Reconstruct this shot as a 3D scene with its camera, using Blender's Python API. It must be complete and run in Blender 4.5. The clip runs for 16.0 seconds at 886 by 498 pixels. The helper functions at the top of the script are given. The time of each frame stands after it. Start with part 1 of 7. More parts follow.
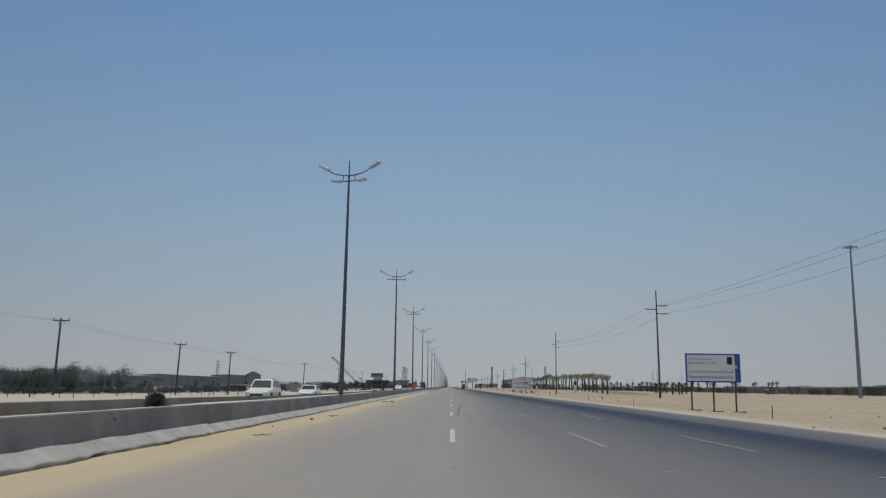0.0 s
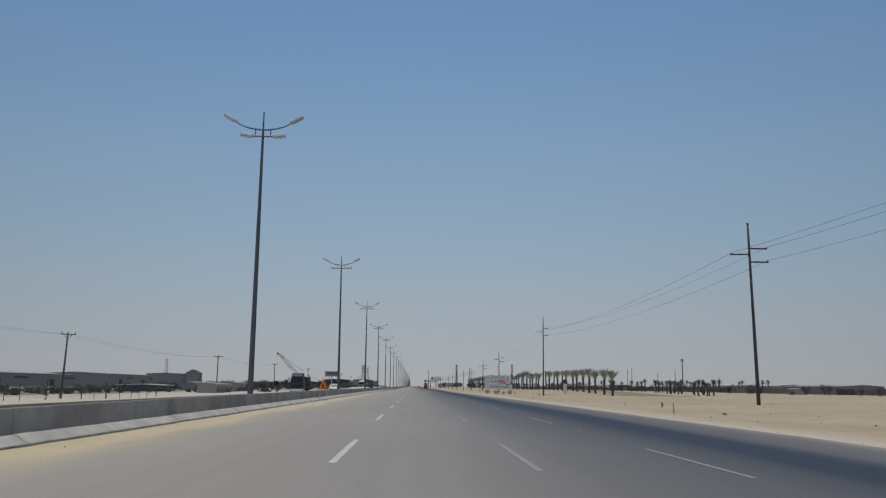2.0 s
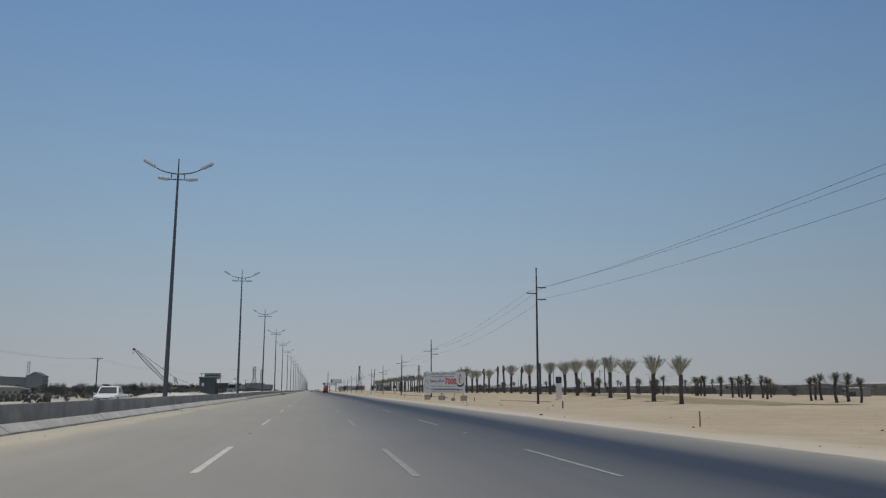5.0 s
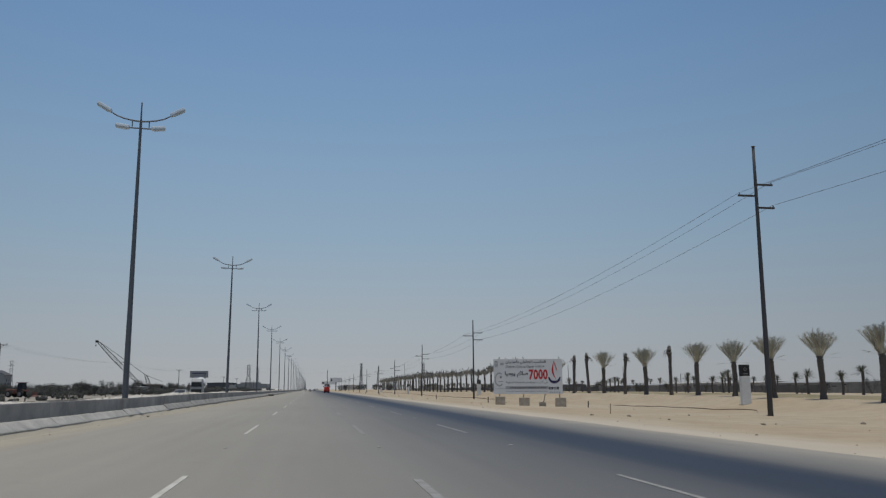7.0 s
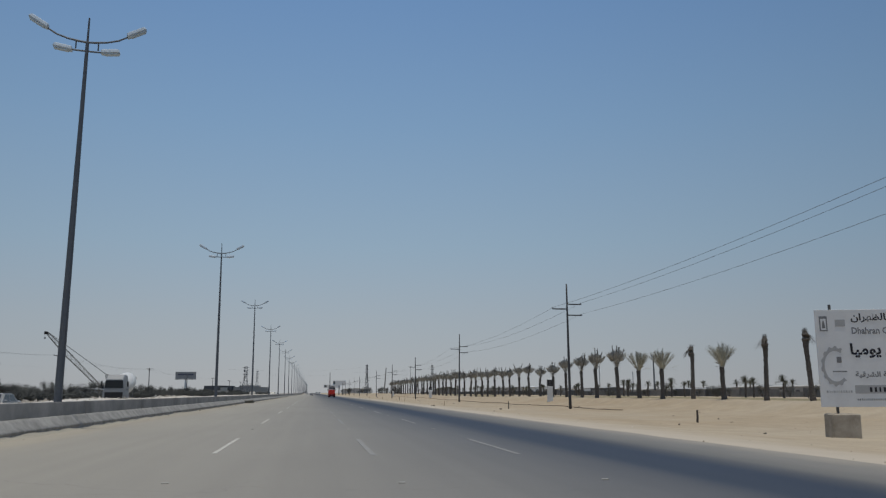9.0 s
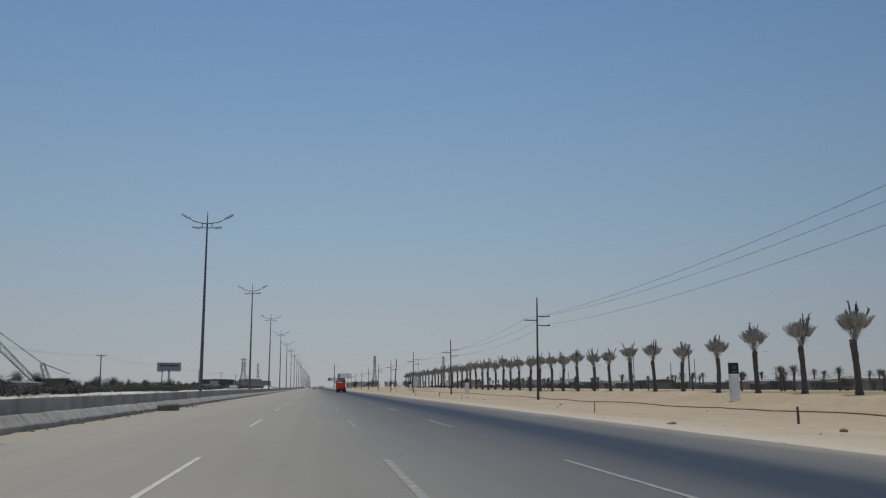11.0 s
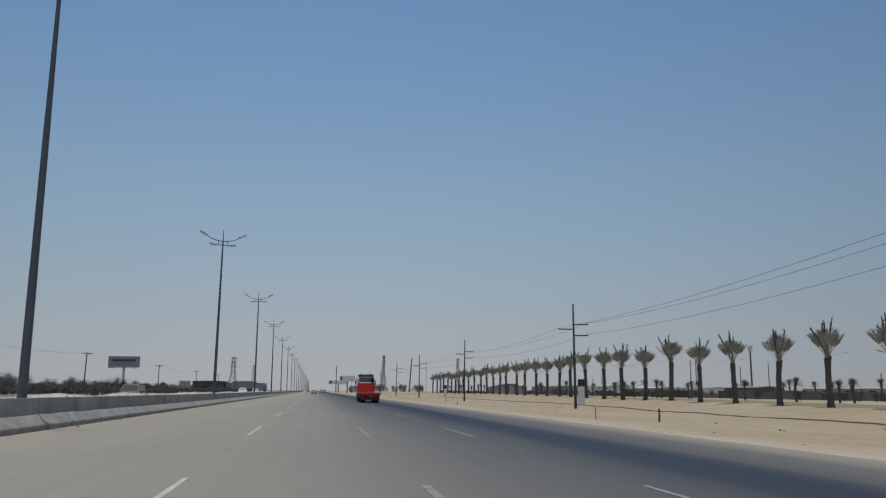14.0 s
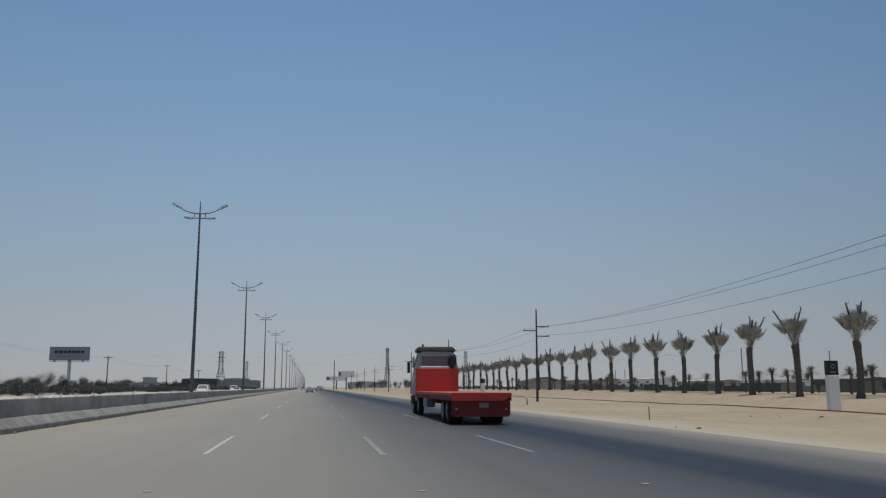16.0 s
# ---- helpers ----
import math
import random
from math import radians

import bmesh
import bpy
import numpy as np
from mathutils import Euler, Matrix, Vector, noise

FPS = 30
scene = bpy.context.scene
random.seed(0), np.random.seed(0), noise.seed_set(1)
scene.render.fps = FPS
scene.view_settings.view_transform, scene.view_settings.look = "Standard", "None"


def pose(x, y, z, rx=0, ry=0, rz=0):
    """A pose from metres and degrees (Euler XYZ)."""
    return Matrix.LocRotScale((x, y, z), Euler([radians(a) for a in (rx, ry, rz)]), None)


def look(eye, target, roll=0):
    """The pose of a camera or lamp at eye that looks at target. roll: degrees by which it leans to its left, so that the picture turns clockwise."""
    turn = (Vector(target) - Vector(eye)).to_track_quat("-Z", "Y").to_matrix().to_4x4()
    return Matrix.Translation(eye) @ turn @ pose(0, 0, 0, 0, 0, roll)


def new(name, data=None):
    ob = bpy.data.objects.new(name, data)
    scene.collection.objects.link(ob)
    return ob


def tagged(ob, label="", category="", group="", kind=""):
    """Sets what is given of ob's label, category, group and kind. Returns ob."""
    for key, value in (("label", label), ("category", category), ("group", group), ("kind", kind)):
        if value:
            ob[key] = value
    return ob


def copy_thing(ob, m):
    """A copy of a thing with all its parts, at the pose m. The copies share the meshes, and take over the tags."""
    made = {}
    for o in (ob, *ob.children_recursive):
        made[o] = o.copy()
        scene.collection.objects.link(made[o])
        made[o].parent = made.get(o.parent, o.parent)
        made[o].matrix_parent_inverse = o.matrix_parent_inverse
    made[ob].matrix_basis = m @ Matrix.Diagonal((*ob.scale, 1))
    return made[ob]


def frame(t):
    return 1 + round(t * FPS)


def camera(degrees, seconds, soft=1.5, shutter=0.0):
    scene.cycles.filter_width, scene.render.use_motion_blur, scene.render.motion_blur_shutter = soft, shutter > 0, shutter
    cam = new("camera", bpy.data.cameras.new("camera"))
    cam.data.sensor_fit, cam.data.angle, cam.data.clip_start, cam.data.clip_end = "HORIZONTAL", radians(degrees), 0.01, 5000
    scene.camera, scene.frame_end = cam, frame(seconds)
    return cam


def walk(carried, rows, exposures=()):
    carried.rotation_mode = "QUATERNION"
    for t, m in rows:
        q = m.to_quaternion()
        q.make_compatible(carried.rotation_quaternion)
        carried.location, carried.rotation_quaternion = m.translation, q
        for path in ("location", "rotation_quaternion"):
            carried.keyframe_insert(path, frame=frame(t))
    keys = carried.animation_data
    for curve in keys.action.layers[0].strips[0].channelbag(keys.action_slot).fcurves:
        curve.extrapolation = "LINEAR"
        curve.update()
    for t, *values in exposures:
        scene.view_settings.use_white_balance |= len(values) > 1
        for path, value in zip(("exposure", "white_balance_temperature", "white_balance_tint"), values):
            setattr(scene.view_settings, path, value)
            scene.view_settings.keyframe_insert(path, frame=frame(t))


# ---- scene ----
# ---- camera: a car in the second lane, driving north along +y ----
cam = camera(56.91, 16.0, soft=1.3)
walk(cam, [
    (0, pose(-1.738, -0.038, 1.421, 99.566, -0.581, 0.522)),
    (0.5, pose(-1.303, 16.141, 1.421, 99.461, -0.786, 0.507)),
    (1, pose(-0.856, 32.390, 1.421, 99.568, -0.586, 0.655)),
    (1.5, pose(-0.450, 48.739, 1.421, 99.724, -0.236, 0.856)),
    (2, pose(-0.137, 65.209, 1.421, 99.552, -0.517, -2.010)),
    (2.5, pose(0.097, 81.699, 1.421, 99.737, -0.058, -8.873)),
    (3, pose(0.236, 98.194, 1.421, 99.683, 0.359, -9.306)),
    (3.5, pose(0.275, 114.753, 1.421, 99.730, 0.162, -9.033)),
    (6, pose(0.313, 198.159, 1.421, 99.776, 0.045, -9.002)),
    (6.5, pose(0.323, 214.811, 1.421, 99.636, 0.306, -9.038)),
    (7, pose(0.349, 231.360, 1.421, 99.699, 0.259, -9.100)),
    (7.5, pose(0.424, 247.741, 1.421, 99.819, 0.233, -9.085)),
    (8, pose(0.514, 264.165, 1.421, 99.725, 0.259, -9.031)),
    (8.5, pose(0.579, 280.857, 1.421, 100.008, 0.175, -8.991)),
    (11, pose(0.633, 366.388, 1.421, 99.513, 0.278, -8.783)),
    (11.5, pose(0.597, 383.545, 1.421, 99.746, 0.439, -8.670)),
    (12, pose(0.531, 400.692, 1.421, 99.751, 0.113, -8.576)),
    (12.5, pose(0.463, 417.776, 1.421, 99.588, 0.264, -8.557)),
    (13, pose(0.418, 434.823, 1.421, 99.654, 0.114, -8.493)),
    (13.5, pose(0.382, 451.742, 1.421, 99.886, 0.071, -8.708)),
    (14, pose(0.312, 468.625, 1.421, 99.871, -0.454, -8.841)),
    (14.5, pose(0.281, 485.483, 1.421, 99.735, -0.358, -9.052)),
    (15, pose(0.343, 502.365, 1.421, 99.896, 0.188, -9.183)),
    (15.5, pose(0.437, 519.237, 1.421, 99.748, 0.098, -9.188)),
    (16, pose(0.507, 536.273, 1.421, 99.581, 0.096, -9.096)),
])

# ---- world, sun, exposure ----
SUN_EL, SUN_AZ = radians(87.0), radians(180.0)   # azimuth from +y, towards +x
world = bpy.data.worlds.new("world")
scene.world = world
world.use_nodes = True
wn = world.node_tree.nodes
sky = wn.new("ShaderNodeTexSky")
sky.sky_type = "NISHITA"
sky.sun_disc = False
sky.sun_elevation = SUN_EL
sky.sun_rotation = SUN_AZ
sky.air_density, sky.dust_density, sky.ozone_density, sky.altitude = 1.0, 0.6, 3.8, 0.0
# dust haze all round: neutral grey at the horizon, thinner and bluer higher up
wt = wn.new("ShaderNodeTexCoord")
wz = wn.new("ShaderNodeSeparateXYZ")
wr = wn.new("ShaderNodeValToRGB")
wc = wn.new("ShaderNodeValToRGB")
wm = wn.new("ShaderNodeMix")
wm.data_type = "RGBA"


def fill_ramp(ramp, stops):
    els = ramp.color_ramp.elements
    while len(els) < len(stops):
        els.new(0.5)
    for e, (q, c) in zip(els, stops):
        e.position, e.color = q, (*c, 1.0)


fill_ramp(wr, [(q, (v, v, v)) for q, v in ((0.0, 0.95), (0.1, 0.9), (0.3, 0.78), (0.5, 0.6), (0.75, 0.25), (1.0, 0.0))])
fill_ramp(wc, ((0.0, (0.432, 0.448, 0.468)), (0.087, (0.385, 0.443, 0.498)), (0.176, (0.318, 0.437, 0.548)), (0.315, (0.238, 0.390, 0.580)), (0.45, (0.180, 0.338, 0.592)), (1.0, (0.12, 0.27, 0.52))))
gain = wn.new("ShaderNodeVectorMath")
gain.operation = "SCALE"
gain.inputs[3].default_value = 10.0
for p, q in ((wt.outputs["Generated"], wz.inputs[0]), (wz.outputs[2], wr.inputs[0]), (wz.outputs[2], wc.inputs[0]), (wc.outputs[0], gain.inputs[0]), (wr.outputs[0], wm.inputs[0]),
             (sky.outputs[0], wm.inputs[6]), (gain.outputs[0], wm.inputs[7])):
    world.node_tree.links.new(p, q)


def world_math(op, a, b=0.0):
    n = wn.new("ShaderNodeMath")
    n.operation = op
    for sock, v in zip(n.inputs, (a, b)):
        if isinstance(v, float):
            sock.default_value = v
        else:
            world.node_tree.links.new(v, sock)
    return n.outputs[0]


# the sky is deeper across the road than along it: one minus a share of the squared sine of the azimuth
across = world_math("MULTIPLY", world_math("ADD", wz.outputs[0], 0.0), wz.outputs[0])
along = world_math("MULTIPLY", wz.outputs[1], wz.outputs[1])
share = world_math("DIVIDE", across, world_math("ADD", world_math("ADD", across, along), 0.001))
deep = wn.new("ShaderNodeMix")
deep.data_type, deep.blend_type = "RGBA", "MULTIPLY"
deep.inputs[7].default_value = (0.44, 0.475, 0.515, 1.0)
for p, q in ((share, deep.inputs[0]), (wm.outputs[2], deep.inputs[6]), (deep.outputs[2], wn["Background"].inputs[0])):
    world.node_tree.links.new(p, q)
wn["Background"].inputs[1].default_value = 0.107
sun = new("sun", bpy.data.lights.new("sun", "SUN"))
sun.data.energy, sun.data.angle, sun.data.color = 2.7, radians(0.6), (1.0, 0.948, 0.825)
sd = Vector((math.sin(SUN_AZ) * math.cos(SUN_EL), math.cos(SUN_AZ) * math.cos(SUN_EL), math.sin(SUN_EL)))
sun.matrix_world = look(sd * 300, (0, 0, 0))
scene.view_settings.exposure = -0.26


# ---- materials ----
class Nodes:
    """A short way to write a node material."""

    def __init__(self, name):
        self.mat = bpy.data.materials.new(name)
        self.mat.use_nodes = True
        self.nt = self.mat.node_tree
        self.bsdf = self.nt.nodes["Principled BSDF"]
        self.geo = self.nt.nodes.new("ShaderNodeNewGeometry")
        self.tc = self.nt.nodes.new("ShaderNodeTexCoord")

    def link(self, a, b):
        self.nt.links.new(a, b)

    def noise(self, scale, detail=4.0, rough=0.6, coord=None, stretch=None):
        n = self.nt.nodes.new("ShaderNodeTexNoise")
        n.inputs["Scale"].default_value, n.inputs["Detail"].default_value, n.inputs["Roughness"].default_value = scale, detail, rough
        src = coord or self.geo.outputs["Position"]
        if stretch:
            m = self.nt.nodes.new("ShaderNodeMapping")
            m.inputs["Scale"].default_value = stretch
            self.link(src, m.inputs["Vector"])
            src = m.outputs["Vector"]
        self.link(src, n.inputs["Vector"])
        return n.outputs["Fac"]

    def ramp(self, fac, stops):
        r = self.nt.nodes.new("ShaderNodeValToRGB")
        els = r.color_ramp.elements
        while len(els) < len(stops):
            els.new(0.5)
        for e, (q, c) in zip(els, stops):
            e.position, e.color = q, (*c, 1.0) if len(c) == 3 else c
        self.link(fac, r.inputs["Fac"])
        return r.outputs["Color"]

    def grey(self, fac, stops):
        return self.ramp(fac, [(q, (v, v, v)) for q, v in stops])

    def mix(self, fac, a, b, mode="MIX"):
        m = self.nt.nodes.new("ShaderNodeMix")
        m.data_type, m.blend_type = "RGBA", mode
        for sock, v in ((m.inputs[0], fac), (m.inputs[6], a), (m.inputs[7], b)):
            if isinstance(v, (int, float)):
                sock.default_value = v
            elif isinstance(v, tuple):
                sock.default_value = (*v, 1.0)
            else:
                self.link(v, sock)
        return m.outputs[2]

    def math(self, op, a, b=0.0, clamp=False):
        m = self.nt.nodes.new("ShaderNodeMath")
        m.operation, m.use_clamp = op, clamp
        for sock, v in zip(m.inputs, (a, b)):
            if isinstance(v, (int, float)):
                sock.default_value = v
            else:
                self.link(v, sock)
        return m.outputs[0]

    def xyz(self, coord=None):
        n = self.nt.nodes.new("ShaderNodeSeparateXYZ")
        self.link(coord or self.geo.outputs["Position"], n.inputs[0])
        return n.outputs

    def random(self):
        return self.nt.nodes.new("ShaderNodeObjectInfo").outputs["Random"]

    def island(self):
        return self.geo.outputs["Random Per Island"]

    def bump(self, fac, strength, distance=0.02):
        b = self.nt.nodes.new("ShaderNodeBump")
        b.inputs["Strength"].default_value, b.inputs["Distance"].default_value = strength, distance
        self.link(fac, b.inputs["Height"])
        self.link(b.outputs[0], self.bsdf.inputs["Normal"])

    def out(self, color, rough=0.8, metal=0.0, spec=0.3):
        for sock, v in ((self.bsdf.inputs["Base Color"], color), (self.bsdf.inputs["Roughness"], rough)):
            if isinstance(v, tuple):
                sock.default_value = (*v, 1.0)
            elif isinstance(v, (int, float)):
                sock.default_value = v
            else:
                self.link(v, sock)
        self.bsdf.inputs["Metallic"].default_value = metal
        self.bsdf.inputs["Specular IOR Level"].default_value = spec
        return self.mat


def painted(name, col, rough=0.5, metal=0.0, wear=0.25, dirt=(0.32, 0.27, 0.2), scale=3.0, spec=0.4, grain=1.0):
    """Paint or metal with dust in patches and a fine mottling."""
    m = Nodes(name)
    co = m.tc.outputs["Object"]
    big = m.grey(m.noise(scale, 5, 0.65, co), [(0.42, 0.0), (0.72, 1.0)])
    fine = m.grey(m.noise(scale * 14, 3, 0.6, co), [(0.3, 0.86), (0.7, 1.06)])
    c = m.mix(grain, col, fine, "MULTIPLY")
    c = m.mix(m.math("MULTIPLY", big, wear), c, dirt)
    return m.out(c, m.math("ADD", m.math("MULTIPLY", big, 0.2), rough, True), metal, spec)


def mat_sand():
    m = Nodes("sand")
    big = m.noise(0.035, 5, 0.6)
    mid = m.noise(0.5, 6, 0.65)
    fine = m.noise(9.0, 5, 0.7)
    c = m.ramp(big, [(0.3, (0.405, 0.318, 0.215)), (0.52, (0.442, 0.364, 0.264)), (0.7, (0.47, 0.402, 0.308))])
    c = m.mix(0.55, c, m.grey(mid, [(0.25, 0.72), (0.75, 1.16)]), "MULTIPLY")
    c = m.mix(0.5, c, m.grey(fine, [(0.3, 0.78), (0.7, 1.14)]), "MULTIPLY")
    x, y, z = m.xyz()
    # fine pale gravel wheel track along the carriageway
    band = m.math("ADD", x, m.math("MULTIPLY", m.noise(0.12, 3), 3.0))
    pale = m.grey(m.math("DIVIDE", m.math("SUBTRACT", band, 12.0), 12.0, True), [(0.0, 0.3), (0.2, 0.62), (0.5, 0.22), (0.8, 0.0)])
    c = m.mix(pale, c, (0.56, 0.505, 0.43))
    spot = m.grey(m.noise(3.2, 4, 0.75), [(0.66, 0.0), (0.74, 1.0)])
    c = m.mix(m.math("MULTIPLY", spot, 0.4), c, (0.2, 0.155, 0.1))
    # lime-pale rubble west of the wall
    lime = m.math("MULTIPLY", m.math("MULTIPLY", m.math("DIVIDE", m.math("SUBTRACT", -9.2, x), 0.5, True), m.grey(m.math("DIVIDE", m.math("ADD", x, 30.0), 16.0, True), [(0.0, 0.4), (1.0, 1.0)])), m.grey(m.noise(0.35, 5, 0.65), [(0.38, 0.45), (0.58, 0.95)]))
    c = m.mix(lime, c, (0.60, 0.57, 0.52))
    # dirty trodden ground among the scrub west of the opposite carriageway
    dirt = m.math("MULTIPLY", m.math("DIVIDE", m.math("SUBTRACT", -26.0, x), 6.0, True), m.math("DIVIDE", m.math("SUBTRACT", y, 300.0), 120.0, True))
    c = m.mix(m.math("MULTIPLY", dirt, m.grey(m.noise(0.15, 5, 0.65), [(0.35, 0.95), (0.68, 0.45)])), c, (0.17, 0.158, 0.14))
    # grey-brown trampled soil round the sheds
    soil = m.math("DIVIDE", m.math("SUBTRACT", m.math("SUBTRACT", -52.0, m.math("MULTIPLY", m.math("DIVIDE", m.math("SUBTRACT", 260.0, y), 100.0, True), 24.0)), m.math("ADD", x, m.math("MULTIPLY", m.noise(0.06, 5, 0.65), 26.0))), 13.0, True)
    c = m.mix(m.math("MULTIPLY", soil, 0.85), c, m.mix(mid, (0.13, 0.122, 0.11), (0.22, 0.205, 0.18)))
    m.bump(m.mix(0.5, mid, fine), 0.35, 0.05)
    return m.out(c, 0.95, 0.0, 0.1)


def mat_shoulder_sand():
    m = Nodes("blown_sand")
    mid = m.noise(0.8, 6, 0.65, stretch=(1.0, 0.35, 1.0))
    fine = m.noise(12.0, 5, 0.7)
    x, y, z = m.xyz()
    far = m.math("DIVIDE", y, 420.0, True)
    c = m.ramp(far, [(0.0, (0.52, 0.435, 0.287)), (0.24, (0.54, 0.458, 0.313)), (0.36, (0.545, 0.488, 0.383)), (0.48, (0.46, 0.42, 0.335)), (0.62, (0.38, 0.345, 0.285)), (1.0, (0.37, 0.345, 0.29))])
    c = m.mix(0.6, c, m.grey(mid, [(0.25, 0.82), (0.75, 1.12)]), "MULTIPLY")
    c = m.mix(0.4, c, m.grey(fine, [(0.3, 0.8), (0.7, 1.14)]), "MULTIPLY")
    m.bump(m.mix(0.5, mid, fine), 0.3, 0.02)
    return m.out(c, 0.95, 0.0, 0.1)


def mat_asphalt():
    m = Nodes("asphalt")
    x, y, z = m.xyz()
    wob = m.math("MULTIPLY", m.math("SUBTRACT", m.noise(0.09, 4, 0.6, stretch=(1.0, 0.25, 1.0)), 0.5), 0.8)
    fray = m.math("MULTIPLY", m.math("SUBTRACT", m.noise(1.3, 4, 0.6, stretch=(1.0, 0.018, 1.0)), 0.5), 0.9)
    u = m.math("DIVIDE", m.math("ADD", m.math("ADD", m.math("ADD", x, wob), fray), 9.0), 21.0, True)
    # dusty fast lanes, worn middle, a strip of fresh dark bitumen in the slow lane, grey hard shoulder
    base = m.ramp(u, [(0.0, (0.365, 0.330, 0.268)), (0.17, (0.338, 0.311, 0.258)), (0.42, (0.285, 0.265, 0.228)), (0.57, (0.212, 0.201, 0.182)),
                      (0.68, (0.138, 0.136, 0.134)), (0.735, (0.092, 0.095, 0.103)), (0.775, (0.034, 0.044, 0.066)),
                      (0.828, (0.028, 0.038, 0.062)), (0.852, (0.060, 0.065, 0.075)), (0.876, (0.112, 0.111, 0.108)), (0.92, (0.140, 0.136, 0.127)), (1.0, (0.19, 0.18, 0.162))])
    # older, darker surfacing of the slow lanes on some stretches, its border wavering from lane to lane
    worn = m.grey(m.math("DIVIDE", y, 700.0, True), [(0.0, 0.46), (0.07, 0.42), (0.16, 0.38), (0.30, 0.38), (0.36, 0.2), (0.41, 0.0), (0.50, 0.0), (0.55, 0.28), (0.68, 0.34), (0.76, 0.44), (1.0, 0.44)])
    first = m.math("MULTIPLY", m.math("DIVIDE", m.math("SUBTRACT", 90.0, y), 60.0, True), 2.6)
    inner = m.math("DIVIDE", m.math("SUBTRACT", m.math("ADD", m.math("ADD", x, m.math("MULTIPLY", wob, 1.6)), first), 0.9), 2.6, True)
    base = m.mix(m.math("MULTIPLY", m.math("MULTIPLY", worn, inner), m.grey(u, [(0.83, 1.0), (0.87, 0.15)])), base, (0.34, 0.355, 0.385), "MULTIPLY")
    streak = m.noise(2.2, 5, 0.6, stretch=(1.0, 0.03, 1.0))
    patch = m.noise(0.22, 5, 0.6, stretch=(1.0, 0.3, 1.0))
    grain = m.noise(45.0, 3, 0.7)
    c = m.mix(0.22, base, m.grey(streak, [(0.25, 0.82), (0.75, 1.14)]), "MULTIPLY")
    c = m.mix(0.5, c, m.grey(patch, [(0.25, 0.86), (0.75, 1.12)]), "MULTIPLY")
    c = m.mix(0.5, c, m.grey(grain, [(0.2, 0.7), (0.8, 1.3)]), "MULTIPLY")
    c = m.mix(1.0, c, m.ramp(m.math("DIVIDE", y, 260.0, True), [(0.0, (1.0, 0.985, 1.035)), (0.4, (1.0, 0.985, 1.035)), (1.0, (1.0, 1.0, 1.0))]), "MULTIPLY")
    # oil drip line and wheel tracks of each lane
    lane = m.math("FRACT", m.math("DIVIDE", m.math("ADD", x, 1.66), 3.6))
    track = m.grey(lane, [(0.12, 1.0), (0.26, 0.94), (0.38, 1.0), (0.5, 0.92), (0.62, 1.0), (0.74, 0.94), (0.88, 1.0)])
    c = m.mix(0.45, c, track, "MULTIPLY")
    # sealed cracks, long and across
    cell = m.nt.nodes.new("ShaderNodeTexVoronoi")
    cell.feature = "DISTANCE_TO_EDGE"
    cell.inputs["Scale"].default_value = 0.16
    warp = m.nt.nodes.new("ShaderNodeVectorMath")
    wn2 = m.nt.nodes.new("ShaderNodeTexNoise")
    wn2.inputs["Scale"].default_value, wn2.inputs["Detail"].default_value = 0.9, 5.0
    m.link(m.geo.outputs["Position"], wn2.inputs["Vector"])
    m.link(m.geo.outputs["Position"], warp.inputs[0])
    m.link(wn2.outputs["Color"], warp.inputs[1])
    m.link(warp.outputs[0], cell.inputs["Vector"])
    crack = m.grey(cell.outputs["Distance"], [(0.0, 1.0), (0.0035, 0.0)])
    crack = m.math("MULTIPLY", crack, m.grey(m.noise(0.05, 3), [(0.52, 0.0), (0.64, 0.22)]))
    c = m.mix(crack, c, (0.09, 0.085, 0.08))
    blot = m.grey(m.noise(1.4, 4, 0.7), [(0.7, 0.0), (0.78, 1.0)])
    c = m.mix(m.math("MULTIPLY", blot, 0.18), c, (0.1, 0.095, 0.09))
    drift = m.math("ADD", m.math("ADD", x, 9.0), m.math("MULTIPLY", m.math("SUBTRACT", m.noise(0.5, 6, 0.65, stretch=(1.0, 0.25, 1.0)), 0.5), 3.2))
    reach = m.math("DIVIDE", drift, m.math("ADD", 2.0, m.math("MULTIPLY", m.math("DIVIDE", m.math("SUBTRACT", 300.0, y), 300.0, True), 2.2)), True)
    near = m.grey(reach, [(0.0, 0.96), (0.42, 0.9), (0.6, 0.36), (0.78, 0.12), (1.0, 0.0)])
    far = m.math("DIVIDE", y, 420.0, True)
    c = m.mix(near, c, m.ramp(far, [(0.0, (0.52, 0.435, 0.287)), (0.24, (0.54, 0.458, 0.313)), (0.36, (0.545, 0.488, 0.383)), (0.5, (0.47, 0.43, 0.345)), (0.62, (0.40, 0.365, 0.295)), (1.0, (0.36, 0.33, 0.275))]))
    dust = m.math("MULTIPLY", m.math("DIVIDE", m.math("SUBTRACT", m.math("ADD", x, wob), 9.0), 2.6, True), m.math("MULTIPLY", m.math("DIVIDE", m.math("SUBTRACT", 390.0, y), 90.0, True), m.math("DIVIDE", m.math("SUBTRACT", y, 130.0), 90.0, True)))
    c = m.mix(m.math("MULTIPLY", dust, m.grey(m.noise(0.7, 5, 0.65, stretch=(1.0, 0.3, 1.0)), [(0.3, 0.5), (0.7, 0.95)])), c, (0.345, 0.32, 0.272))
    # sand blown over the outer edge
    skirt = m.math("DIVIDE", m.math("SUBTRACT", m.math("ADD", x, m.math("MULTIPLY", m.math("SUBTRACT", m.noise(0.8, 5, 0.65, stretch=(1.0, 0.3, 1.0)), 0.5), 1.6)), 10.9), 1.3, True)
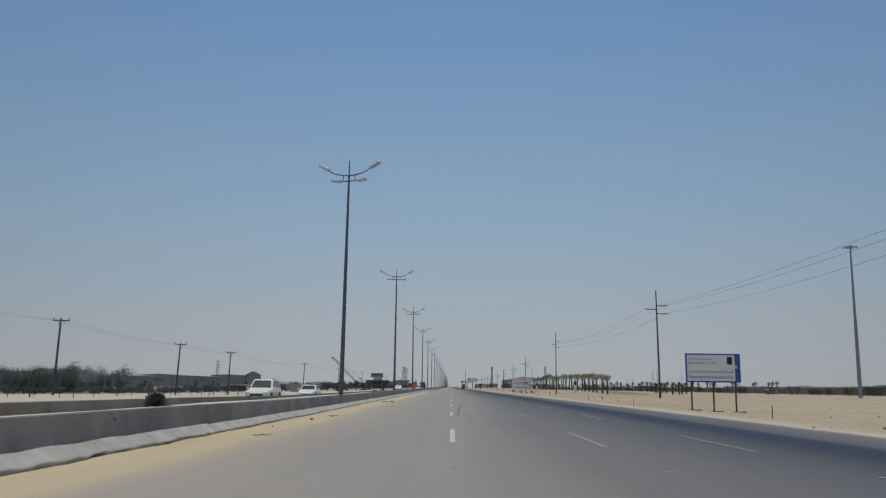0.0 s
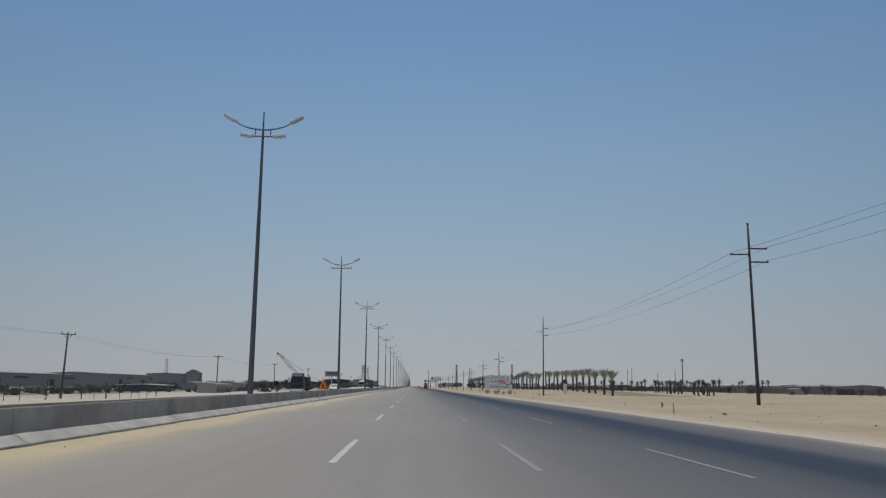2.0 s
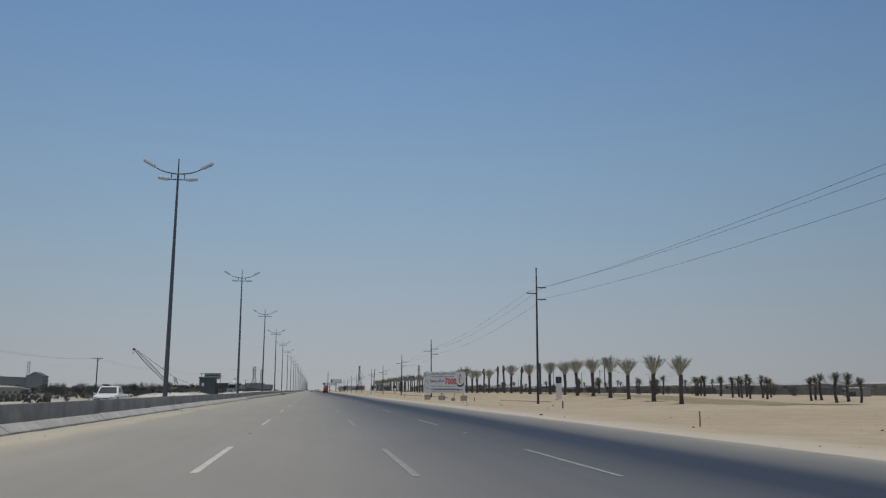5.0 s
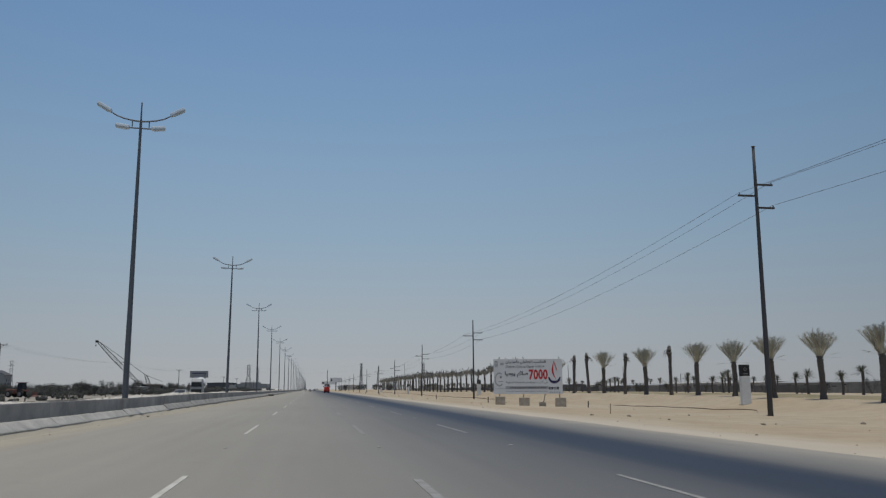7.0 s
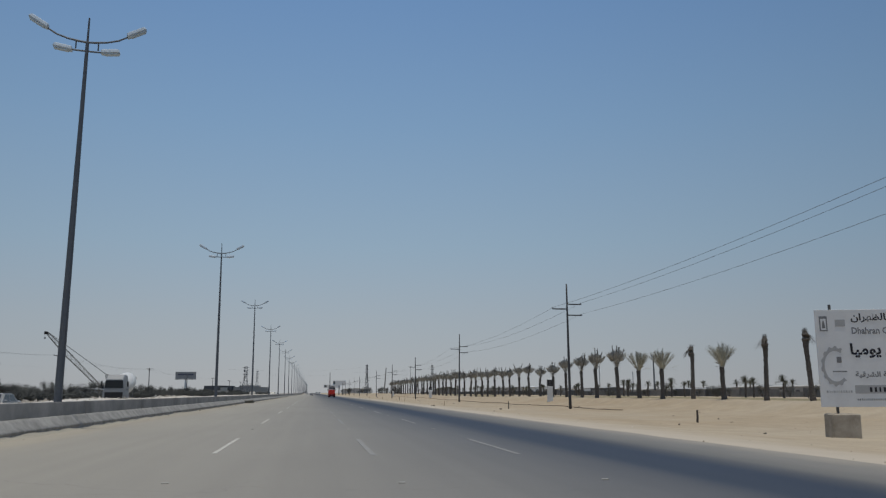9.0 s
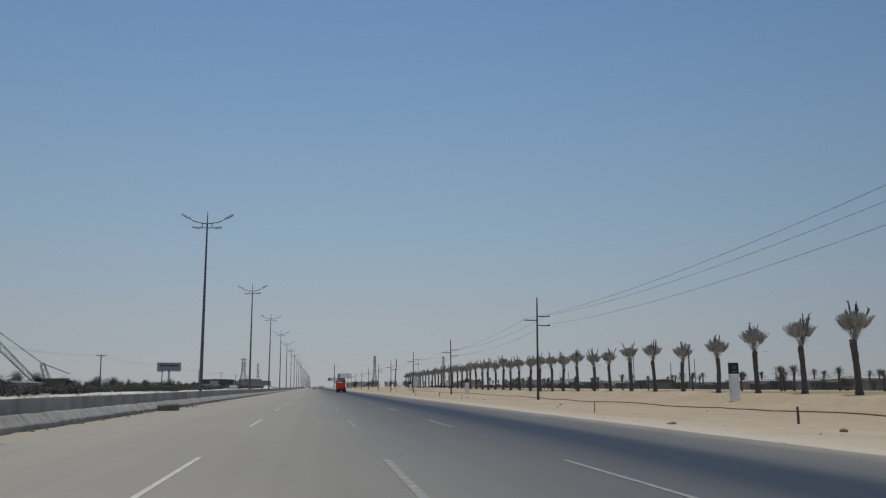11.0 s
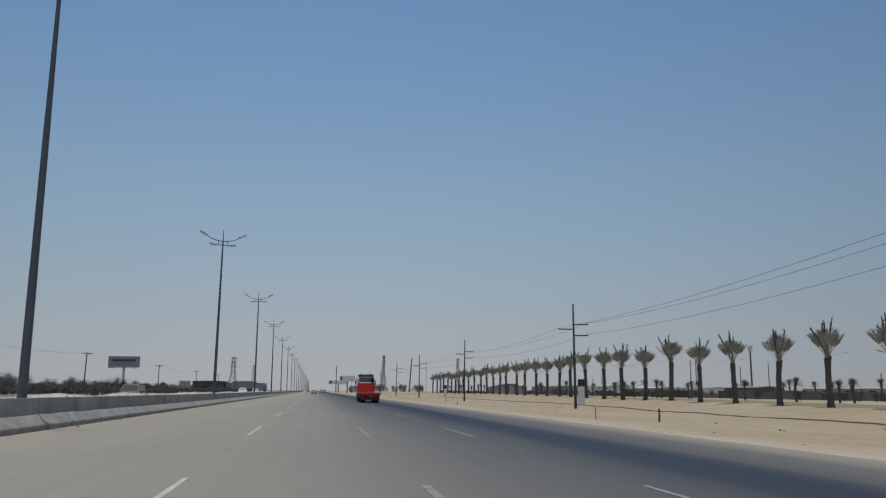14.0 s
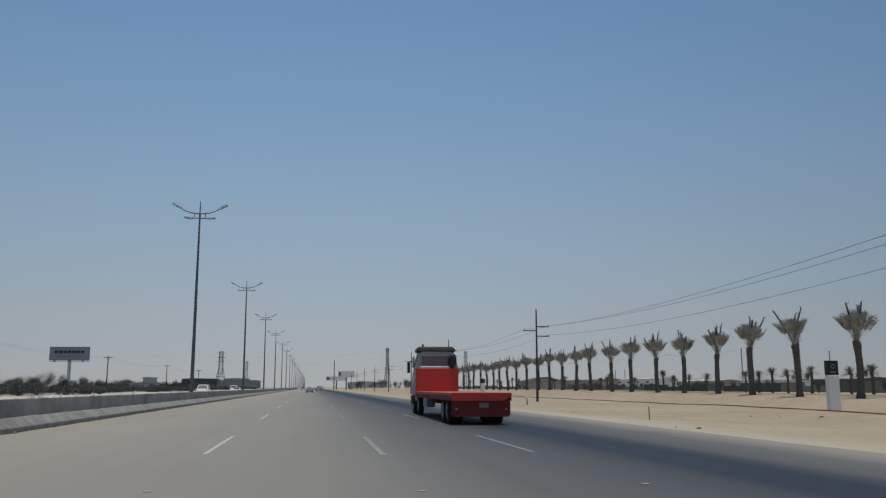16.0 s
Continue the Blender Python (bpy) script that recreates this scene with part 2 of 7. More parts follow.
    c = m.mix(m.math("MULTIPLY", skirt, 0.6), c, (0.40, 0.35, 0.275))
    m.bump(grain, 0.25, 0.006)
    c = m.mix(1.0, c, (0.985, 0.968, 0.95), "MULTIPLY")
    return m.out(c, m.grey(near, [(0.0, 0.66), (0.6, 0.95)]), 0.0, 0.38)


def mat_concrete(name, col, dark, scale=1.2, streak=0.5):
    m = Nodes(name)
    pos = m.geo.outputs["Position"]
    blot = m.noise(scale, 6, 0.65, pos)
    run = m.noise(0.9, 5, 0.6, pos, (1.0, 0.28, 0.55))
    fine = m.noise(26.0, 4, 0.7, pos)
    rnd = m.random()
    c = m.ramp(blot, [(0.3, dark), (0.62, col), (0.8, tuple(min(1, v * 1.18) for v in col))])
    c = m.mix(streak, c, m.grey(run, [(0.3, 0.84), (0.7, 1.1)]), "MULTIPLY")
    c = m.mix(0.4, c, m.grey(fine, [(0.3, 0.82), (0.7, 1.12)]), "MULTIPLY")
    c = m.mix(0.05, c, m.grey(rnd, [(0.0, 0.8), (1.0, 1.2)]), "MULTIPLY")
    m.bump(m.mix(0.4, blot, fine), 0.4, 0.02)
    return m.out(c, 0.9, 0.0, 0.2)


def mat_leaf(name, a, b, rough=0.7, patch=0.6):
    m = Nodes(name)
    c = m.mix(m.island(), a, b)
    n = m.noise(0.9, 3, 0.6)
    c = m.mix(patch, c, m.grey(n, [(0.3, 0.7), (0.7, 1.25)]), "MULTIPLY")
    return m.out(c, rough, 0.0, 0.2)


def mat_trunk():
    m = Nodes("palm_trunk")
    co = m.tc.outputs["Object"]
    n = m.noise(7.0, 5, 0.7, co, (1.0, 1.0, 2.2))
    c = m.ramp(n, [(0.3, (0.068, 0.06, 0.054)), (0.55, (0.135, 0.12, 0.106)), (0.75, (0.22, 0.2, 0.178))])
    m.bump(n, 0.7, 0.05)
    return m.out(c, 0.9, 0.0, 0.1)


def mat_glass(name, col=(0.02, 0.025, 0.03)):
    m = Nodes(name)
    return m.out(col, 0.22, 0.0, 0.3)


SAND = mat_sand()
BLOWN = mat_shoulder_sand()
ASPHALT = mat_asphalt()
BARRIER = mat_concrete("barrier_concrete", (0.242, 0.24, 0.234), (0.142, 0.144, 0.147), 0.55, 0.85)
DUSTWALL = mat_concrete("dusty_concrete", (0.205, 0.19, 0.167), (0.145, 0.134, 0.118), 0.5, 0.6)
PLINTH = mat_concrete("plinth_concrete", (0.46, 0.45, 0.425), (0.31, 0.302, 0.285), 1.3, 0.5)
OLDPLINTH = mat_concrete("old_plinth_concrete", (0.345, 0.338, 0.322), (0.20, 0.196, 0.188), 1.6, 0.6)
KERBSTONE = mat_concrete("kerb_concrete", (0.17, 0.158, 0.13), (0.10, 0.093, 0.078), 2.0, 0.4)
BLOCK = mat_concrete("block_concrete", (0.45, 0.395, 0.32), (0.31, 0.265, 0.205), 2.0, 0.4)
WORN = painted("worn_road_paint", (0.315, 0.307, 0.29), 0.75, 0.0, 0.85, (0.2, 0.19, 0.175), 2.6)
FRONDGREY = mat_leaf("grey_frond", (0.29, 0.29, 0.278), (0.46, 0.457, 0.43))
DARKCAR = painted("dark_grey_paint", (0.07, 0.075, 0.08), 0.45, 0.2, 0.2)
LINE = painted("road_paint", (0.60, 0.575, 0.52), 0.75, 0.0, 0.55, (0.30, 0.275, 0.235), 1.1, 0.2)
FADED = painted("faded_road_paint", (0.33, 0.33, 0.325), 0.8, 0.0, 0.8, (0.18, 0.18, 0.178), 2.6)
RUBBERMARK = painted("tyre_mark", (0.19, 0.182, 0.168), 0.85, 0.0, 0.5, (0.25, 0.235, 0.21), 0.8)
STUD = painted("road_stud", (0.40, 0.38, 0.345), 0.5, 0.0, 0.3, scale=9.0)
GALV = painted("galvanised_steel", (0.105, 0.116, 0.133), 0.5, 0.3, 0.2, (0.24, 0.225, 0.2), 0.6)
# paler than GALV: haze in front of far masts is put into the colour
MASTGREY = painted("hazed_mast_steel", (0.26, 0.275, 0.295), 0.55, 0.2, 0.2, (0.3, 0.28, 0.25), 0.4)
LAMPHEAD = painted("lamp_housing", (0.45, 0.53, 0.61), 0.45, 0.1, 0.15, (0.38, 0.42, 0.45))
LAMPGLASS = painted("lamp_lens", (0.38, 0.48, 0.58), 0.2, 0.0, 0.1, (0.38, 0.42, 0.45))
POLEWOOD = painted("weathered_pole", (0.10, 0.088, 0.078), 0.85, 0.0, 0.4, (0.16, 0.14, 0.118), 1.1, 0.15)
POLESTEEL = painted("dark_pole_steel", (0.068, 0.072, 0.08), 0.65, 0.1, 0.35, (0.13, 0.115, 0.098), 0.9, 0.25)
ARMSTEEL = painted("dark_steel", (0.12, 0.115, 0.11), 0.6, 0.4, 0.3)
WIRE = painted("cable", (0.10, 0.105, 0.115), 0.6, 0.3, 0.1)
TRUNK = mat_trunk()
FROND = mat_leaf("palm_frond", (0.245, 0.248, 0.215), (0.42, 0.418, 0.365))
STALK = mat_leaf("frond_stalk", (0.40, 0.392, 0.33), (0.54, 0.528, 0.45))
FRONDDRY = mat_leaf("dry_frond", (0.20, 0.185, 0.15), (0.31, 0.285, 0.23))
# paler copy of the scrub leaf: the haze over the grove is put in
HAZELEAF = mat_leaf("hazed_grove_leaf", (0.155, 0.16, 0.152), (0.215, 0.22, 0.208), 0.95, 0.3)
# greyed leaf colour: distance haze is put into it along with dust
SCRUB = mat_leaf("scrub_leaf", (0.082, 0.084, 0.078), (0.108, 0.109, 0.1), 0.95, 0.3)
PALMLEAF = mat_leaf("young_palm_leaf", (0.10, 0.106, 0.085), (0.175, 0.176, 0.14))
WHITE = painted("white_paint", (0.74, 0.74, 0.72), 0.35, 0.0, 0.2)
OFFWHITE = painted("dusty_render", (0.46, 0.45, 0.43), 0.8, 0.0, 0.4, (0.38, 0.34, 0.28), 0.4)
CREAM = painted("cream_paint", (0.40, 0.37, 0.31), 0.45, 0.0, 0.3)
SIGNWHITE = painted("white_sheeting", (0.74, 0.74, 0.735), 0.55, 0.0, 0.15, scale=0.8, grain=0.15)
SIGNBLUE = painted("blue_sheeting", (0.028, 0.1, 0.35), 0.5, 0.0, 0.12)
RED = painted("red_truck_paint", (0.56, 0.045, 0.028), 0.5, 0.0, 0.18, (0.36, 0.14, 0.09), scale=1.2)
REDDUST = painted("dusty_red_deck", (0.50, 0.075, 0.05), 0.65, 0.0, 0.5, (0.42, 0.20, 0.14), 0.8)
# darker red with near-black patches, for the parts below the deck
REDDARK = painted("dark_red_frame", (0.20, 0.024, 0.018), 0.7, 0.0, 0.5, (0.08, 0.05, 0.04), 2.0)
PRINTRED = painted("red_print", (0.55, 0.02, 0.025), 0.6, 0.0, 0.08)
PRINTDARK = painted("dark_print", (0.02, 0.02, 0.03), 0.6, 0.0, 0.08)
PRINTGREY = painted("grey_print", (0.20, 0.20, 0.21), 0.6, 0.0, 0.1)
PALEPRINT = painted("pale_grey_print", (0.42, 0.42, 0.42), 0.6, 0.0, 0.1)
PRINTNAVY = painted("navy_print", (0.03, 0.025, 0.09), 0.6, 0.0, 0.08)
PLATEDUST = painted("dusty_plate", (0.30, 0.20, 0.16), 0.7, 0.0, 0.4)
BLACK = painted("black_plastic", (0.018, 0.018, 0.019), 0.6, 0.0, 0.08)
RUBBER = painted("tyre_rubber", (0.02, 0.02, 0.02), 0.9, 0.0, 0.3, (0.07, 0.06, 0.05), 4.0)
STEEL = painted("wheel_steel", (0.22, 0.22, 0.225), 0.5, 0.5, 0.35, (0.12, 0.1, 0.085))
GLASS = mat_glass("dark_glass")
CARGLASS = mat_glass("car_glass", (0.05, 0.054, 0.06))
# grey pane: daylight seen through the cab is put into its colour
CABGLASS = painted("see_through_grey", (0.13, 0.13, 0.135), 0.3, 0.0, 0.3, (0.22, 0.21, 0.2), 1.0)
LENSRED = painted("red_lens", (0.4, 0.01, 0.01), 0.2, 0.0, 0.1)
SILVER = painted("silver_paint", (0.30, 0.31, 0.32), 0.5, 0.2, 0.2)
BLUETRUCK = painted("blue_truck_paint", (0.011, 0.024, 0.066), 0.5, 0.0, 0.3)
GREENSTEEL = painted("green_grey_steel", (0.085, 0.105, 0.11), 0.6, 0.0, 0.25, (0.16, 0.15, 0.12), 0.7)
# cladding lightened: the haze over the far walls is put into its colour
SHED = painted("shed_cladding", (0.35, 0.335, 0.31), 0.7, 0.0, 0.4, (0.36, 0.32, 0.27), 0.12)
def mat_panel():
    m = Nodes("boundary_panel")
    # both panel tones are raised to hold the distance haze
    c = m.mix(m.random(), (0.10, 0.10, 0.098), (0.25, 0.242, 0.228))
    c = m.mix(0.6, c, m.grey(m.noise(0.5, 5, 0.65), [(0.3, 0.7), (0.7, 1.3)]), "MULTIPLY")
    return m.out(c, 0.9, 0.0, 0.1)


PANEL = mat_panel()
CLADDING = painted("grey_cladding", (0.22, 0.215, 0.205), 0.7, 0.0, 0.4, (0.27, 0.245, 0.21), 0.1)
SHEDDARK = painted("dark_cladding", (0.10, 0.10, 0.105), 0.7, 0.0, 0.3, (0.17, 0.155, 0.135), 0.1)
ROOF = painted("roof_sheet", (0.33, 0.335, 0.335), 0.6, 0.1, 0.4, (0.36, 0.33, 0.28), 0.15)
ORANGE = painted("orange_sign", (0.80, 0.28, 0.02), 0.5, 0.0, 0.1)
SIGNRED = painted("red_sign_border", (0.55, 0.03, 0.02), 0.5, 0.0, 0.1)
STONE = painted("stone", (0.22, 0.19, 0.15), 0.9, 0.0, 0.4, (0.36, 0.3, 0.22), 4.0)
WOOD = painted("wood_stake", (0.33, 0.25, 0.15), 0.85, 0.0, 0.3, scale=5.0)
YELLOW = painted("machine_paint", (0.085, 0.075, 0.06), 0.5, 0.0, 0.4)
MACHRED = painted("machine_red", (0.13, 0.045, 0.035), 0.6, 0.0, 0.4)


# ---- mesh helpers ----
def part(name, bm, mat, parent=None, label="", smooth=False):
    me = bpy.data.meshes.new(name)
    bm.normal_update()
    bm.to_mesh(me)
    bm.free()
    if smooth:
        me.polygons.foreach_set("use_smooth", [True] * len(me.polygons))
    if mat:
        me.materials.append(mat)
    ob = new(name, me)
    ob.parent = parent
    if label:
        tagged(ob, label)
    return ob


def thing(name, m, label, category, group="", kind=""):
    ob = new(name)
    ob.empty_display_size = 0.3
    ob.matrix_basis = m
    return tagged(ob, label, category, group, kind)


def box(bm, c, s, bevel=0.0, m=None, taper=None):
    """A box of centre c and size s; taper: scale of its top face in x and y."""
    r = bmesh.ops.create_cube(bm, size=1.0)
    vs = r["verts"]
    for v in vs:
        k = (taper if taper and v.co.z > 0 else (1, 1))
        v.co = Vector((v.co.x * s[0] * k[0] + c[0], v.co.y * s[1] * k[1] + c[1], v.co.z * s[2] + c[2]))
    if bevel:
        es = list({e for v in vs for e in v.link_edges})
        vs = list({v for f in bmesh.ops.bevel(bm, geom=es, offset=bevel, segments=1, affect="EDGES")["faces"] for v in f.verts} | {v for v in vs if v.is_valid})
    if m is not None:
        bmesh.ops.transform(bm, matrix=m, verts=[v for v in vs if v.is_valid])
    return bm


def tube(bm, a, b, r0, r1=None, seg=8, caps=True):
    """A tapered round bar from a to b."""
    a, b = Vector(a), Vector(b)
    r1 = r0 if r1 is None else r1
    q = (b - a).to_track_quat("Z", "Y").to_matrix()
    rings = []
    for p0, r in ((a, r0), (b, r1)):
        rings.append([bm.verts.new(p0 + q @ Vector((r * math.cos(2 * math.pi * i / seg), r * math.sin(2 * math.pi * i / seg), 0))) for i in range(seg)])
    for i in range(seg):
        bm.faces.new((rings[0][i], rings[0][(i + 1) % seg], rings[1][(i + 1) % seg], rings[1][i]))
    if caps:
        bm.faces.new(rings[0][::-1])
        bm.faces.new(rings[1])
    return bm


def sweep(bm, pts, radii, seg=6, caps=True):
    """A round bar along a line of points."""
    pts = [Vector(q) for q in pts]
    rings = []
    for i, q in enumerate(pts):
        d = (pts[min(i + 1, len(pts) - 1)] - pts[max(i - 1, 0)]).normalized()
        rot = d.to_track_quat("Z", "Y").to_matrix()
        r = radii[i] if isinstance(radii, (list, tuple)) else radii
        rings.append([bm.verts.new(q + rot @ Vector((r * math.cos(2 * math.pi * k / seg), r * math.sin(2 * math.pi * k / seg), 0))) for k in range(seg)])
    for a, b in zip(rings, rings[1:]):
        for k in range(seg):
            bm.faces.new((a[k], a[(k + 1) % seg], b[(k + 1) % seg], b[k]))
    if caps:
        bm.faces.new(rings[0][::-1])
        bm.faces.new(rings[-1])
    return bm


def prism(bm, outline, depth, axis="y", bevel=0.0):
    """An outline of (u, z) pushed through from 0 to depth along y (u is x) or along x (u is y)."""
    vs = []
    for w in (0.0, depth):
        vs.append([bm.verts.new((u, w, z) if axis == "y" else (w, u, z)) for u, z in outline])
    n = len(outline)
    fs = [bm.faces.new(vs[0]), bm.faces.new(vs[1][::-1])]
    for i in range(n):
        fs.append(bm.faces.new((vs[0][(i + 1) % n], vs[0][i], vs[1][i], vs[1][(i + 1) % n])))
    bmesh.ops.recalc_face_normals(bm, faces=fs)
    if bevel:
        bmesh.ops.bevel(bm, geom=list({e for f in fs for e in f.edges}), offset=bevel, segments=2, affect="EDGES")
    return bm


def lerp(x, stops):
    for (a, va), (b, vb) in zip(stops, stops[1:]):
        if x <= b:
            return va + (vb - va) * max(0.0, min(1.0, (x - a) / (b - a)))
    return stops[-1][1]


def smooth(a, b, x):
    k = max(0.0, min(1.0, (x - a) / (b - a)))
    return k * k * (3 - 2 * k)


# ---- ground ----
def ground_z(x, y):
    """Height of the desert beside the road."""
    if x > 11.0:
        berm = smooth(225, 275, y)
        flat = lerp(x, [(11, -0.06), (14, -0.14), (20, -0.48), (26, -0.6), (35, -0.62), (60, -0.35), (120, -0.3)])
        top = lerp(y, [(270, -0.4), (290, 0.0), (305, 0.25), (330, 0.5), (450, 0.52), (485, 0.48), (505, 0.36), (525, 0.22), (543, 0.15), (556, 0.3), (585, 0.38), (612, 0.46), (645, 0.5), (690, 0.7)])
        high = lerp(x, [(11, -0.06), (14, -0.14), (20, -0.48), (27, -0.72), (36, -0.82), (41, -0.75), (44.6, -0.5), (47.2, top - 0.1), (49, top), (62, top), (76, 0.5 * top), (120, -0.3)])
        z = flat + (high - flat) * berm
        amp = smooth(12, 20, x)
        z += amp * (0.16 * noise.noise((x * 0.11, y * 0.07, 1.0)) + 0.07 * noise.noise((x * 0.45, y * 0.4, 4.0)))
        z += 0.5 * math.exp(-((x - 37.5) ** 2 / 30 + (y - 155) ** 2 / 60))
        return z
    if x > -9.3:
        return -0.08
    if x > -13.3:
        crest = lerp(y, [(-40, 0.0), (60, 0.02), (130, 0.2), (170, 0.36), (225, 0.55), (238, 0.85), (262, 0.85), (272, 0.55), (300, 0.78), (420, 0.76), (480, 0.82), (530, 0.74), (600, 0.72), (900, 0.6)]) * (1.0 - smooth(-10.2, -9.3, x) * 0.35)
        packed = lerp(-x, [(9.3, 0.81), (10.4, 0.74), (13.3, 0.55)]) + 0.05 * noise.noise((x * 0.6, y * 0.3, 8.0))
        early = 1.0 - smooth(105, 150, y)
        return packed * early + (1.0 - early) * (0.25 + crest + 0.22 * noise.noise((x * 0.5, y * 0.12, 7.0)) + 0.12 * noise.noise((x * 1.5, y * 0.6, 3.0)))
    if x > -27.0:
        return -0.08
    z = lerp(-x, [(27, -0.06), (32, 0.05), (45, 0.3), (70, 0.1), (120, -0.3)])
    z += smooth(28, 42, -x) * lerp(y, [(60, -0.1), (80, -0.25), (120, -0.65), (160, -0.9), (190, -1.1), (290, -1.0), (345, -0.75), (400, -0.1), (430, 0.0)])
    return z + smooth(27, 34, -x) * (0.25 * noise.noise((x * 0.09, y * 0.06, 2.0)) + 0.1 * noise.noise((x * 0.4, y * 0.35, 5.0)))


def build_ground():
    xs = [-4000, -2500, -1400, -800, -450, -300, -200, -150, -120, -100, -85, -75]
    xs += [-66 + 3 * i for i in range(13)] + [-29, -28, -27.01, -26.9, -20, -14.6, -13.31, -13.29, -12.4, -11.5, -10.6, -9.7, -9.31, -9.29, -4, 4, 10.9, 11.1]
    xs += [11.7 + 0.9 * i for i in range(22)] + [31.8 + 1.1 * i for i in range(28)] + [64, 68, 73, 80, 90, 105, 125, 160, 220, 320, 500, 800, 1400, 2500, 4000]
    ys = [-3000, -1500, -700, -350, -200, -120, -80] + [-60 + 3.0 * i for i in range(330)] + [940, 960, 990, 1030, 1080, 1150, 1250, 1400, 1700, 2200, 3000, 4800]
    verts = [(x, y, ground_z(x, y)) for y in ys for x in xs]
    n = len(xs)
    faces = [(j * n + i, j * n + i + 1, (j + 1) * n + i + 1, (j + 1) * n + i) for j in range(len(ys) - 1) for i in range(n - 1)]
    me = bpy.data.meshes.new("ground")
    me.from_pydata(verts, [], faces)
    me.polygons.foreach_set("use_smooth", [True] * len(faces))
    me.materials.append(SAND)
    return tagged(new("ground", me), "pale beige desert sand beside the highway", "ground", kind="structure")


def strip(name, x0, x1, y0, y1, z0, z1, mat, label, category, step=12.0, ragged=0.0):
    """A long slab with its upper face at z1."""
    bm = bmesh.new()
    rows = []
    k = int((y1 - y0) / step)
    for i in range(k + 1):
        y = y0 + (y1 - y0) * i / k
        e = (lerp(y, [(340, 0.0), (420, 0.45), (500, 0.95)]) if ragged else 0.0) + ragged * (noise.noise((3.3, y * 0.25, 0.0)) + 0.5 * noise.noise((9.1, y * 1.1, 0.0)))
        rows.append([bm.verts.new(q) for q in ((x0, y, z0), (x0, y, z1), (x1 + e, y, z1), (x1 + e, y, z0))])
    for a, b in zip(rows, rows[1:]):
        for c in range(3):
            bm.faces.new((a[c], b[c], b[c + 1], a[c + 1]))
    bmesh.ops.recalc_face_normals(bm, faces=bm.faces)
    return tagged(part(name, bm, mat), label, category, kind="structure")


ground = build_ground()
road = strip("road", -8.95, 11.75, -140, 3600, -0.12, 0.0, ASPHALT, "wide dusty grey asphalt carriageway with a dark slow lane", "road", 1.5, 0.13)
road_opposite = strip("road_opposite", -26.6, -13.6, -140, 3600, -0.12, 0.0, ASPHALT, "asphalt of the opposite carriageway beyond the median", "road", 12.0)


def wall_shift(y):
    """How far the median wall and its lamps bend towards the lanes at the start."""
    return lerp(y, [(-40, 0.35), (45, 0.35), (57, 0.25), (90, 0.12), (125, 0.0)])


def foot_rise(y):
    """Height of the drifted ground at the plinth's foot."""
    return lerp(y, [(150, 0.0), (235, 0.06), (295, 0.11), (450, 0.085), (520, 0.045), (700, 0.02)])


def wall_rise(y):
    """How far the wall's top stands above its usual height."""
    return lerp(y, [(-40, -0.06), (20, -0.06), (32, -0.1), (66, -0.1), (100, -0.02), (126, 0.02), (242, 0.09), (276, 0.07), (309, 0.19), (411, 0.14), (479, 0.19), (530, 0.12), (560, 0.12), (900, 0.1)])


def plinth_top(y):
    """Height at which the sloping plinth meets the wall."""
    return lerp(y, [(-40, 0.32), (13, 0.32), (30, 0.28), (64, 0.275), (126, 0.32), (190, 0.37), (242, 0.44), (276, 0.43), (309, 0.57), (411, 0.55), (479, 0.54), (530, 0.46), (560, 0.46), (900, 0.44)])


def build_blown_sand():
    """A thin wedge of blown sand against the foot of the median wall."""
    bm = bmesh.new()
    rows = []
    y = -40.0
    while y < 900:
        w = lerp(y, [(-40, 0.85), (110, 0.8), (170, 0.75), (240, 0.65), (330, 0.45), (400, 0.2), (900, 0.2)])
        w += min(1.0, 1.6 * w) ** 2 * 0.4 * noise.noise((0, y * 0.16, 0)) + 0.22 * noise.noise((5, y * 0.7, 0)) + 0.1 * noise.noise((5, y * 2.1, 3))
        w = max(w, 0.08)
        r = []
        for k in range(6):
            f = k / 5
            r.append(bm.verts.new((-8.98 + wall_shift(y) + f * w, y, (0.07 + 2.2 * foot_rise(y)) * (1 - f) ** 1.8 + (0.004 if k < 5 else -0.004) + 0.012 * noise.noise((f * 3, y * 0.9, 2)) * (1 - f))))
        rows.append(r)
        y += 0.7
    for a, b in zip(rows, rows[1:]):
        for k in range(5):
            bm.faces.new((a[k], a[k + 1], b[k + 1], b[k]))
    return tagged(part("sand_drift", bm, BLOWN, smooth=True), "yellowish blown sand along the foot of the concrete wall", "sand", kind="stuff")


build_blown_sand()


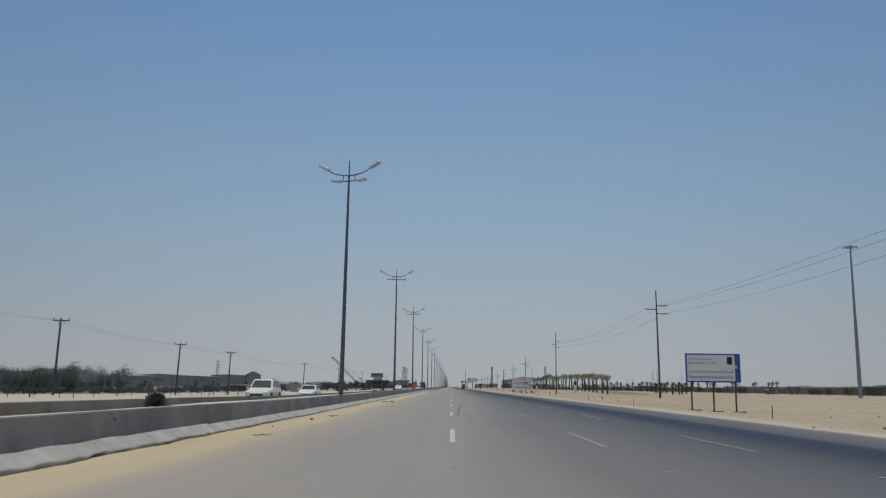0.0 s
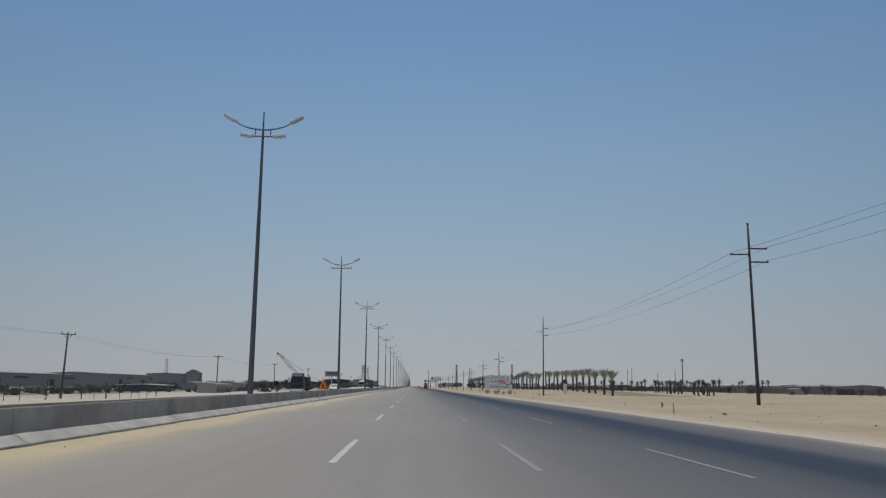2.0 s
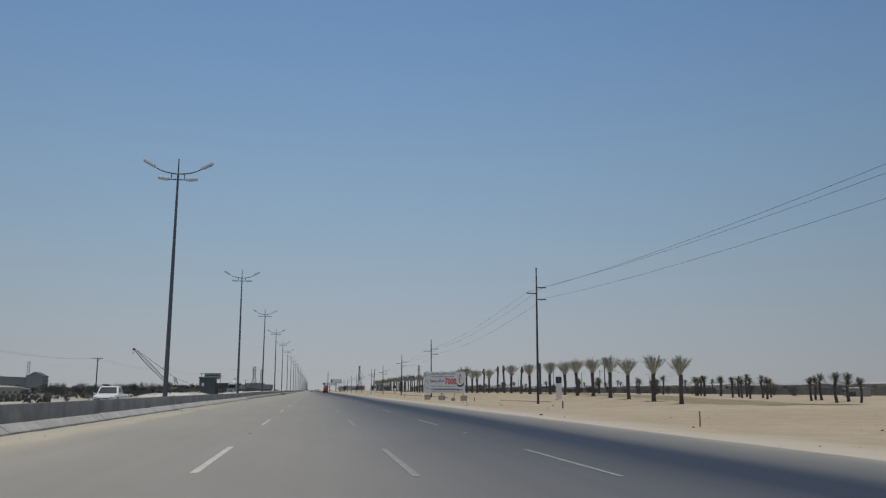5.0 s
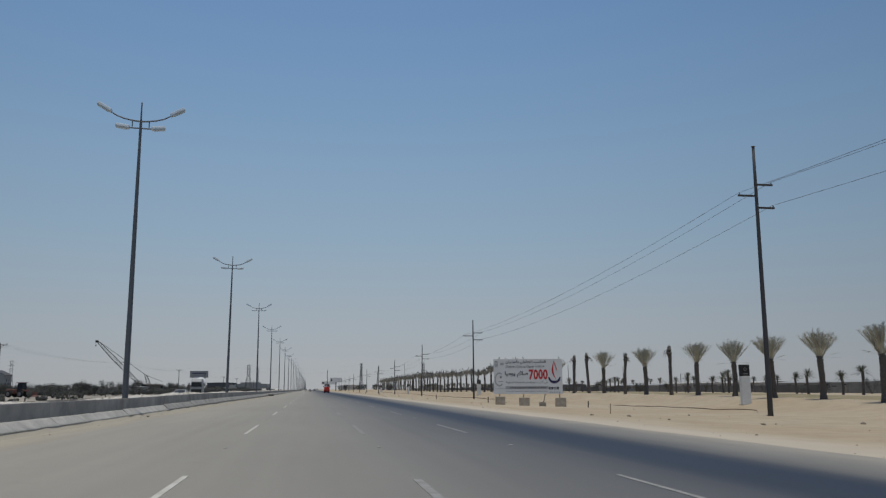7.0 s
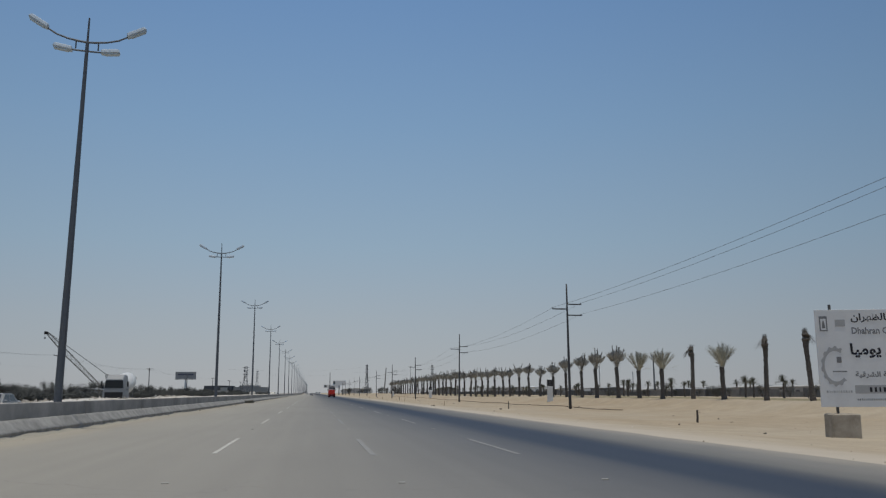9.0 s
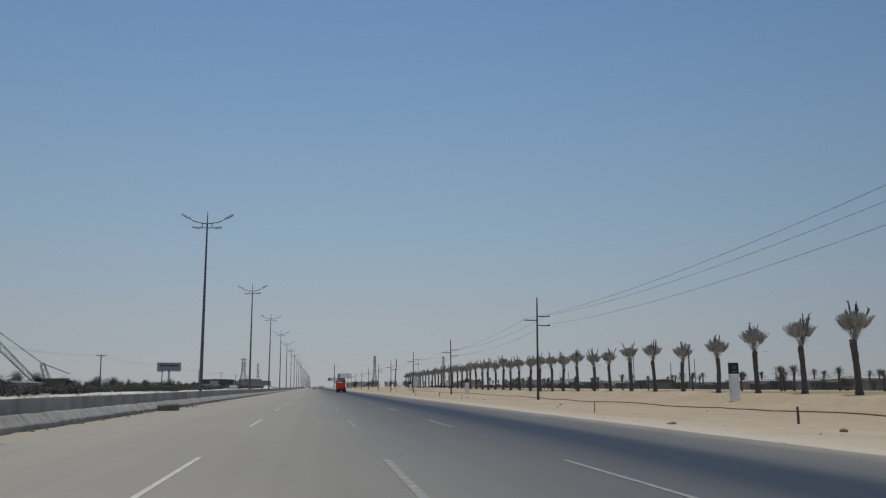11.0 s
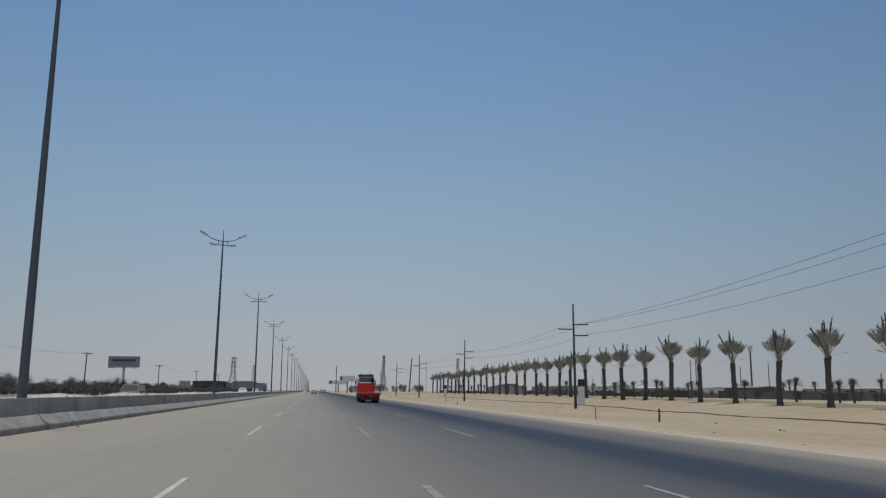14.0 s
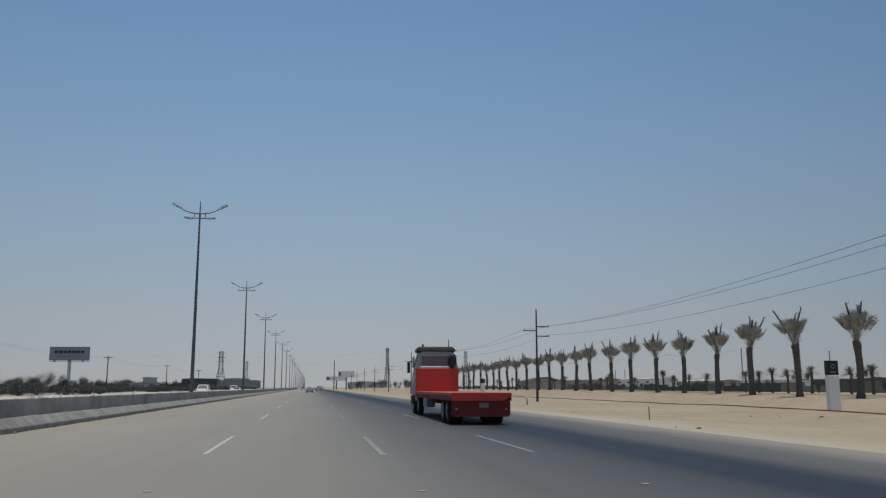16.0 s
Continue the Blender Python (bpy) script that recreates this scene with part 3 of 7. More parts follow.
# ---- median walls: one segment of wall and of plinth each as a piece ----
def wall_segment(length, bend, mat):
    bm = bmesh.new()
    prof = [(0.0, -0.2), (0.0, 0.16), (-0.012, 0.24), (-0.03, 0.90), (-0.042, 0.925), (-0.19, 0.925), (-0.2, 0.90), (-0.21, -0.2)]
    n = 12
    rings = []
    for i in range(n + 1):
        y = 0.004 + (length - 0.008) * i / n
        rings.append([bm.verts.new((x + 0.004 * noise.noise((y * 0.4 + bend, z * 2, 1)), y, z + (0.012 * noise.noise((y * 1.3 + bend, 2, 2)) if z > 0.8 else 0))) for x, z in prof])
    for a, b in zip(rings, rings[1:]):
        for k in range(len(prof) - 1):
            bm.faces.new((a[k], b[k], b[k + 1], a[k + 1]))
    bm.faces.new(rings[0])
    bm.faces.new(rings[-1][::-1])
    bmesh.ops.recalc_face_normals(bm, faces=bm.faces)
    me = bpy.data.meshes.new("barrier_segment")
    bm.to_mesh(me)
    bm.free()
    me.materials.append(mat)
    me.polygons.foreach_set("use_smooth", [abs(p.normal.z) < 0.5 and abs(p.normal.y) < 0.5 for p in me.polygons])
    return me


def plinth_segment(length, seed, rough, mat):
    """The sloping concrete foot of the wall; rough: lumps of spilt mortar and a broken lower edge."""
    bm = bmesh.new()
    n = 72
    rings = []
    for i in range(n + 1):
        y = 0.003 + (length - 0.006) * i / n
        k = min(1.0, 20.0 * min(i, n - i) / n)
        lump = noise.noise((y * 1.1, seed, 0)) + 0.6 * noise.noise((y * 2.9, seed, 3))
        w = 0.37 + k * ((0.025 + 0.05 * rough) * noise.noise((y * 0.6, seed, 1)) + (0.004 + 0.035 * rough) * noise.noise((y * 2.6, seed, 4)))
        h = 0.31 + k * (0.008 + 0.03 * rough) * noise.noise((y * 0.9, seed, 5))
        lip = 0.11 + k * (0.005 + 0.05 * rough) * lump
        bite = k * max(0.0, noise.noise((y * 1.9, seed, 9)) - 0.12) * (0.08 + 0.22 * rough)
        mid = 0.235 + k * (0.002 + 0.05 * rough) * noise.noise((y * 2.1, seed, 12))
        rings.append([bm.verts.new(q) for q in ((-0.12, y, -0.2), (-0.12, y, h + 0.02), (0.0, y, h), (w * 0.28, y, mid + 0.02), (w * 0.62, y, (mid + lip) / 2 - 0.004), (w * 0.95, y, lip + 0.014),
                                               (w, y, lip - 0.012), (w - 0.02 - bite, y, lip - 0.05), (w - 0.03 - bite, y, -0.2))])
    for a, b in zip(rings, rings[1:]):
        for k in range(8):
            bm.faces.new((a[k], b[k], b[k + 1], a[k + 1]))
    bm.faces.new(rings[0])
    bm.faces.new(rings[-1][::-1])
    bmesh.ops.recalc_face_normals(bm, faces=bm.faces)
    me = bpy.data.meshes.new("plinth_segment")
    bm.to_mesh(me)
    bm.free()
    me.materials.append(mat)
    me.polygons.foreach_set("use_smooth", [p.normal.z > 0.3 for p in me.polygons])
    return me


# near-black blocks on the wall face stand for the shade inside holes
HOLESHADE = painted("recess_shade", (0.03, 0.03, 0.03), 0.9)
RECESSES = ((17.4, 0.74), (37.4, 0.74), (77.6, 0.76), (118.0, 0.66), (237.4, 0.7), (275.7, 0.72), (513.1, 0.66))
median_wall = tagged(new("median_wall"), "long grey concrete median barrier with a rough pale plinth", "barrier", kind="structure")
wall_meshes = [wall_segment(12.0, b, BARRIER) for b in (0.0, 11.0, 23.0)]
dusty_meshes = [wall_segment(12.0, b, DUSTWALL) for b in (5.0, 17.0)]
plinth_meshes = [plinth_segment(12.0, s, 0.08, PLINTH) for s in (0.0, 3.7, 8.1)]
spilt_meshes = [plinth_segment(12.0, s, 0.8, PLINTH) for s in (1.3, 5.2, 9.9)]
old_meshes = [plinth_segment(12.0, s, 0.06, OLDPLINTH) for s in (2.2, 6.7, 12.9)]
broken_meshes = [plinth_segment(12.0, s, 0.35, OLDPLINTH) for s in (4.4, 7.3)]
rng = random.Random(5)
for i in range(-4, 100):
    y0, yc, y1 = i * 12.0, i * 12.0 + 6, i * 12.0 + 12
    bend = -math.atan((wall_shift(y1) - wall_shift(y0)) / 12.0)
    ob = new("barrier_segment", rng.choice(wall_meshes))
    ob.parent, ob.location = median_wall, (-9.10 + wall_shift(y0) + rng.uniform(-0.002, 0.002), y0, wall_rise(y0) + rng.uniform(-0.003, 0.003))
    ob.rotation_euler = (math.atan((wall_rise(y1) - wall_rise(y0)) / 12.0), 0.0, bend)
    if i < 75:
        ob = new("plinth_segment", rng.choice(broken_meshes if 395 < yc < 440 else old_meshes if yc > 290 else spilt_meshes if yc < 54 or 125 < yc < 160 else plinth_meshes))
        ob.parent, ob.location = median_wall, (-9.10 + wall_shift(y0), y0, 0.0)
        ob.rotation_euler = (0.0, 0.0, bend)
        ob.scale = (1.0, 1.0, plinth_top(yc) / 0.31)
bm = bmesh.new()
box(bm, (0, 0, 0), (0.03, 0.055, 0.06), 0.01)
recess_mesh = bpy.data.meshes.new("fixing_recess")
bm.to_mesh(recess_mesh)
bm.free()
recess_mesh.materials.append(HOLESHADE)
for y, z in RECESSES:
    ob = new("fixing_recess", recess_mesh)
    ob.parent, ob.location = median_wall, (-9.128 + wall_shift(y), y, z + wall_rise(y))
opposite_wall = tagged(new("opposite_wall"), "far concrete wall of the median half buried in sand", "barrier", kind="structure")
for i in range(-4, 80):
    sink = [lerp(y, [(15, 0.0), (40, -0.1), (60, -0.22), (200, -0.22), (300, 0.03)]) for y in (i * 12.0, i * 12.0 + 12)]
    ob = new("barrier_segment", rng.choice(dusty_meshes))
    ob.parent, ob.location = opposite_wall, (-13.35, i * 12.0, sink[0])
    ob.rotation_euler = (math.atan((sink[1] - sink[0]) / 12.0), 0.0, 0.0)

# ---- lane marks ----
def slab_mesh(name, sx, sy, h, mat):
    bm = bmesh.new()
    box(bm, (0, sy / 2, 0), (sx, sy, h))
    me = bpy.data.meshes.new(name)
    bm.to_mesh(me)
    bm.free()
    me.materials.append(mat)
    return me


dash_mesh = slab_mesh("lane_dash", 0.15, 6.7, 0.01, LINE)
slim_mesh = slab_mesh("lane_dash", 0.105, 6.6, 0.01, LINE)
worn_mesh = slab_mesh("lane_dash", 0.14, 6.5, 0.01, WORN)
thin_mesh = slab_mesh("lane_dash", 0.10, 6.3, 0.01, WORN)
faded_mesh = slab_mesh("lane_dash", 0.10, 6.3, 0.01, FADED)
bm = bmesh.new()
box(bm, (0, 0, 0.008), (0.11, 0.09, 0.018), 0.007)
stud_mesh = bpy.data.meshes.new("road_stud")
bm.to_mesh(stud_mesh)
bm.free()
stud_mesh.materials.append(STUD)
for k in range(-3, 62):
    y = 21.7 + 19.72 * k + lerp(k, [(5, 0.0), (12, 0.9)])
    for x, me, dy in ((-1.66 if y < 190 else -1.68, dash_mesh if y < 190 else slim_mesh, 0.0), (2.06, worn_mesh, -1.2), (5.41, thin_mesh if y < 400 else faded_mesh, lerp(y, [(150, -2.2), (242, -0.9), (330, -1.5), (418, -2.2), (517, -0.7), (600, -0.7)]))):
        ob = new("lane_dash", me)
        ob.parent, ob.location = road, (x + rng.uniform(-0.02, 0.02), y + dy + rng.uniform(-0.08, 0.08), 0.002)
        if k < 30:
            ob = new("road_stud", stud_mesh)
            ob.parent, ob.location = road, (x, y - 6.6 + dy * 0.5, 0.0)


# a curved tyre mark beside the lane line
MARK = [(40.0, -1.4), (43.3, -1.38), (46.4, -1.35), (50.2, -1.31), (54.0, -1.24), (57.5, -1.16), (60.0, -1.08), (62.8, -1.0), (66.7, -0.965), (69.0, -0.95)]
bm = bmesh.new()
edge = []
for k in range(59):
    y = 40.0 + 0.5 * k
    x, w = lerp(y, MARK), 0.12 * smooth(40, 44, y) * (1.0 - smooth(64, 69, y)) + 0.002
    edge.append([bm.verts.new((x + d * w, y, 0.004)) for d in (0.0, 0.16, 0.84, 1.0)])
for p, q in zip(edge, edge[1:]):
    for k in range(3):
        bm.faces.new((p[k], p[k + 1], q[k + 1], q[k]))
part("tyre_mark", bm, RUBBERMARK, road, "dark curved rubber mark on the asphalt")


# ---- street lamps ----
def build_street_lamp(m):
    t = thing("street_lamp", m, "tall tapered grey steel street lamp with four lamp heads", "street lamp", "street lamps along the median")
    H = 17.55
    bm = bmesh.new()
    for z0, z1, r0, r1 in ((0.0, 0.02, 0.28, 0.28), (0.02, 5.5, 0.165, 0.14), (5.5, 11, 0.135, 0.11), (11, 16.4, 0.105, 0.07), (16.4, H, 0.05, 0.035)):
        tube(bm, (0, 0, z0), (0, 0, z1), r0, r1, 12)
    part("pole", bm, GALV, t, smooth=False)
    for s in (-1, 1):
        bm = bmesh.new()
        sweep(bm, [(0.0, 0, 16.42), (s * 0.35, 0, 16.45), (s * 0.8, 0, 16.52), (s * 1.25, 0, 16.66), (s * 1.62, 0, 16.88)], [0.05, 0.05, 0.045, 0.04, 0.035], 8)
        tube(bm, (s * 0.45, 0, 16.1), (s * 0.45, 0, 16.48), 0.03, 0.03, 6)
        part("upper_arm", bm, GALV, t)
        bm = bmesh.new()
        sweep(bm, [(0, 0, 16.02), (s * 0.3, 0, 16.02), (s * 0.62, 0, 16.03)], 0.042, 8)
        part("lower_arm", bm, GALV, t)
        for name, cx, cz, ang, ln in (("upper_head", s * 1.97, 17.1, -s * 30, 0.92), ("lower_head", s * 0.96, 16.06, -s * 7, 0.80)):
            rot = pose(cx, 0, cz, 0, ang, 0)
            bm = bmesh.new()
            box(bm, (0, 0, 0.04), (ln, 0.4, 0.2), 0.045, taper=(0.88, 0.7))
            bmesh.ops.transform(bm, matrix=rot, verts=bm.verts)
            hd = part(name, bm, LAMPHEAD, t, "pale grey lamp housing")
            bm = bmesh.new()
            box(bm, (s * 0.05, 0, -0.075), (ln * 0.74, 0.3, 0.06), 0.02)
            bmesh.ops.transform(bm, matrix=rot, verts=bm.verts)
            part("lens", bm, LAMPGLASS, hd)
    return t


LAMP_X, LAMP_Y, LAMP_STEP = -9.46, 57.37, 55.15
# shift across the road, lean and turn of the lamps that the drive passes
LAMP_LEAN = {0: (0.04, 0.35, -16), 1: (0.05, 0.15, 2), 2: (0.02, -0.25, 0), 4: (0.03, -0.1, 6), 5: (0.0, 0.3, 8), 7: (-0.07, -0.15, -3), 8: (0.02, -0.15, -13), 9: (-0.06, 0.3, 18), 10: (0.06, -0.05, 0)}
lamp = build_street_lamp(pose(LAMP_X, LAMP_Y - LAMP_STEP, 0.0))
for k in range(0, 38):
    dx, lean, turn = LAMP_LEAN.get(k, (rng.uniform(-0.04, 0.04), rng.uniform(-0.2, 0.2), rng.uniform(-4, 4)))
    y = LAMP_Y + k * LAMP_STEP
    copy_thing(lamp, pose(LAMP_X + 0.4 * wall_shift(y) + dx, y, 0.0, rng.uniform(-0.2, 0.2), lean, turn))


# ---- utility poles on the east side ----
POLES = [(37.2, 18.0, 19.8), (36.84, 153.14, 19.59), (35.2, 290.4, 20.6), (34.9, 405.4, 16.1), (35.5, 493.7, 15.4), (35.3, 576.9, 13.4), (35.4, 661.4, 13.6),
         (34.5, 739.5, 13.2), (35.0, 822.0, 13.6), (35.0, 905.0, 13.4), (35.2, 990.0, 13.5), (35.0, 1075.0, 13.4), (34.8, 1160.0, 13.6), (35.0, 1245.0, 13.4)]


def arms_of(h):
    """Heights of the three crossarms and how far they reach to each side."""
    if h == 15.4:
        return [(h - 3.02, 0.15, 2.1), (h - 3.66, -2.1, 0.15), (h - 4.48, 0.15, 2.15)]
    if h > 20:
        return [(h - 3.1, 0.15, 1.55), (h - 4.05, -1.5, 0.15), (h - 5.0, 0.15, 1.6)]
    return [(h - 2.8, 0.15, 2.1), (h - 3.45, -2.1, 0.15), (h - 4.3, 0.15, 2.15)]


def build_utility_pole(x, y, h, i):
    z0 = ground_z(x, y) - 0.3
    t = thing("utility_pole", pose(x, y, 0, 0, (0.6, -0.5, 0.3, -0.2)[i % 4], 0), "dark weathered utility pole with three short crossarms", "utility pole", "utility poles along the roadside")
    bm = bmesh.new()
    n = 8
    sweep(bm, [(0, 0, z0 + (h - z0) * k / n) for k in range(n + 1)], [0.21 - 0.10 * k / n for k in range(n + 1)], 10)
    part("pole", bm, POLESTEEL, t, smooth=True)
    for z, a, b in arms_of(h):
        bm = bmesh.new()
        box(bm, ((a + b) / 2, 0.13, z), (abs(b - a), 0.12, 0.16), 0.02)
        arm = part("crossarm", bm, POLESTEEL, t)
        end = b - 0.12 if b > 0.5 else a + 0.12
        bm = bmesh.new()
        for k in range(4):
            tube(bm, (end, 0.13, z + 0.08 + 0.035 * k), (end, 0.13, z + 0.105 + 0.035 * k), 0.055, 0.04, 8)
        part("insulator", bm, ARMSTEEL, arm)
    if i < 3:
        bm = bmesh.new()
        box(bm, (0, 0, h + 0.02), (0.26, 0.26, 0.08), 0.02)
        part("cap", bm, ARMSTEEL, t)
    return t


for i, (x, y, h) in enumerate(POLES):
    build_utility_pole(x, y, h, i)


def build_wires(ends_a, ends_b, sag, parent, r=0.016):
    for a, b in zip(ends_a, ends_b):
        bm = bmesh.new()
        a, b = Vector(a), Vector(b)
        pts = []
        for k in range(15):
            f = k / 14
            q = a.lerp(b, f)
            q.z -= sag * 4 * f * (1 - f)
            pts.append(q)
        sweep(bm, pts, r, 4, False)
        part("wire", bm, WIRE, parent)


def pole_ends(x, y, h):
    return [(x + (b - 0.12 if b > 0.5 else a + 0.12), y + 0.13, z + 0.2) for z, a, b in arms_of(h)]


power_line = tagged(new("power_line"), "thin dark overhead power cables sagging between the roadside poles", "power cable", kind="structure")
for p, q in zip(POLES, POLES[1:]):
    build_wires(pole_ends(*p), pole_ends(*q), 0.012 * (q[1] - p[1]), power_line)


# ---- date palms ----
def frond(bm, stalks, base, lean, turn, length, width, droop, rg, leaflets=9, thick=1.0, brush=0.0):
    """One frond: a thin rachis (in stalks) with narrow leaflets to both sides (in bm)."""
    pts = []
    d = Vector((math.sin(lean) * math.cos(turn), math.sin(lean) * math.sin(turn), math.cos(lean)))
    out = Vector((math.cos(turn), math.sin(turn), 0))
    side = Vector((-math.sin(turn), math.cos(turn), 0))
    for k in range(5):
        f = k / 4
        pts.append(Vector(base) + d * length * f + out * droop * f * f * 0.5 - Vector((0, 0, 1)) * droop * f * f)
    for a, b, w0, w1 in zip(pts, pts[1:], (0.045, 0.036, 0.028, 0.018), (0.036, 0.028, 0.018, 0.006)):
        w0, w1 = w0 * thick, w1 * thick
        up = side.cross(b - a).normalized() * 0.3
        v0 = [stalks.verts.new(q) for q in (a - side * w0, a + side * w0, a + up * w0)]
        v1 = [stalks.verts.new(q) for q in (b - side * w1, b + side * w1, b + up * w1)]
        for k in range(3):
            stalks.faces.new((v0[k], v0[(k + 1) % 3], v1[(k + 1) % 3], v1[k]))
    for k in range(leaflets):
        f = 0.3 + 0.25 * brush + (0.7 - 0.25 * brush) * (k + rg.random() * 0.6) / leaflets
        i = min(3, int(f * 4))
        q = pts[i].lerp(pts[i + 1], f * 4 - i)
        fwd = (pts[i + 1] - pts[i]).normalized()
        for s in (-1, 1):
            ln = width * (1.0 - 0.45 * abs(f - 0.55 - 0.35 * brush)) * rg.uniform(0.75, 1.2)
            tip = q + fwd * ln + side * s * ln * rg.uniform(0.15, 0.5 + 0.5 * brush) + out * rg.uniform(-0.06, 0.06) * (1.0 + 2.5 * brush)
            v = [bm.verts.new(p0) for p0 in (q - fwd * (0.02 + 0.02 * brush), q + fwd * (0.03 + 0.03 * brush), tip)]
            bm.faces.new(v)


def trunk_mesh(h, r, seed):
    bm = bmesh.new()
    rg = random.Random(seed)
    n = int(h / 0.16)
    bendx, bendy = rg.uniform(-0.2, 0.2), rg.uniform(-0.2, 0.2)
    pts, rad = [], []
    for k in range(n + 1):
        f = k / n
        pts.append((bendx * math.sin(f * 3), bendy * f * f, -0.25 + (h + 0.25) * f))
        rad.append(r * (1.3 - 0.3 * smooth(0.0, 0.22, f) - 0.16 * f + (0.14 * smooth(0.72, 0.9, f) - 0.3 * smooth(0.93, 1.0, f))) * (1.0 if k % 2 else 0.97) * rg.uniform(0.97, 1.03))
    sweep(bm, pts, rad, 10)
    # stubs of cut frond bases
    for k in range(int(n * 2.4)):
        f = rg.uniform(0.1, 0.98)
        a = rg.uniform(0, 2 * math.pi)
        c = Vector((bendx * math.sin(f * 3), bendy * f * f, h * f))
        rr = r * (0.92 + 0.16 * smooth(0.78, 0.93, f))
        o = Vector((math.cos(a), math.sin(a), 0))
        tube(bm, c + o * rr * 0.85, c + o * (rr + 0.005) + Vector((0, 0, 0.13)), 0.05, 0.025, 4)
    return bm


def build_palm(m, kind, seed, name="date_palm"):
    rg = random.Random(seed)
    words = {"fan": "date palm with its fronds tied up in a pale brush", "stick": "date palm with a tied crown and dark upright frond stubs",
             "bare": "bare date palm trunk wrapped at the top", "small": "small young date palm with a rounded crown"}[kind]
    t = thing(name, m, words, "palm tree", "small palms behind the avenue" if kind == "small" else "date palms planted in a row")
    h = {"fan": 4.1, "stick": 4.75, "bare": 5.9, "small": 2.7}[kind] + rg.uniform(-0.25, 0.25)
    part("trunk", trunk_mesh(h, {"small": 0.17, "fan": 0.3, "stick": 0.29, "bare": 0.25}[kind], seed), TRUNK, t, smooth=False)
    bm, stalks = bmesh.new(), bmesh.new()
    if kind == "small":
        for k in range(90):
            lean = rg.uniform(0.1, 1.6)
            frond(bm, stalks, (0, 0, h - 0.15), lean, rg.uniform(0, 2 * math.pi), rg.uniform(0.8, 1.15), 0.3, 0.1 + 0.35 * lean * rg.random(), rg, 12, 0.6)
        part("crown", bm, PALMLEAF, t)
        part("stalk_brush", stalks, PALMLEAF, t)
    elif kind == "bare":
        sweep(bm, [(0, 0, h - 0.5), (0.02, 0, h - 0.1), (0, 0.02, h + 0.35), (0.03, 0, h + 0.75)], [0.3, 0.4, 0.34, 0.12], 9)
        side = rg.uniform(0, 2 * math.pi)
        for k in range(46):
            frond(bm, bm, (rg.uniform(-0.15, 0.15), rg.uniform(-0.15, 0.15), h - 0.3), rg.uniform(0, 0.3), rg.uniform(0, 2 * math.pi), rg.uniform(0.9, 1.35), 0.2, 0.0, rg, 6)
        for k in range(14):
            frond(bm, bm, (0, 0, h + 0.3), rg.uniform(0.5, 0.9), side + rg.gauss(0, 0.3), rg.uniform(0.6, 0.9), 0.25, rg.uniform(0.9, 1.5), rg, 10)
        part("wrapped_crown", bm, TRUNK, t)
        stalks.free()
    else:
        fan = kind == "fan"
        for k in range(92 if fan else 84):
            lean = (0.70 if fan else 0.66) * rg.random() ** (0.6 if fan else 0.62) + 0.02
            frond(bm, stalks, (rg.uniform(-0.14, 0.14), rg.uniform(-0.14, 0.14), h - 0.2), lean, rg.uniform(0, 2 * math.pi),
                  (rg.uniform(2.3, 2.95) if fan else rg.uniform(2.0, 2.6)), 0.36 if fan else 0.33, 0.03 + 0.1 * rg.random() - (0.0 if fan else 0.12 * lean), rg, 14 if fan else 20, 1.15 if fan else 0.4, 0.45 if fan else 1.0)
        part("crown", bm, FROND if fan else FRONDGREY, t)
        part("stalk_brush", stalks, STALK if fan else FRONDGREY, t, "pale straw-coloured frond stalks")
        bm = bmesh.new()
        for k in range(rg.choice((1, 2, 4))):
            frond(bm, bm, (0, 0, h - 0.15), rg.uniform(1.15, 1.5), rg.uniform(0, 2 * math.pi), rg.uniform(1.5, 2.1), 0.34, rg.uniform(0.05, 0.3), rg, 16, 0.7, 0.9)
        part("dry_skirt", bm, FRONDDRY, t, "straw-coloured drooping fronds")
        if not fan:
            for k in range(rg.choice((3, 4, 5))):
                bm = bmesh.new()
                a, lean = rg.uniform(0, 2 * math.pi), rg.uniform(0.04, 0.5)
                d = Vector((math.sin(lean) * math.cos(a), math.sin(lean) * math.sin(a), math.cos(lean)))
                ln, kink = rg.uniform(2.7, 3.5), Vector((rg.gauss(0, 0.12), rg.gauss(0, 0.12), 0))
                sweep(bm, [Vector((0, 0, h - 0.1)) + d * ln * f + kink * f * f * 2 for f in (0.0, 0.3, 0.55, 0.75, 0.9, 1.0)], [0.05, 0.052, 0.06, 0.078, 0.07, 0.035], 7)
                for q in range(7):
                    f = rg.uniform(0.6, 1.0)
                    c = Vector((0, 0, h - 0.1)) + d * ln * f + kink * f * f * 2
                    e = c + d * rg.uniform(0.15, 0.35) + Vector((rg.gauss(0, 0.12), rg.gauss(0, 0.12), 0))
                    tube(bm, c, e, 0.05, 0.015, 4)
                part("frond_stub", bm, TRUNK, t, "dark upright cut frond stalk")
    return t


masters = {}
for kind, count in (("fan", 4), ("stick", 6), ("bare", 2), ("small", 3)):
    masters[kind] = count
placed = {}


def plant(kind, variant, x, y, s=1.0):
    z = ground_z(x, y) - 0.05
    m = pose(x, y, z, rng.uniform(-1.8, 1.8), rng.uniform(-1.8, 1.8), rng.uniform(0, 360)) @ Matrix.Scale(s, 4)
    key = (kind, variant)
    if key not in placed:
        placed[key] = build_palm(m, kind, 31 * variant + len(kind))
        return placed[key]
    ob = copy_thing(placed[key], m)
    ob.matrix_basis = m
    return ob


rng = random.Random(17)
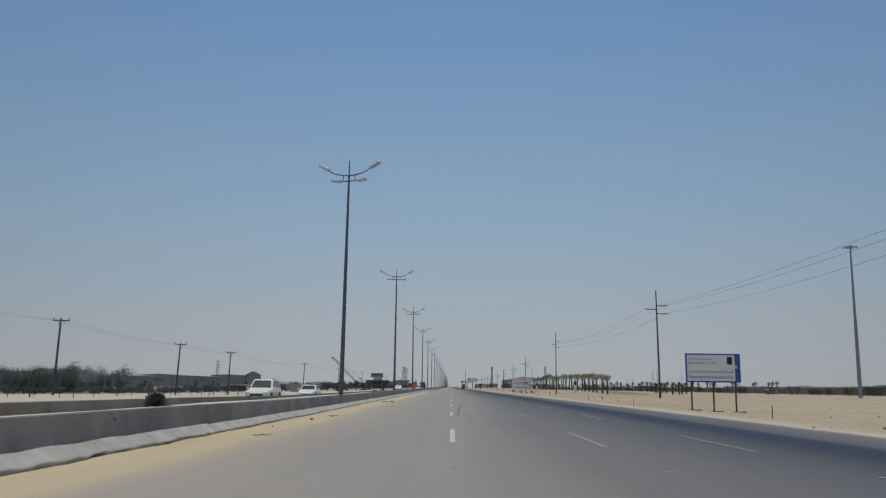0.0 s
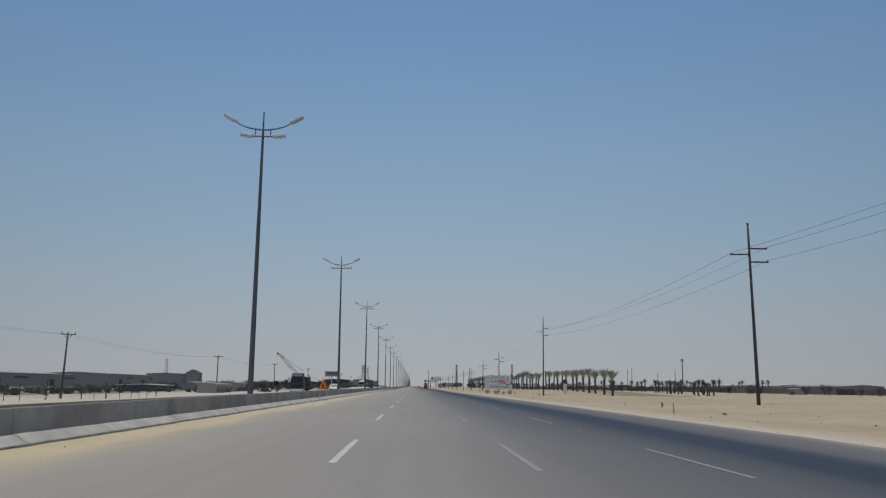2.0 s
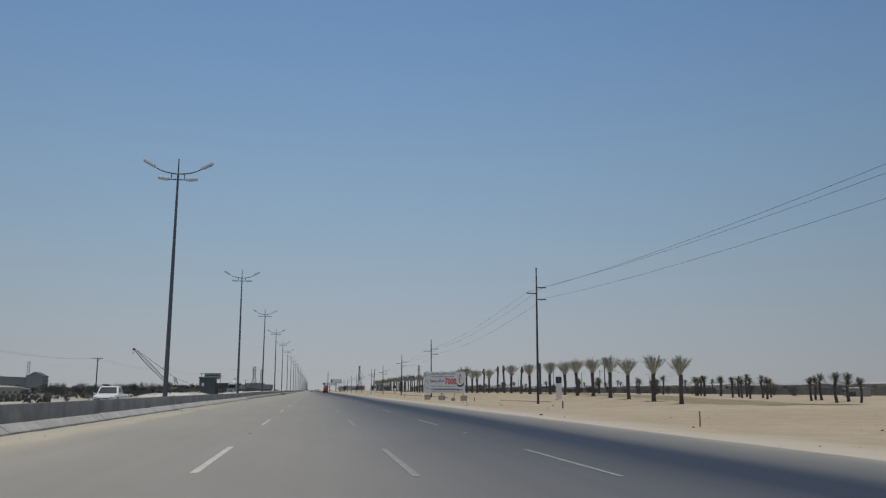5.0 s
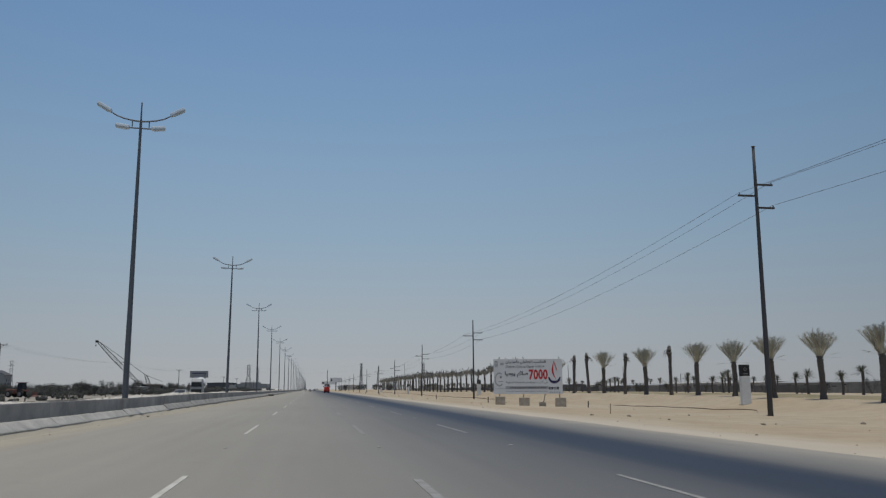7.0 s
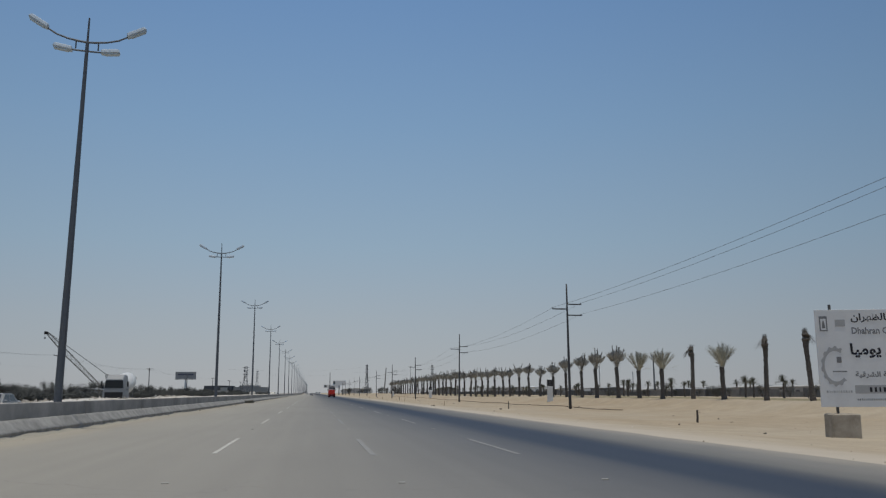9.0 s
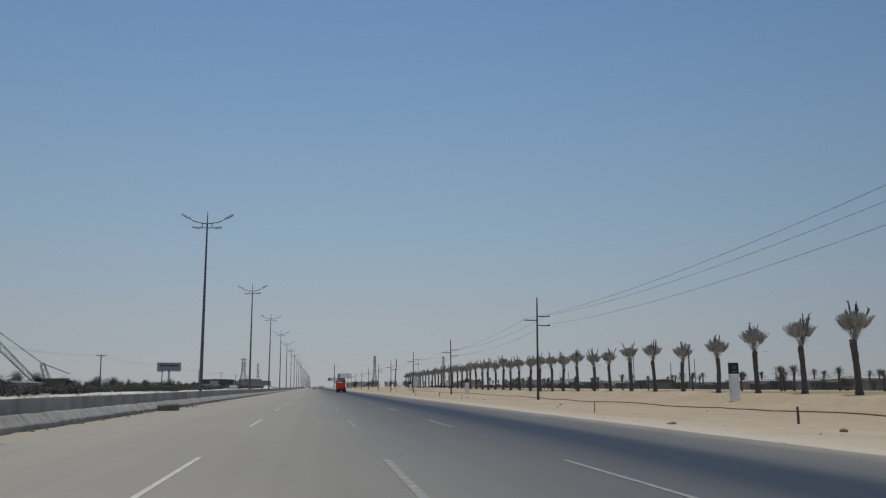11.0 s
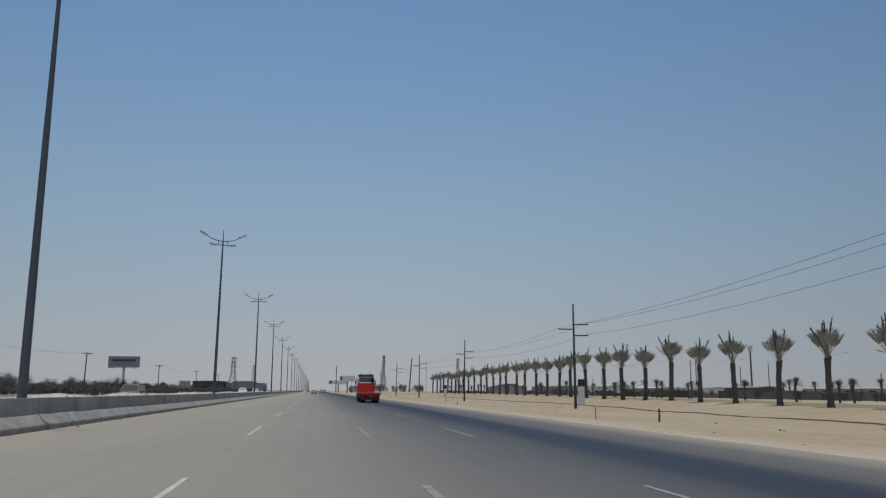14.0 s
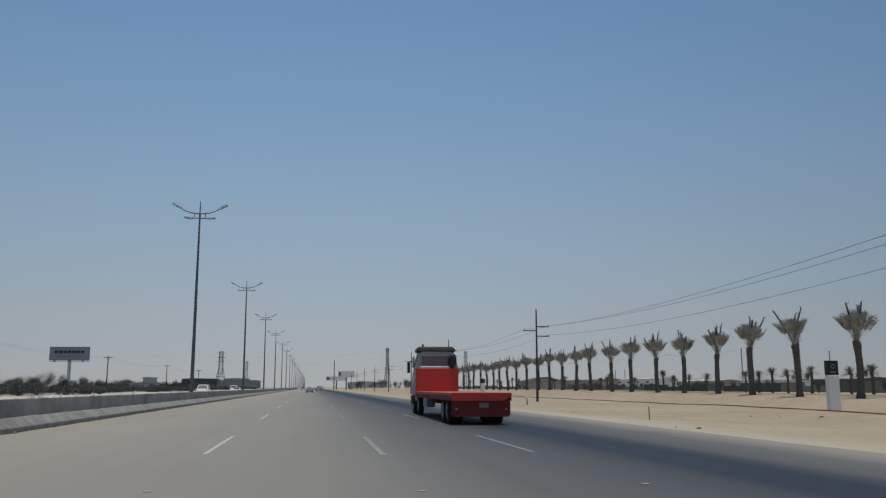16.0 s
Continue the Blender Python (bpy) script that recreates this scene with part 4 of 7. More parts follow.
for k in range(62):
    j = k - 19
    if j < 0:
        y = lerp(k, [(0, 269.3), (1, 278.9), (2, 287.1), (6, 321.6), (8, 338.1), (14, 389.9), (19, 434.1)])
    elif j < 11:
        y = lerp(j, [(0, 434.3), (3, 460.6), (6, 489.3), (11, 532.7)])
    else:
        y = 532.7 + 8.85 * (j - 11)
    if k in (8, 10, 12, 13, 15):
        kind = "bare"
    elif y < 425:
        kind = "fan"
    else:
        kind = "stick"
    plant(kind, rng.randrange(masters[kind]), 49.0 + rng.uniform(-0.3, 0.3), y + rng.uniform(-0.3, 0.3), rng.uniform(0.95, 1.05) * (lerp(y, [(434, 1.06), (450, 1.03), (462, 0.91), (500, 0.91), (525, 1.0), (543, 1.06), (560, 1.06), (590, 1.1), (640, 1.09), (700, 1.03)]) if kind == "stick" else 1.0))
y = 262.0
while y < 900:
    plant("small", rng.randrange(3), 74 + rng.uniform(-5, 6), y, rng.uniform(0.95, 1.25))
    y += rng.choice((1.4, 2, 3, 4) if y < 315 else (1.8, 5, 8, 11, 15))

# a far row of grown palms in the east
for k in range(17):
    plant("small", k % 3, 258 + rng.uniform(-6, 6), 655 + 19 * k + rng.uniform(-6, 6), rng.uniform(2.3, 2.8))

# grassy verge under the palms
def mat_grass():
    m = Nodes("dry_grass")
    n = m.noise(0.6, 6, 0.7)
    c = m.ramp(n, [(0.38, (0.33, 0.27, 0.175)), (0.6, (0.20, 0.18, 0.105)), (0.8, (0.13, 0.14, 0.07))])
    m.bump(n, 0.5, 0.05)
    return m.out(c, 0.95, 0.0, 0.1)


def build_verge():
    bm = bmesh.new()
    rows = []
    y = 252.0
    while y < 900:
        r = []
        for k in range(6):
            x = 51.5 + 2.6 * k + 0.9 * noise.noise((k * 2.0, y * 0.2, 1.0)) + (2.0 * noise.noise((0, y * 0.05, 9)) if k == 0 else 0)
            r.append(bm.verts.new((x, y, ground_z(x, y) + (0.06 if 0 < k < 5 else 0.0))))
        rows.append(r)
        y += 3.0
    for a, b in zip(rows, rows[1:]):
        for k in range(5):
            bm.faces.new((a[k], a[k + 1], b[k + 1], b[k]))
    return tagged(part("grass", bm, mat_grass(), smooth=True), "dry olive grass strip behind the palm row", "grass", kind="stuff")


build_verge()


# ---- lettering ----
ARABIC = {}
for letters, start, dual in (("ا", 0xFE8D, 0), ("ب", 0xFE8F, 1), ("ة", 0xFE93, 0), ("ت", 0xFE95, 1), ("ث", 0xFE99, 1), ("خ", 0xFEA5, 1), ("د", 0xFEA9, 0),
                             ("ر", 0xFEAD, 0), ("ش", 0xFEB5, 1), ("ص", 0xFEB9, 1), ("ط", 0xFEC1, 1), ("ظ", 0xFEC5, 1), ("ع", 0xFEC9, 1), ("ف", 0xFED1, 1), ("ق", 0xFED5, 1),
                             ("ك", 0xFED9, 1), ("ل", 0xFEDD, 1), ("م", 0xFEE1, 1), ("ن", 0xFEE5, 1), ("ه", 0xFEE9, 1), ("و", 0xFEED, 0), ("ي", 0xFEF1, 1), ("ئ", 0xFE89, 1),
                             ("أ", 0xFE83, 0), ("إ", 0xFE87, 0)):
    ARABIC[letters] = (start, dual)


def joined(text):
    """Arabic letters in their joined forms, in the order in which they are set from left to right."""
    out = []
    for i, c in enumerate(text):
        if c not in ARABIC:
            out.append(c)
            continue
        start, dual = ARABIC[c]
        before = i > 0 and text[i - 1] in ARABIC and ARABIC[text[i - 1]][1]
        after = dual and i + 1 < len(text) and text[i + 1] in ARABIC
        out.append(chr(start + (3 if before and after else 2 if after else 1 if before else 0)))
    return "".join(reversed(out))


def lettering(name, text, mat, parent, x0, x1, z0, z1, y, label="", bold=0.012):
    """Flat raised letters fitted into a field of a board that faces -y."""
    cu = bpy.data.curves.new(name, "FONT")
    cu.body, cu.extrude, cu.resolution_u, cu.offset = text, 0.0, 2, bold
    tmp = bpy.data.objects.new(name, cu)
    scene.collection.objects.link(tmp)
    me = bpy.data.meshes.new_from_object(tmp.evaluated_get(bpy.context.evaluated_depsgraph_get()))
    bpy.data.objects.remove(tmp)
    co = np.array([v.co[:] for v in me.vertices])
    lo, hi = co.min(0), co.max(0)
    for v in me.vertices:
        fx, fz = (v.co.x - lo[0]) / (hi[0] - lo[0]), (v.co.y - lo[1]) / (hi[1] - lo[1])
        v.co = (x0 + (x1 - x0) * fx, y, z0 + (z1 - z0) * fz)
    me.materials.clear()
    me.materials.append(mat)
    ob = new(name, me)
    ob.parent = parent
    return tagged(ob, label) if label else ob


def bars(name, mat, parent, x0, x1, z, h, y, seed, gap=0.35):
    """A line of plain bars for writing that stays unread."""
    rg = random.Random(seed)
    bm = bmesh.new()
    x = x0
    while x < x1 - h:
        w = min(rg.uniform(0.3, 0.75) * h, x1 - x)
        box(bm, (x + w / 2, y, z), (w, 0.006, h))
        x += w + gap * h
    return part(name, bm, mat, parent)


# ---- roadside notice board with the number 7000 ----
def build_charity_board():
    t = thing("billboard", pose(26.7, 330.0, 0, 0, 0, -15.5), "white roadside banner board with a red 7000 on concrete blocks", "billboard")
    w, z0, z1 = 8.4, 0.75, 5.0
    h = z1 - z0
    bm = bmesh.new()
    box(bm, (0, 0.06, (z0 + z1) / 2), (w, 0.08, h), 0.01)
    board = part("board", bm, SIGNWHITE, t)
    for x in (-w * 0.415, -w * 0.065, w * 0.455):
        bm = bmesh.new()
        box(bm, (x, 0.2, (z1 - 0.4) / 2), (0.1, 0.1, z1 + 0.9), 0.01)
        part("post", bm, ARMSTEEL, t)
    bm = bmesh.new()
    tube(bm, (w * 0.265, 0.2, z0 + 0.6), (w * 0.22, 0.5, -0.3), 0.05, 0.05, 6)
    part("strut", bm, ARMSTEEL, t)
    y = 0.012
    X = lambda f: -w / 2 + w * f
    Z = lambda f: z1 - h * f
    lettering("arabic_heading", joined("المكتب التعاوني بالظهران"), PRINTDARK, board, X(0.18), X(0.765), Z(0.155), Z(0.04), y, "", 0.025)
    lettering("english_heading", "Dhahran Cultural Center", PRINTGREY, board, X(0.18), X(0.60), Z(0.255), Z(0.185), y, "", 0.025)
    bars("quoted_words", PRINTGREY, board, X(0.615), X(0.755), Z(0.22), 0.2, y, 4)
    lettering("number", "7000", PRINTRED, board, X(0.515), X(0.79), Z(0.60), Z(0.30), y, "large red printed number", 0.03)
    lettering("arabic_words", joined("صائم يوميا"), PRINTDARK, board, X(0.165), X(0.505), Z(0.53), Z(0.345), y, "", 0.035)
    lettering("arabic_line", joined("في أكبر مخيم إفطار بالمنطقة الشرقية").replace("ج", ""), PRINTGREY, board, X(0.18), X(0.785), Z(0.725), Z(0.625), y, "", 0.03)
    # account line on a grey field
    bm = bmesh.new()
    box(bm, (X(0.483), y + 0.003, Z(0.822)), (w * 0.62, 0.006, 0.36))
    part("account_field", bm, PALEPRINT, board)
    bars("account_line", PRINTDARK, board, X(0.245), X(0.78), Z(0.825), 0.2, y - 0.004, 9, 0.5)
    bars("small_print", PRINTGREY, board, X(0.18), X(0.79), Z(0.925), 0.085, y, 12, 0.5)
    bars("small_print", PALEPRINT, board, X(0.03), X(0.165), Z(0.845), 0.1, y, 22, 0.5)
    # flame and bowl emblem
    cx, bz = X(0.875), Z(0.56)
    for nm, line, widths in (("flame_emblem", [(0.06, 2.1), (-0.08, 1.5), (-0.13, 1.0), (-0.05, 0.5), (0.14, 0.12), (0.3, -0.06)], (0.012, 0.075, 0.1, 0.085, 0.05, 0.012)),
                             ("flame_tongue", [(0.07, 2.05), (0.2, 1.6), (0.32, 1.2), (0.34, 0.88)], (0.012, 0.05, 0.06, 0.012))):
        bm = bmesh.new()
        vs = [[bm.verts.new((cx + a + e, y, bz + b)) for e in (-q, q)] for (a, b), q in zip(line, widths)]
        for p0, p1 in zip(vs, vs[1:]):
            bm.faces.new((p0[0], p0[1], p1[1], p1[0]))
        part(nm, bm, PRINTRED, board)
    bm = bmesh.new()
    ring = []
    for k in range(19):
        a0 = math.pi * (1.0 + k / 18)
        inner = 0.42 + 0.16 * abs(k - 9) / 9
        ring.append([bm.verts.new((cx + 0.08 + r * math.cos(a0), y, bz + 0.16 + r * math.sin(a0) * 1.05)) for r in (inner, 0.76)])
    for p0, p1 in zip(ring, ring[1:]):
        bm.faces.new((p0[0], p0[1], p1[1], p1[0]))
    part("bowl_emblem", bm, PRINTNAVY, board)
    bars("emblem_words", PRINTDARK, board, X(0.80), X(0.975), Z(0.84), 0.32, y, 2, 0.25)
    bars("emblem_words", PRINTGREY, board, X(0.815), X(0.97), Z(0.955), 0.15, y, 6, 1.0)
    # pale gear ring, its seal and two crests
    bm = bmesh.new()
    ring = [[bm.verts.new((X(0.085) + r * math.cos(a), y, Z(0.585) + r * math.sin(a) * 1.45)) for r in (0.46, 0.56 + (0.05 if k % 4 < 2 else 0.0))] for k, a in ((k, math.pi * (0.32 + 1.42 * k / 40)) for k in range(41))]
    for p0, p1 in zip(ring, ring[1:]):
        bm.faces.new((p0[0], p0[1], p1[1], p1[0]))
    part("ring_emblem", bm, PALEPRINT, board)
    for x, zz, sx, sz, mat in ((X(0.04), Z(0.145), 0.34, 0.66, PRINTGREY), (X(0.125), Z(0.14), 0.42, 0.3, PALEPRINT), (X(0.105), Z(0.52), 0.2, 0.26, PRINTGREY), (X(0.105), Z(0.64), 0.6, 0.05, PRINTGREY)):
        bm = bmesh.new()
        box(bm, (x, y, zz), (sx, 0.006, sz), 0.0)
        part("crest", bm, mat, board)
        if sz > 0.6:
            bm = bmesh.new()
            box(bm, (x, y - 0.005, zz - 0.03), (sx * 0.66, 0.006, sz * 0.76))
            part("crest_field", bm, SIGNWHITE, board)
            bm = bmesh.new()
            prism(bm, [(x - 0.07, zz - 0.2), (x + 0.07, zz - 0.2), (x + 0.04, zz + 0.06), (x, zz + 0.16), (x - 0.04, zz + 0.06)], 0.004)
            bmesh.ops.translate(bm, vec=(0, y - 0.014, 0), verts=bm.verts)
            part("crest_figure", bm, PRINTGREY, board)
    return t


def build_block(x, y, s, turn=0.0):
    """A rough cast concrete ballast block."""
    bm = bmesh.new()
    box(bm, (0, 0, s[2] / 2 - 0.12), s, 0.05)
    for v in bm.verts:
        v.co += Vector((noise.noise(v.co * 2.3), noise.noise(v.co * 2.3 + Vector((5, 0, 0))), 0)) * 0.03
    z = ground_z(x, y)
    ob = part("concrete_block", bm, BLOCK)
    ob.matrix_basis = pose(x, y, z, 0, 0, turn)
    return tagged(ob, "rough tan concrete ballast block under the banner board", "concrete block", "ballast blocks")


build_charity_board()
build_block(23.42, 330.9, (1.2, 0.95, 1.12), -12)
build_block(26.25, 330.2, (1.25, 0.95, 1.12), -18)
build_block(28.5, 330.0, (0.78, 0.7, 0.62), -10)
build_block(30.5, 329.0, (1.3, 0.95, 1.18), -14)


# ---- blue and white project sign ----
def build_project_sign():
    t = thing("project_sign", pose(23.05, 78.2, 0, 0, 0, 4.0), "blue and white project sign board on three posts", "sign")
    w, z0, z1 = 5.3, 2.08, 4.78
    bm = bmesh.new()
    box(bm, (0, 0.05, (z0 + z1) / 2), (w, 0.07, z1 - z0), 0.008)
    board = part("board", bm, SIGNBLUE, t)
    y = 0.008
    bm = bmesh.new()
    box(bm, (-0.2, y, (z0 + z1) / 2), (4.6, 0.008, 2.42))
    part("white_panel", bm, SIGNWHITE, board)
    y = -0.004
    X = lambda f: -2.5 + 4.46 * f
    lettering("arabic_words", joined("المدينة الصناعية الثانية بالدمام"), PRINTDARK, board, X(0.03), X(0.985), 2.88, 3.20, y)
    lettering("english_words", "Dammam 2nd Industrial City", PRINTDARK, board, X(0.03), X(0.985), 2.38, 2.72, y)
    lettering("arabic_line", joined("مدخل رقم )1( 1 كم"), PRINTGREY, board, X(0.03), X(0.56), 4.12, 4.36, y, "", 0.02)
    lettering("english_line", "Entrance No. (1) 1 KM", PRINTGREY, board, X(0.03), X(0.62), 3.76, 3.98, y, "", 0.02)
    bm = bmesh.new()
    box(bm, (X(0.92), y, 4.13), (0.5, 0.006, 0.72), 0.0)
    part("emblem", bm, PRINTDARK, board)
    bm = bmesh.new()
    for k in range(7):
        box(bm, (2.17 + 0.06 * math.sin(k), 0.0, 3.42 + 0.05 * k), (0.32 - 0.03 * k, 0.006, 0.035), m=None)
    part("swallow_emblem", bm, SIGNWHITE, board)
    for x in (-2.1, 0.0, 2.15):
        bm = bmesh.new()
        zg = ground_z(23 + x, 78.2)
        box(bm, (x, 0.17, (zg - 0.2 + 4.5) / 2), (0.13, 0.12, 4.7 - zg), 0.01)
        part("post", bm, POLEWOOD, t)
        bm = bmesh.new()
        box(bm, (x + 0.1, -0.3, zg + 0.02), (1.25, 0.14, 0.1), 0.02)
        part("foot_beam", bm, POLEWOOD, t)
    return t


build_project_sign()


# ---- white marker pylons ----
def build_pylon(y, x=45.0):
    z = ground_z(x, y)
    t = thing("marker_pylon", pose(x, y, z, 0, 0, rng.uniform(-3, 3)), "white concrete marker pylon with a black plate on top", "pylon", "marker pylons along the palms")
    bm = bmesh.new()
    box(bm, (0, 0, 1.35), (0.98, 0.5, 3.1), 0.03)
    part("body", bm, WHITE, t)
    bm = bmesh.new()
    box(bm, (0, 0, 3.5), (1.02, 0.42, 1.2), 0.03)
    top = part("plate", bm, BLACK, t, "black sign plate")
    bm = bmesh.new()
    for k in range(8):
        a = 2 * math.pi * k / 8
        box(bm, (0.15 * math.cos(a), -0.215, 3.62 + 0.15 * math.sin(a)), (0.09, 0.006, 0.09))
    box(bm, (0, -0.215, 3.15), (0.5, 0.006, 0.1))
    part("emblem", bm, PRINTGREY, top)
    bm = bmesh.new()
    box(bm, (0.05, 0, -0.06), (1.3, 0.8, 0.16), 0.02)
    part("footing", bm, BLOCK, t)
    return t


for x, y in ((45.0, 311.5), (45.0, 449.3), (43.6, 599.5), (43.6, 742.0)):
    build_pylon(y, x)


# ---- roadside stakes, stones, kerb rubble ----
def build_stake(x, y, h, dark, lean=0.0):
    bm = bmesh.new()
    sweep(bm, [(0, 0, -0.2), (0.01, 0, h * 0.5), (0.0, 0.01, h)], [0.08, 0.075, 0.07] if dark else [0.045, 0.04, 0.04], 7)
    ob = part("marker_stake", bm, POLEWOOD if dark else WOOD)
    ob.matrix_basis = pose(x, y, ground_z(x, y), lean, lean * 0.5, 0)
    return tagged(ob, "short dark timber stump in the sand" if dark else "thin tan marker stake in the sand", "stake", "marker stakes")


for x, y, h, dark in ((25.9, 151.6, 0.48, True), (29.0, 257.6, 0.85, True), (31.0, 320.4, 0.7, True), (25.3, 298.3, 0.85, False), (20.9, 425.0, 0.75, False), (27.4, 409.5, 0.95, True), (19.7, 524.2, 0.8, False),
                      (24.3, 524.1, 0.9, True), (20.0, 582.2, 0.75, False), (19.3, 126.8, 0.75, False), (21.0, 481.0, 0.8, False), (17.5, 50.0, 0.8, False),
                      (18.5, 92.0, 0.7, False), (27.0, 636.0, 0.8, True), (20.5, 690.0, 0.8, False), (26.0, 350.0, 0.8, True), (20.0, 205.0, 0.8, False)):
    build_stake(x, y, h, dark, rng.uniform(-4, 4))


def build_stone(x, y, r, seed, z=None):
    bm = bmesh.new()
    bmesh.ops.create_icosphere(bm, subdivisions=1, radius=r)
    for v in bm.verts:
        k = 1 + 0.35 * noise.noise(v.co * (1.6 / r) + Vector((seed * 3.1, 0, 0)))
        v.co = Vector((v.co.x * k * 1.2, v.co.y * k, v.co.z * k * 0.6))
    ob = part("stone", bm, STONE)
    ob.matrix_basis = pose(x, y, (ground_z(x, y) if z is None else z) + r * 0.2, 0, 0, seed * 47)
    return tagged(ob, "brown lump of stone and earth lying in the sand", "stone", "stones by the road")


rng = random.Random(23)
for k in range(110):
    x = rng.uniform(13.0, 40)
    build_stone(x, 20 + 620 * rng.random() ** 1.5, rng.uniform(0.035, 0.1) if k % 9 else rng.uniform(0.12, 0.2), k)
for x, y, r in ((-6.98, 74.5, 0.16), (-7.35, 73.6, 0.1), (-7.8, 76.0, 0.12), (-7.54, 34.8, 0.09), (-7.84, 28.6, 0.04), (-7.2, 38.6, 0.05), (-8.7, 72.2, 0.05), (-7.4, 68.3, 0.04), (-8.1, 132.0, 0.08), (-8.2, 278.0, 0.08), (-8.4, 428.2, 0.14), (-8.05, 428.4, 0.1), (-7.7, 427.8, 0.07), (-8.2, 427.6, 0.06), (15.55, 399.6, 0.16), (15.2, 399.2, 0.1), (24.3, 401.0, 0.18), (-8.4, 447.0, 0.09), (-7.9, 449.0, 0.06)):
    build_stone(x, y, r, int(y), 0.02 if x < 12 else None)
for k in range(60):
    build_stone(-8.62 + rng.uniform(-0.1, 0.25), rng.uniform(10, 640), rng.uniform(0.03, 0.08), k, 0.0)


def scatter(name, label, category, mat, count, seed, spots, lo, hi, flat):
    """Countless small chips lying on the ground as one mesh."""
    rg = random.Random(seed)
    verts, faces = [], []
    for k in range(count):
        x, y, z = spots(rg)
        r = lo + (hi - lo) * rg.random() ** 3
        n = len(verts)
        a = rg.uniform(0, 6.28)
        for j in range(4):
            q = r * rg.uniform(0.7, 1.3)
            verts.append((x + q * math.cos(a + 1.57 * j), y + q * math.sin(a + 1.57 * j), z - 0.01))
        verts.append((x + rg.uniform(-0.3, 0.3) * r, y + rg.uniform(-0.3, 0.3) * r, z + r * flat * rg.uniform(0.6, 1.3)))
        faces += [(n, n + 1, n + 4), (n + 1, n + 2, n + 4), (n + 2, n + 3, n + 4), (n + 3, n, n + 4)]
    me = bpy.data.meshes.new(name)
    me.from_pydata(verts, [], faces)
    me.materials.append(mat)
    return tagged(new(name, me), label, category, kind="stuff")


def sand_spot(rg):
    x, y = 12.6 + 34 * rg.random() ** 1.3, 10 + 640 * rg.random() ** 1.7
    return x, y, ground_z(x, y)


def verge_spot(rg):
    x, y = -8.75 + abs(rg.gauss(0, 0.45)), rg.uniform(-10, 640)
    return x, y, 0.004


def mat_chips():
    m = Nodes("gravel_chips")
    c = m.ramp(m.island(), [(0.0, (0.13, 0.10, 0.075)), (0.45, (0.30, 0.245, 0.175)), (0.75, (0.45, 0.39, 0.30)), (1.0, (0.62, 0.57, 0.49))])
    return m.out(c, 0.95, 0.0, 0.1)


CHIPS = mat_chips()


def mat_rubble():
    m = Nodes("pale_rubble")
    c = m.ramp(m.island(), [(0.0, (0.30, 0.265, 0.215)), (0.5, (0.45, 0.41, 0.35)), (1.0, (0.58, 0.55, 0.50))])
    return m.out(c, 0.95, 0.0, 0.1)


def median_spot(rg):
    x, y = -9.5 - 3.6 * rg.random() ** 1.2, 190 + 460 * rg.random()
    return x, y, ground_z(x, y)


def bank_spot(rg):
    x, y = 46.2 + 5.2 * rg.random(), 262 + 420 * rg.random()
    return x, y, ground_z(x, y)


RUBBLE = mat_rubble()
scatter("rubble", "pale broken concrete rubble heaped on the median", "rubble", RUBBLE, 6000, 12, median_spot, 0.02, 0.13, 0.8)
scatter("rubble", "pale crumbled lime clods along the planted bank", "rubble", RUBBLE, 3600, 14, bank_spot, 0.015, 0.08, 0.6)
scatter("gravel", "scattered gravel chips on the desert sand", "gravel", CHIPS, 6500, 3, sand_spot, 0.012, 0.05, 0.8)
scatter("grit", "fine grit along the foot of the median wall", "grit", CHIPS, 2200, 8, verge_spot, 0.008, 0.035, 0.7)


def build_weed(x, y, r, seed):
    """A dry tuft of desert weed."""
    rg = random.Random(seed)
    bm = bmesh.new()
    for k in range(46):
        a, e = rg.uniform(0, 6.28), rg.uniform(0.1, 1.3)
        d = Vector((math.cos(a) * math.cos(e), math.sin(a) * math.cos(e), math.sin(e)))
        side = d.orthogonal().normalized() * 0.012
        p0, p1 = d * r * 0.1, d * r * rg.uniform(0.6, 1.1)
        bm.faces.new([bm.verts.new(q) for q in (p0 - side, p0 + side, p1)])
    ob = part("dry_weed", bm, TRUNK)
    ob.matrix_basis = pose(x, y, ground_z(x, y))
    return tagged(ob, "small dry brown weed tuft in the sand", "weed", "dry weeds in the sand")


def build_twig(x, y, length, turn, seed):
    """A dry twig lying in the blown sand."""
    rg = random.Random(seed)
    bm = bmesh.new()
    pts = [Vector((length * f, 0.08 * rg.gauss(0, 1) * math.sin(3.1 * f), 0.012 + 0.03 * rg.random())) for f in (0.0, 0.25, 0.5, 0.75, 1.0)]
    sweep(bm, pts, [0.01, 0.011, 0.01, 0.008, 0.004], 5)
    for f in (1, 2, 3):
        sweep(bm, [pts[f], pts[f] + Vector((0.1, rg.choice((-1, 1)) * rg.uniform(0.06, 0.16), 0.03))], [0.01, 0.004], 4)
    ob = part("twig", bm, TRUNK)
    ob.matrix_basis = pose(x, y, 0.005, 0, 0, turn)
    return tagged(ob, "dry brown twig lying on the sandy road edge", "twig", "twigs on the road edge")


for k, (x, y, ln, turn) in enumerate(((-7.3, 23.5, 0.5, 8), (-7.45, 39.0, 0.45, -12), (-8.0, 75.1, 0.6, 20), (-7.6, 78.4, 0.4, -25))):
    build_twig(x, y, ln, turn, k)
rng = random.Random(61)
for k in range(30):
    build_weed(rng.uniform(15.5, 44), 60 + 560 * rng.random() ** 1.5, rng.uniform(0.07, 0.18), k)


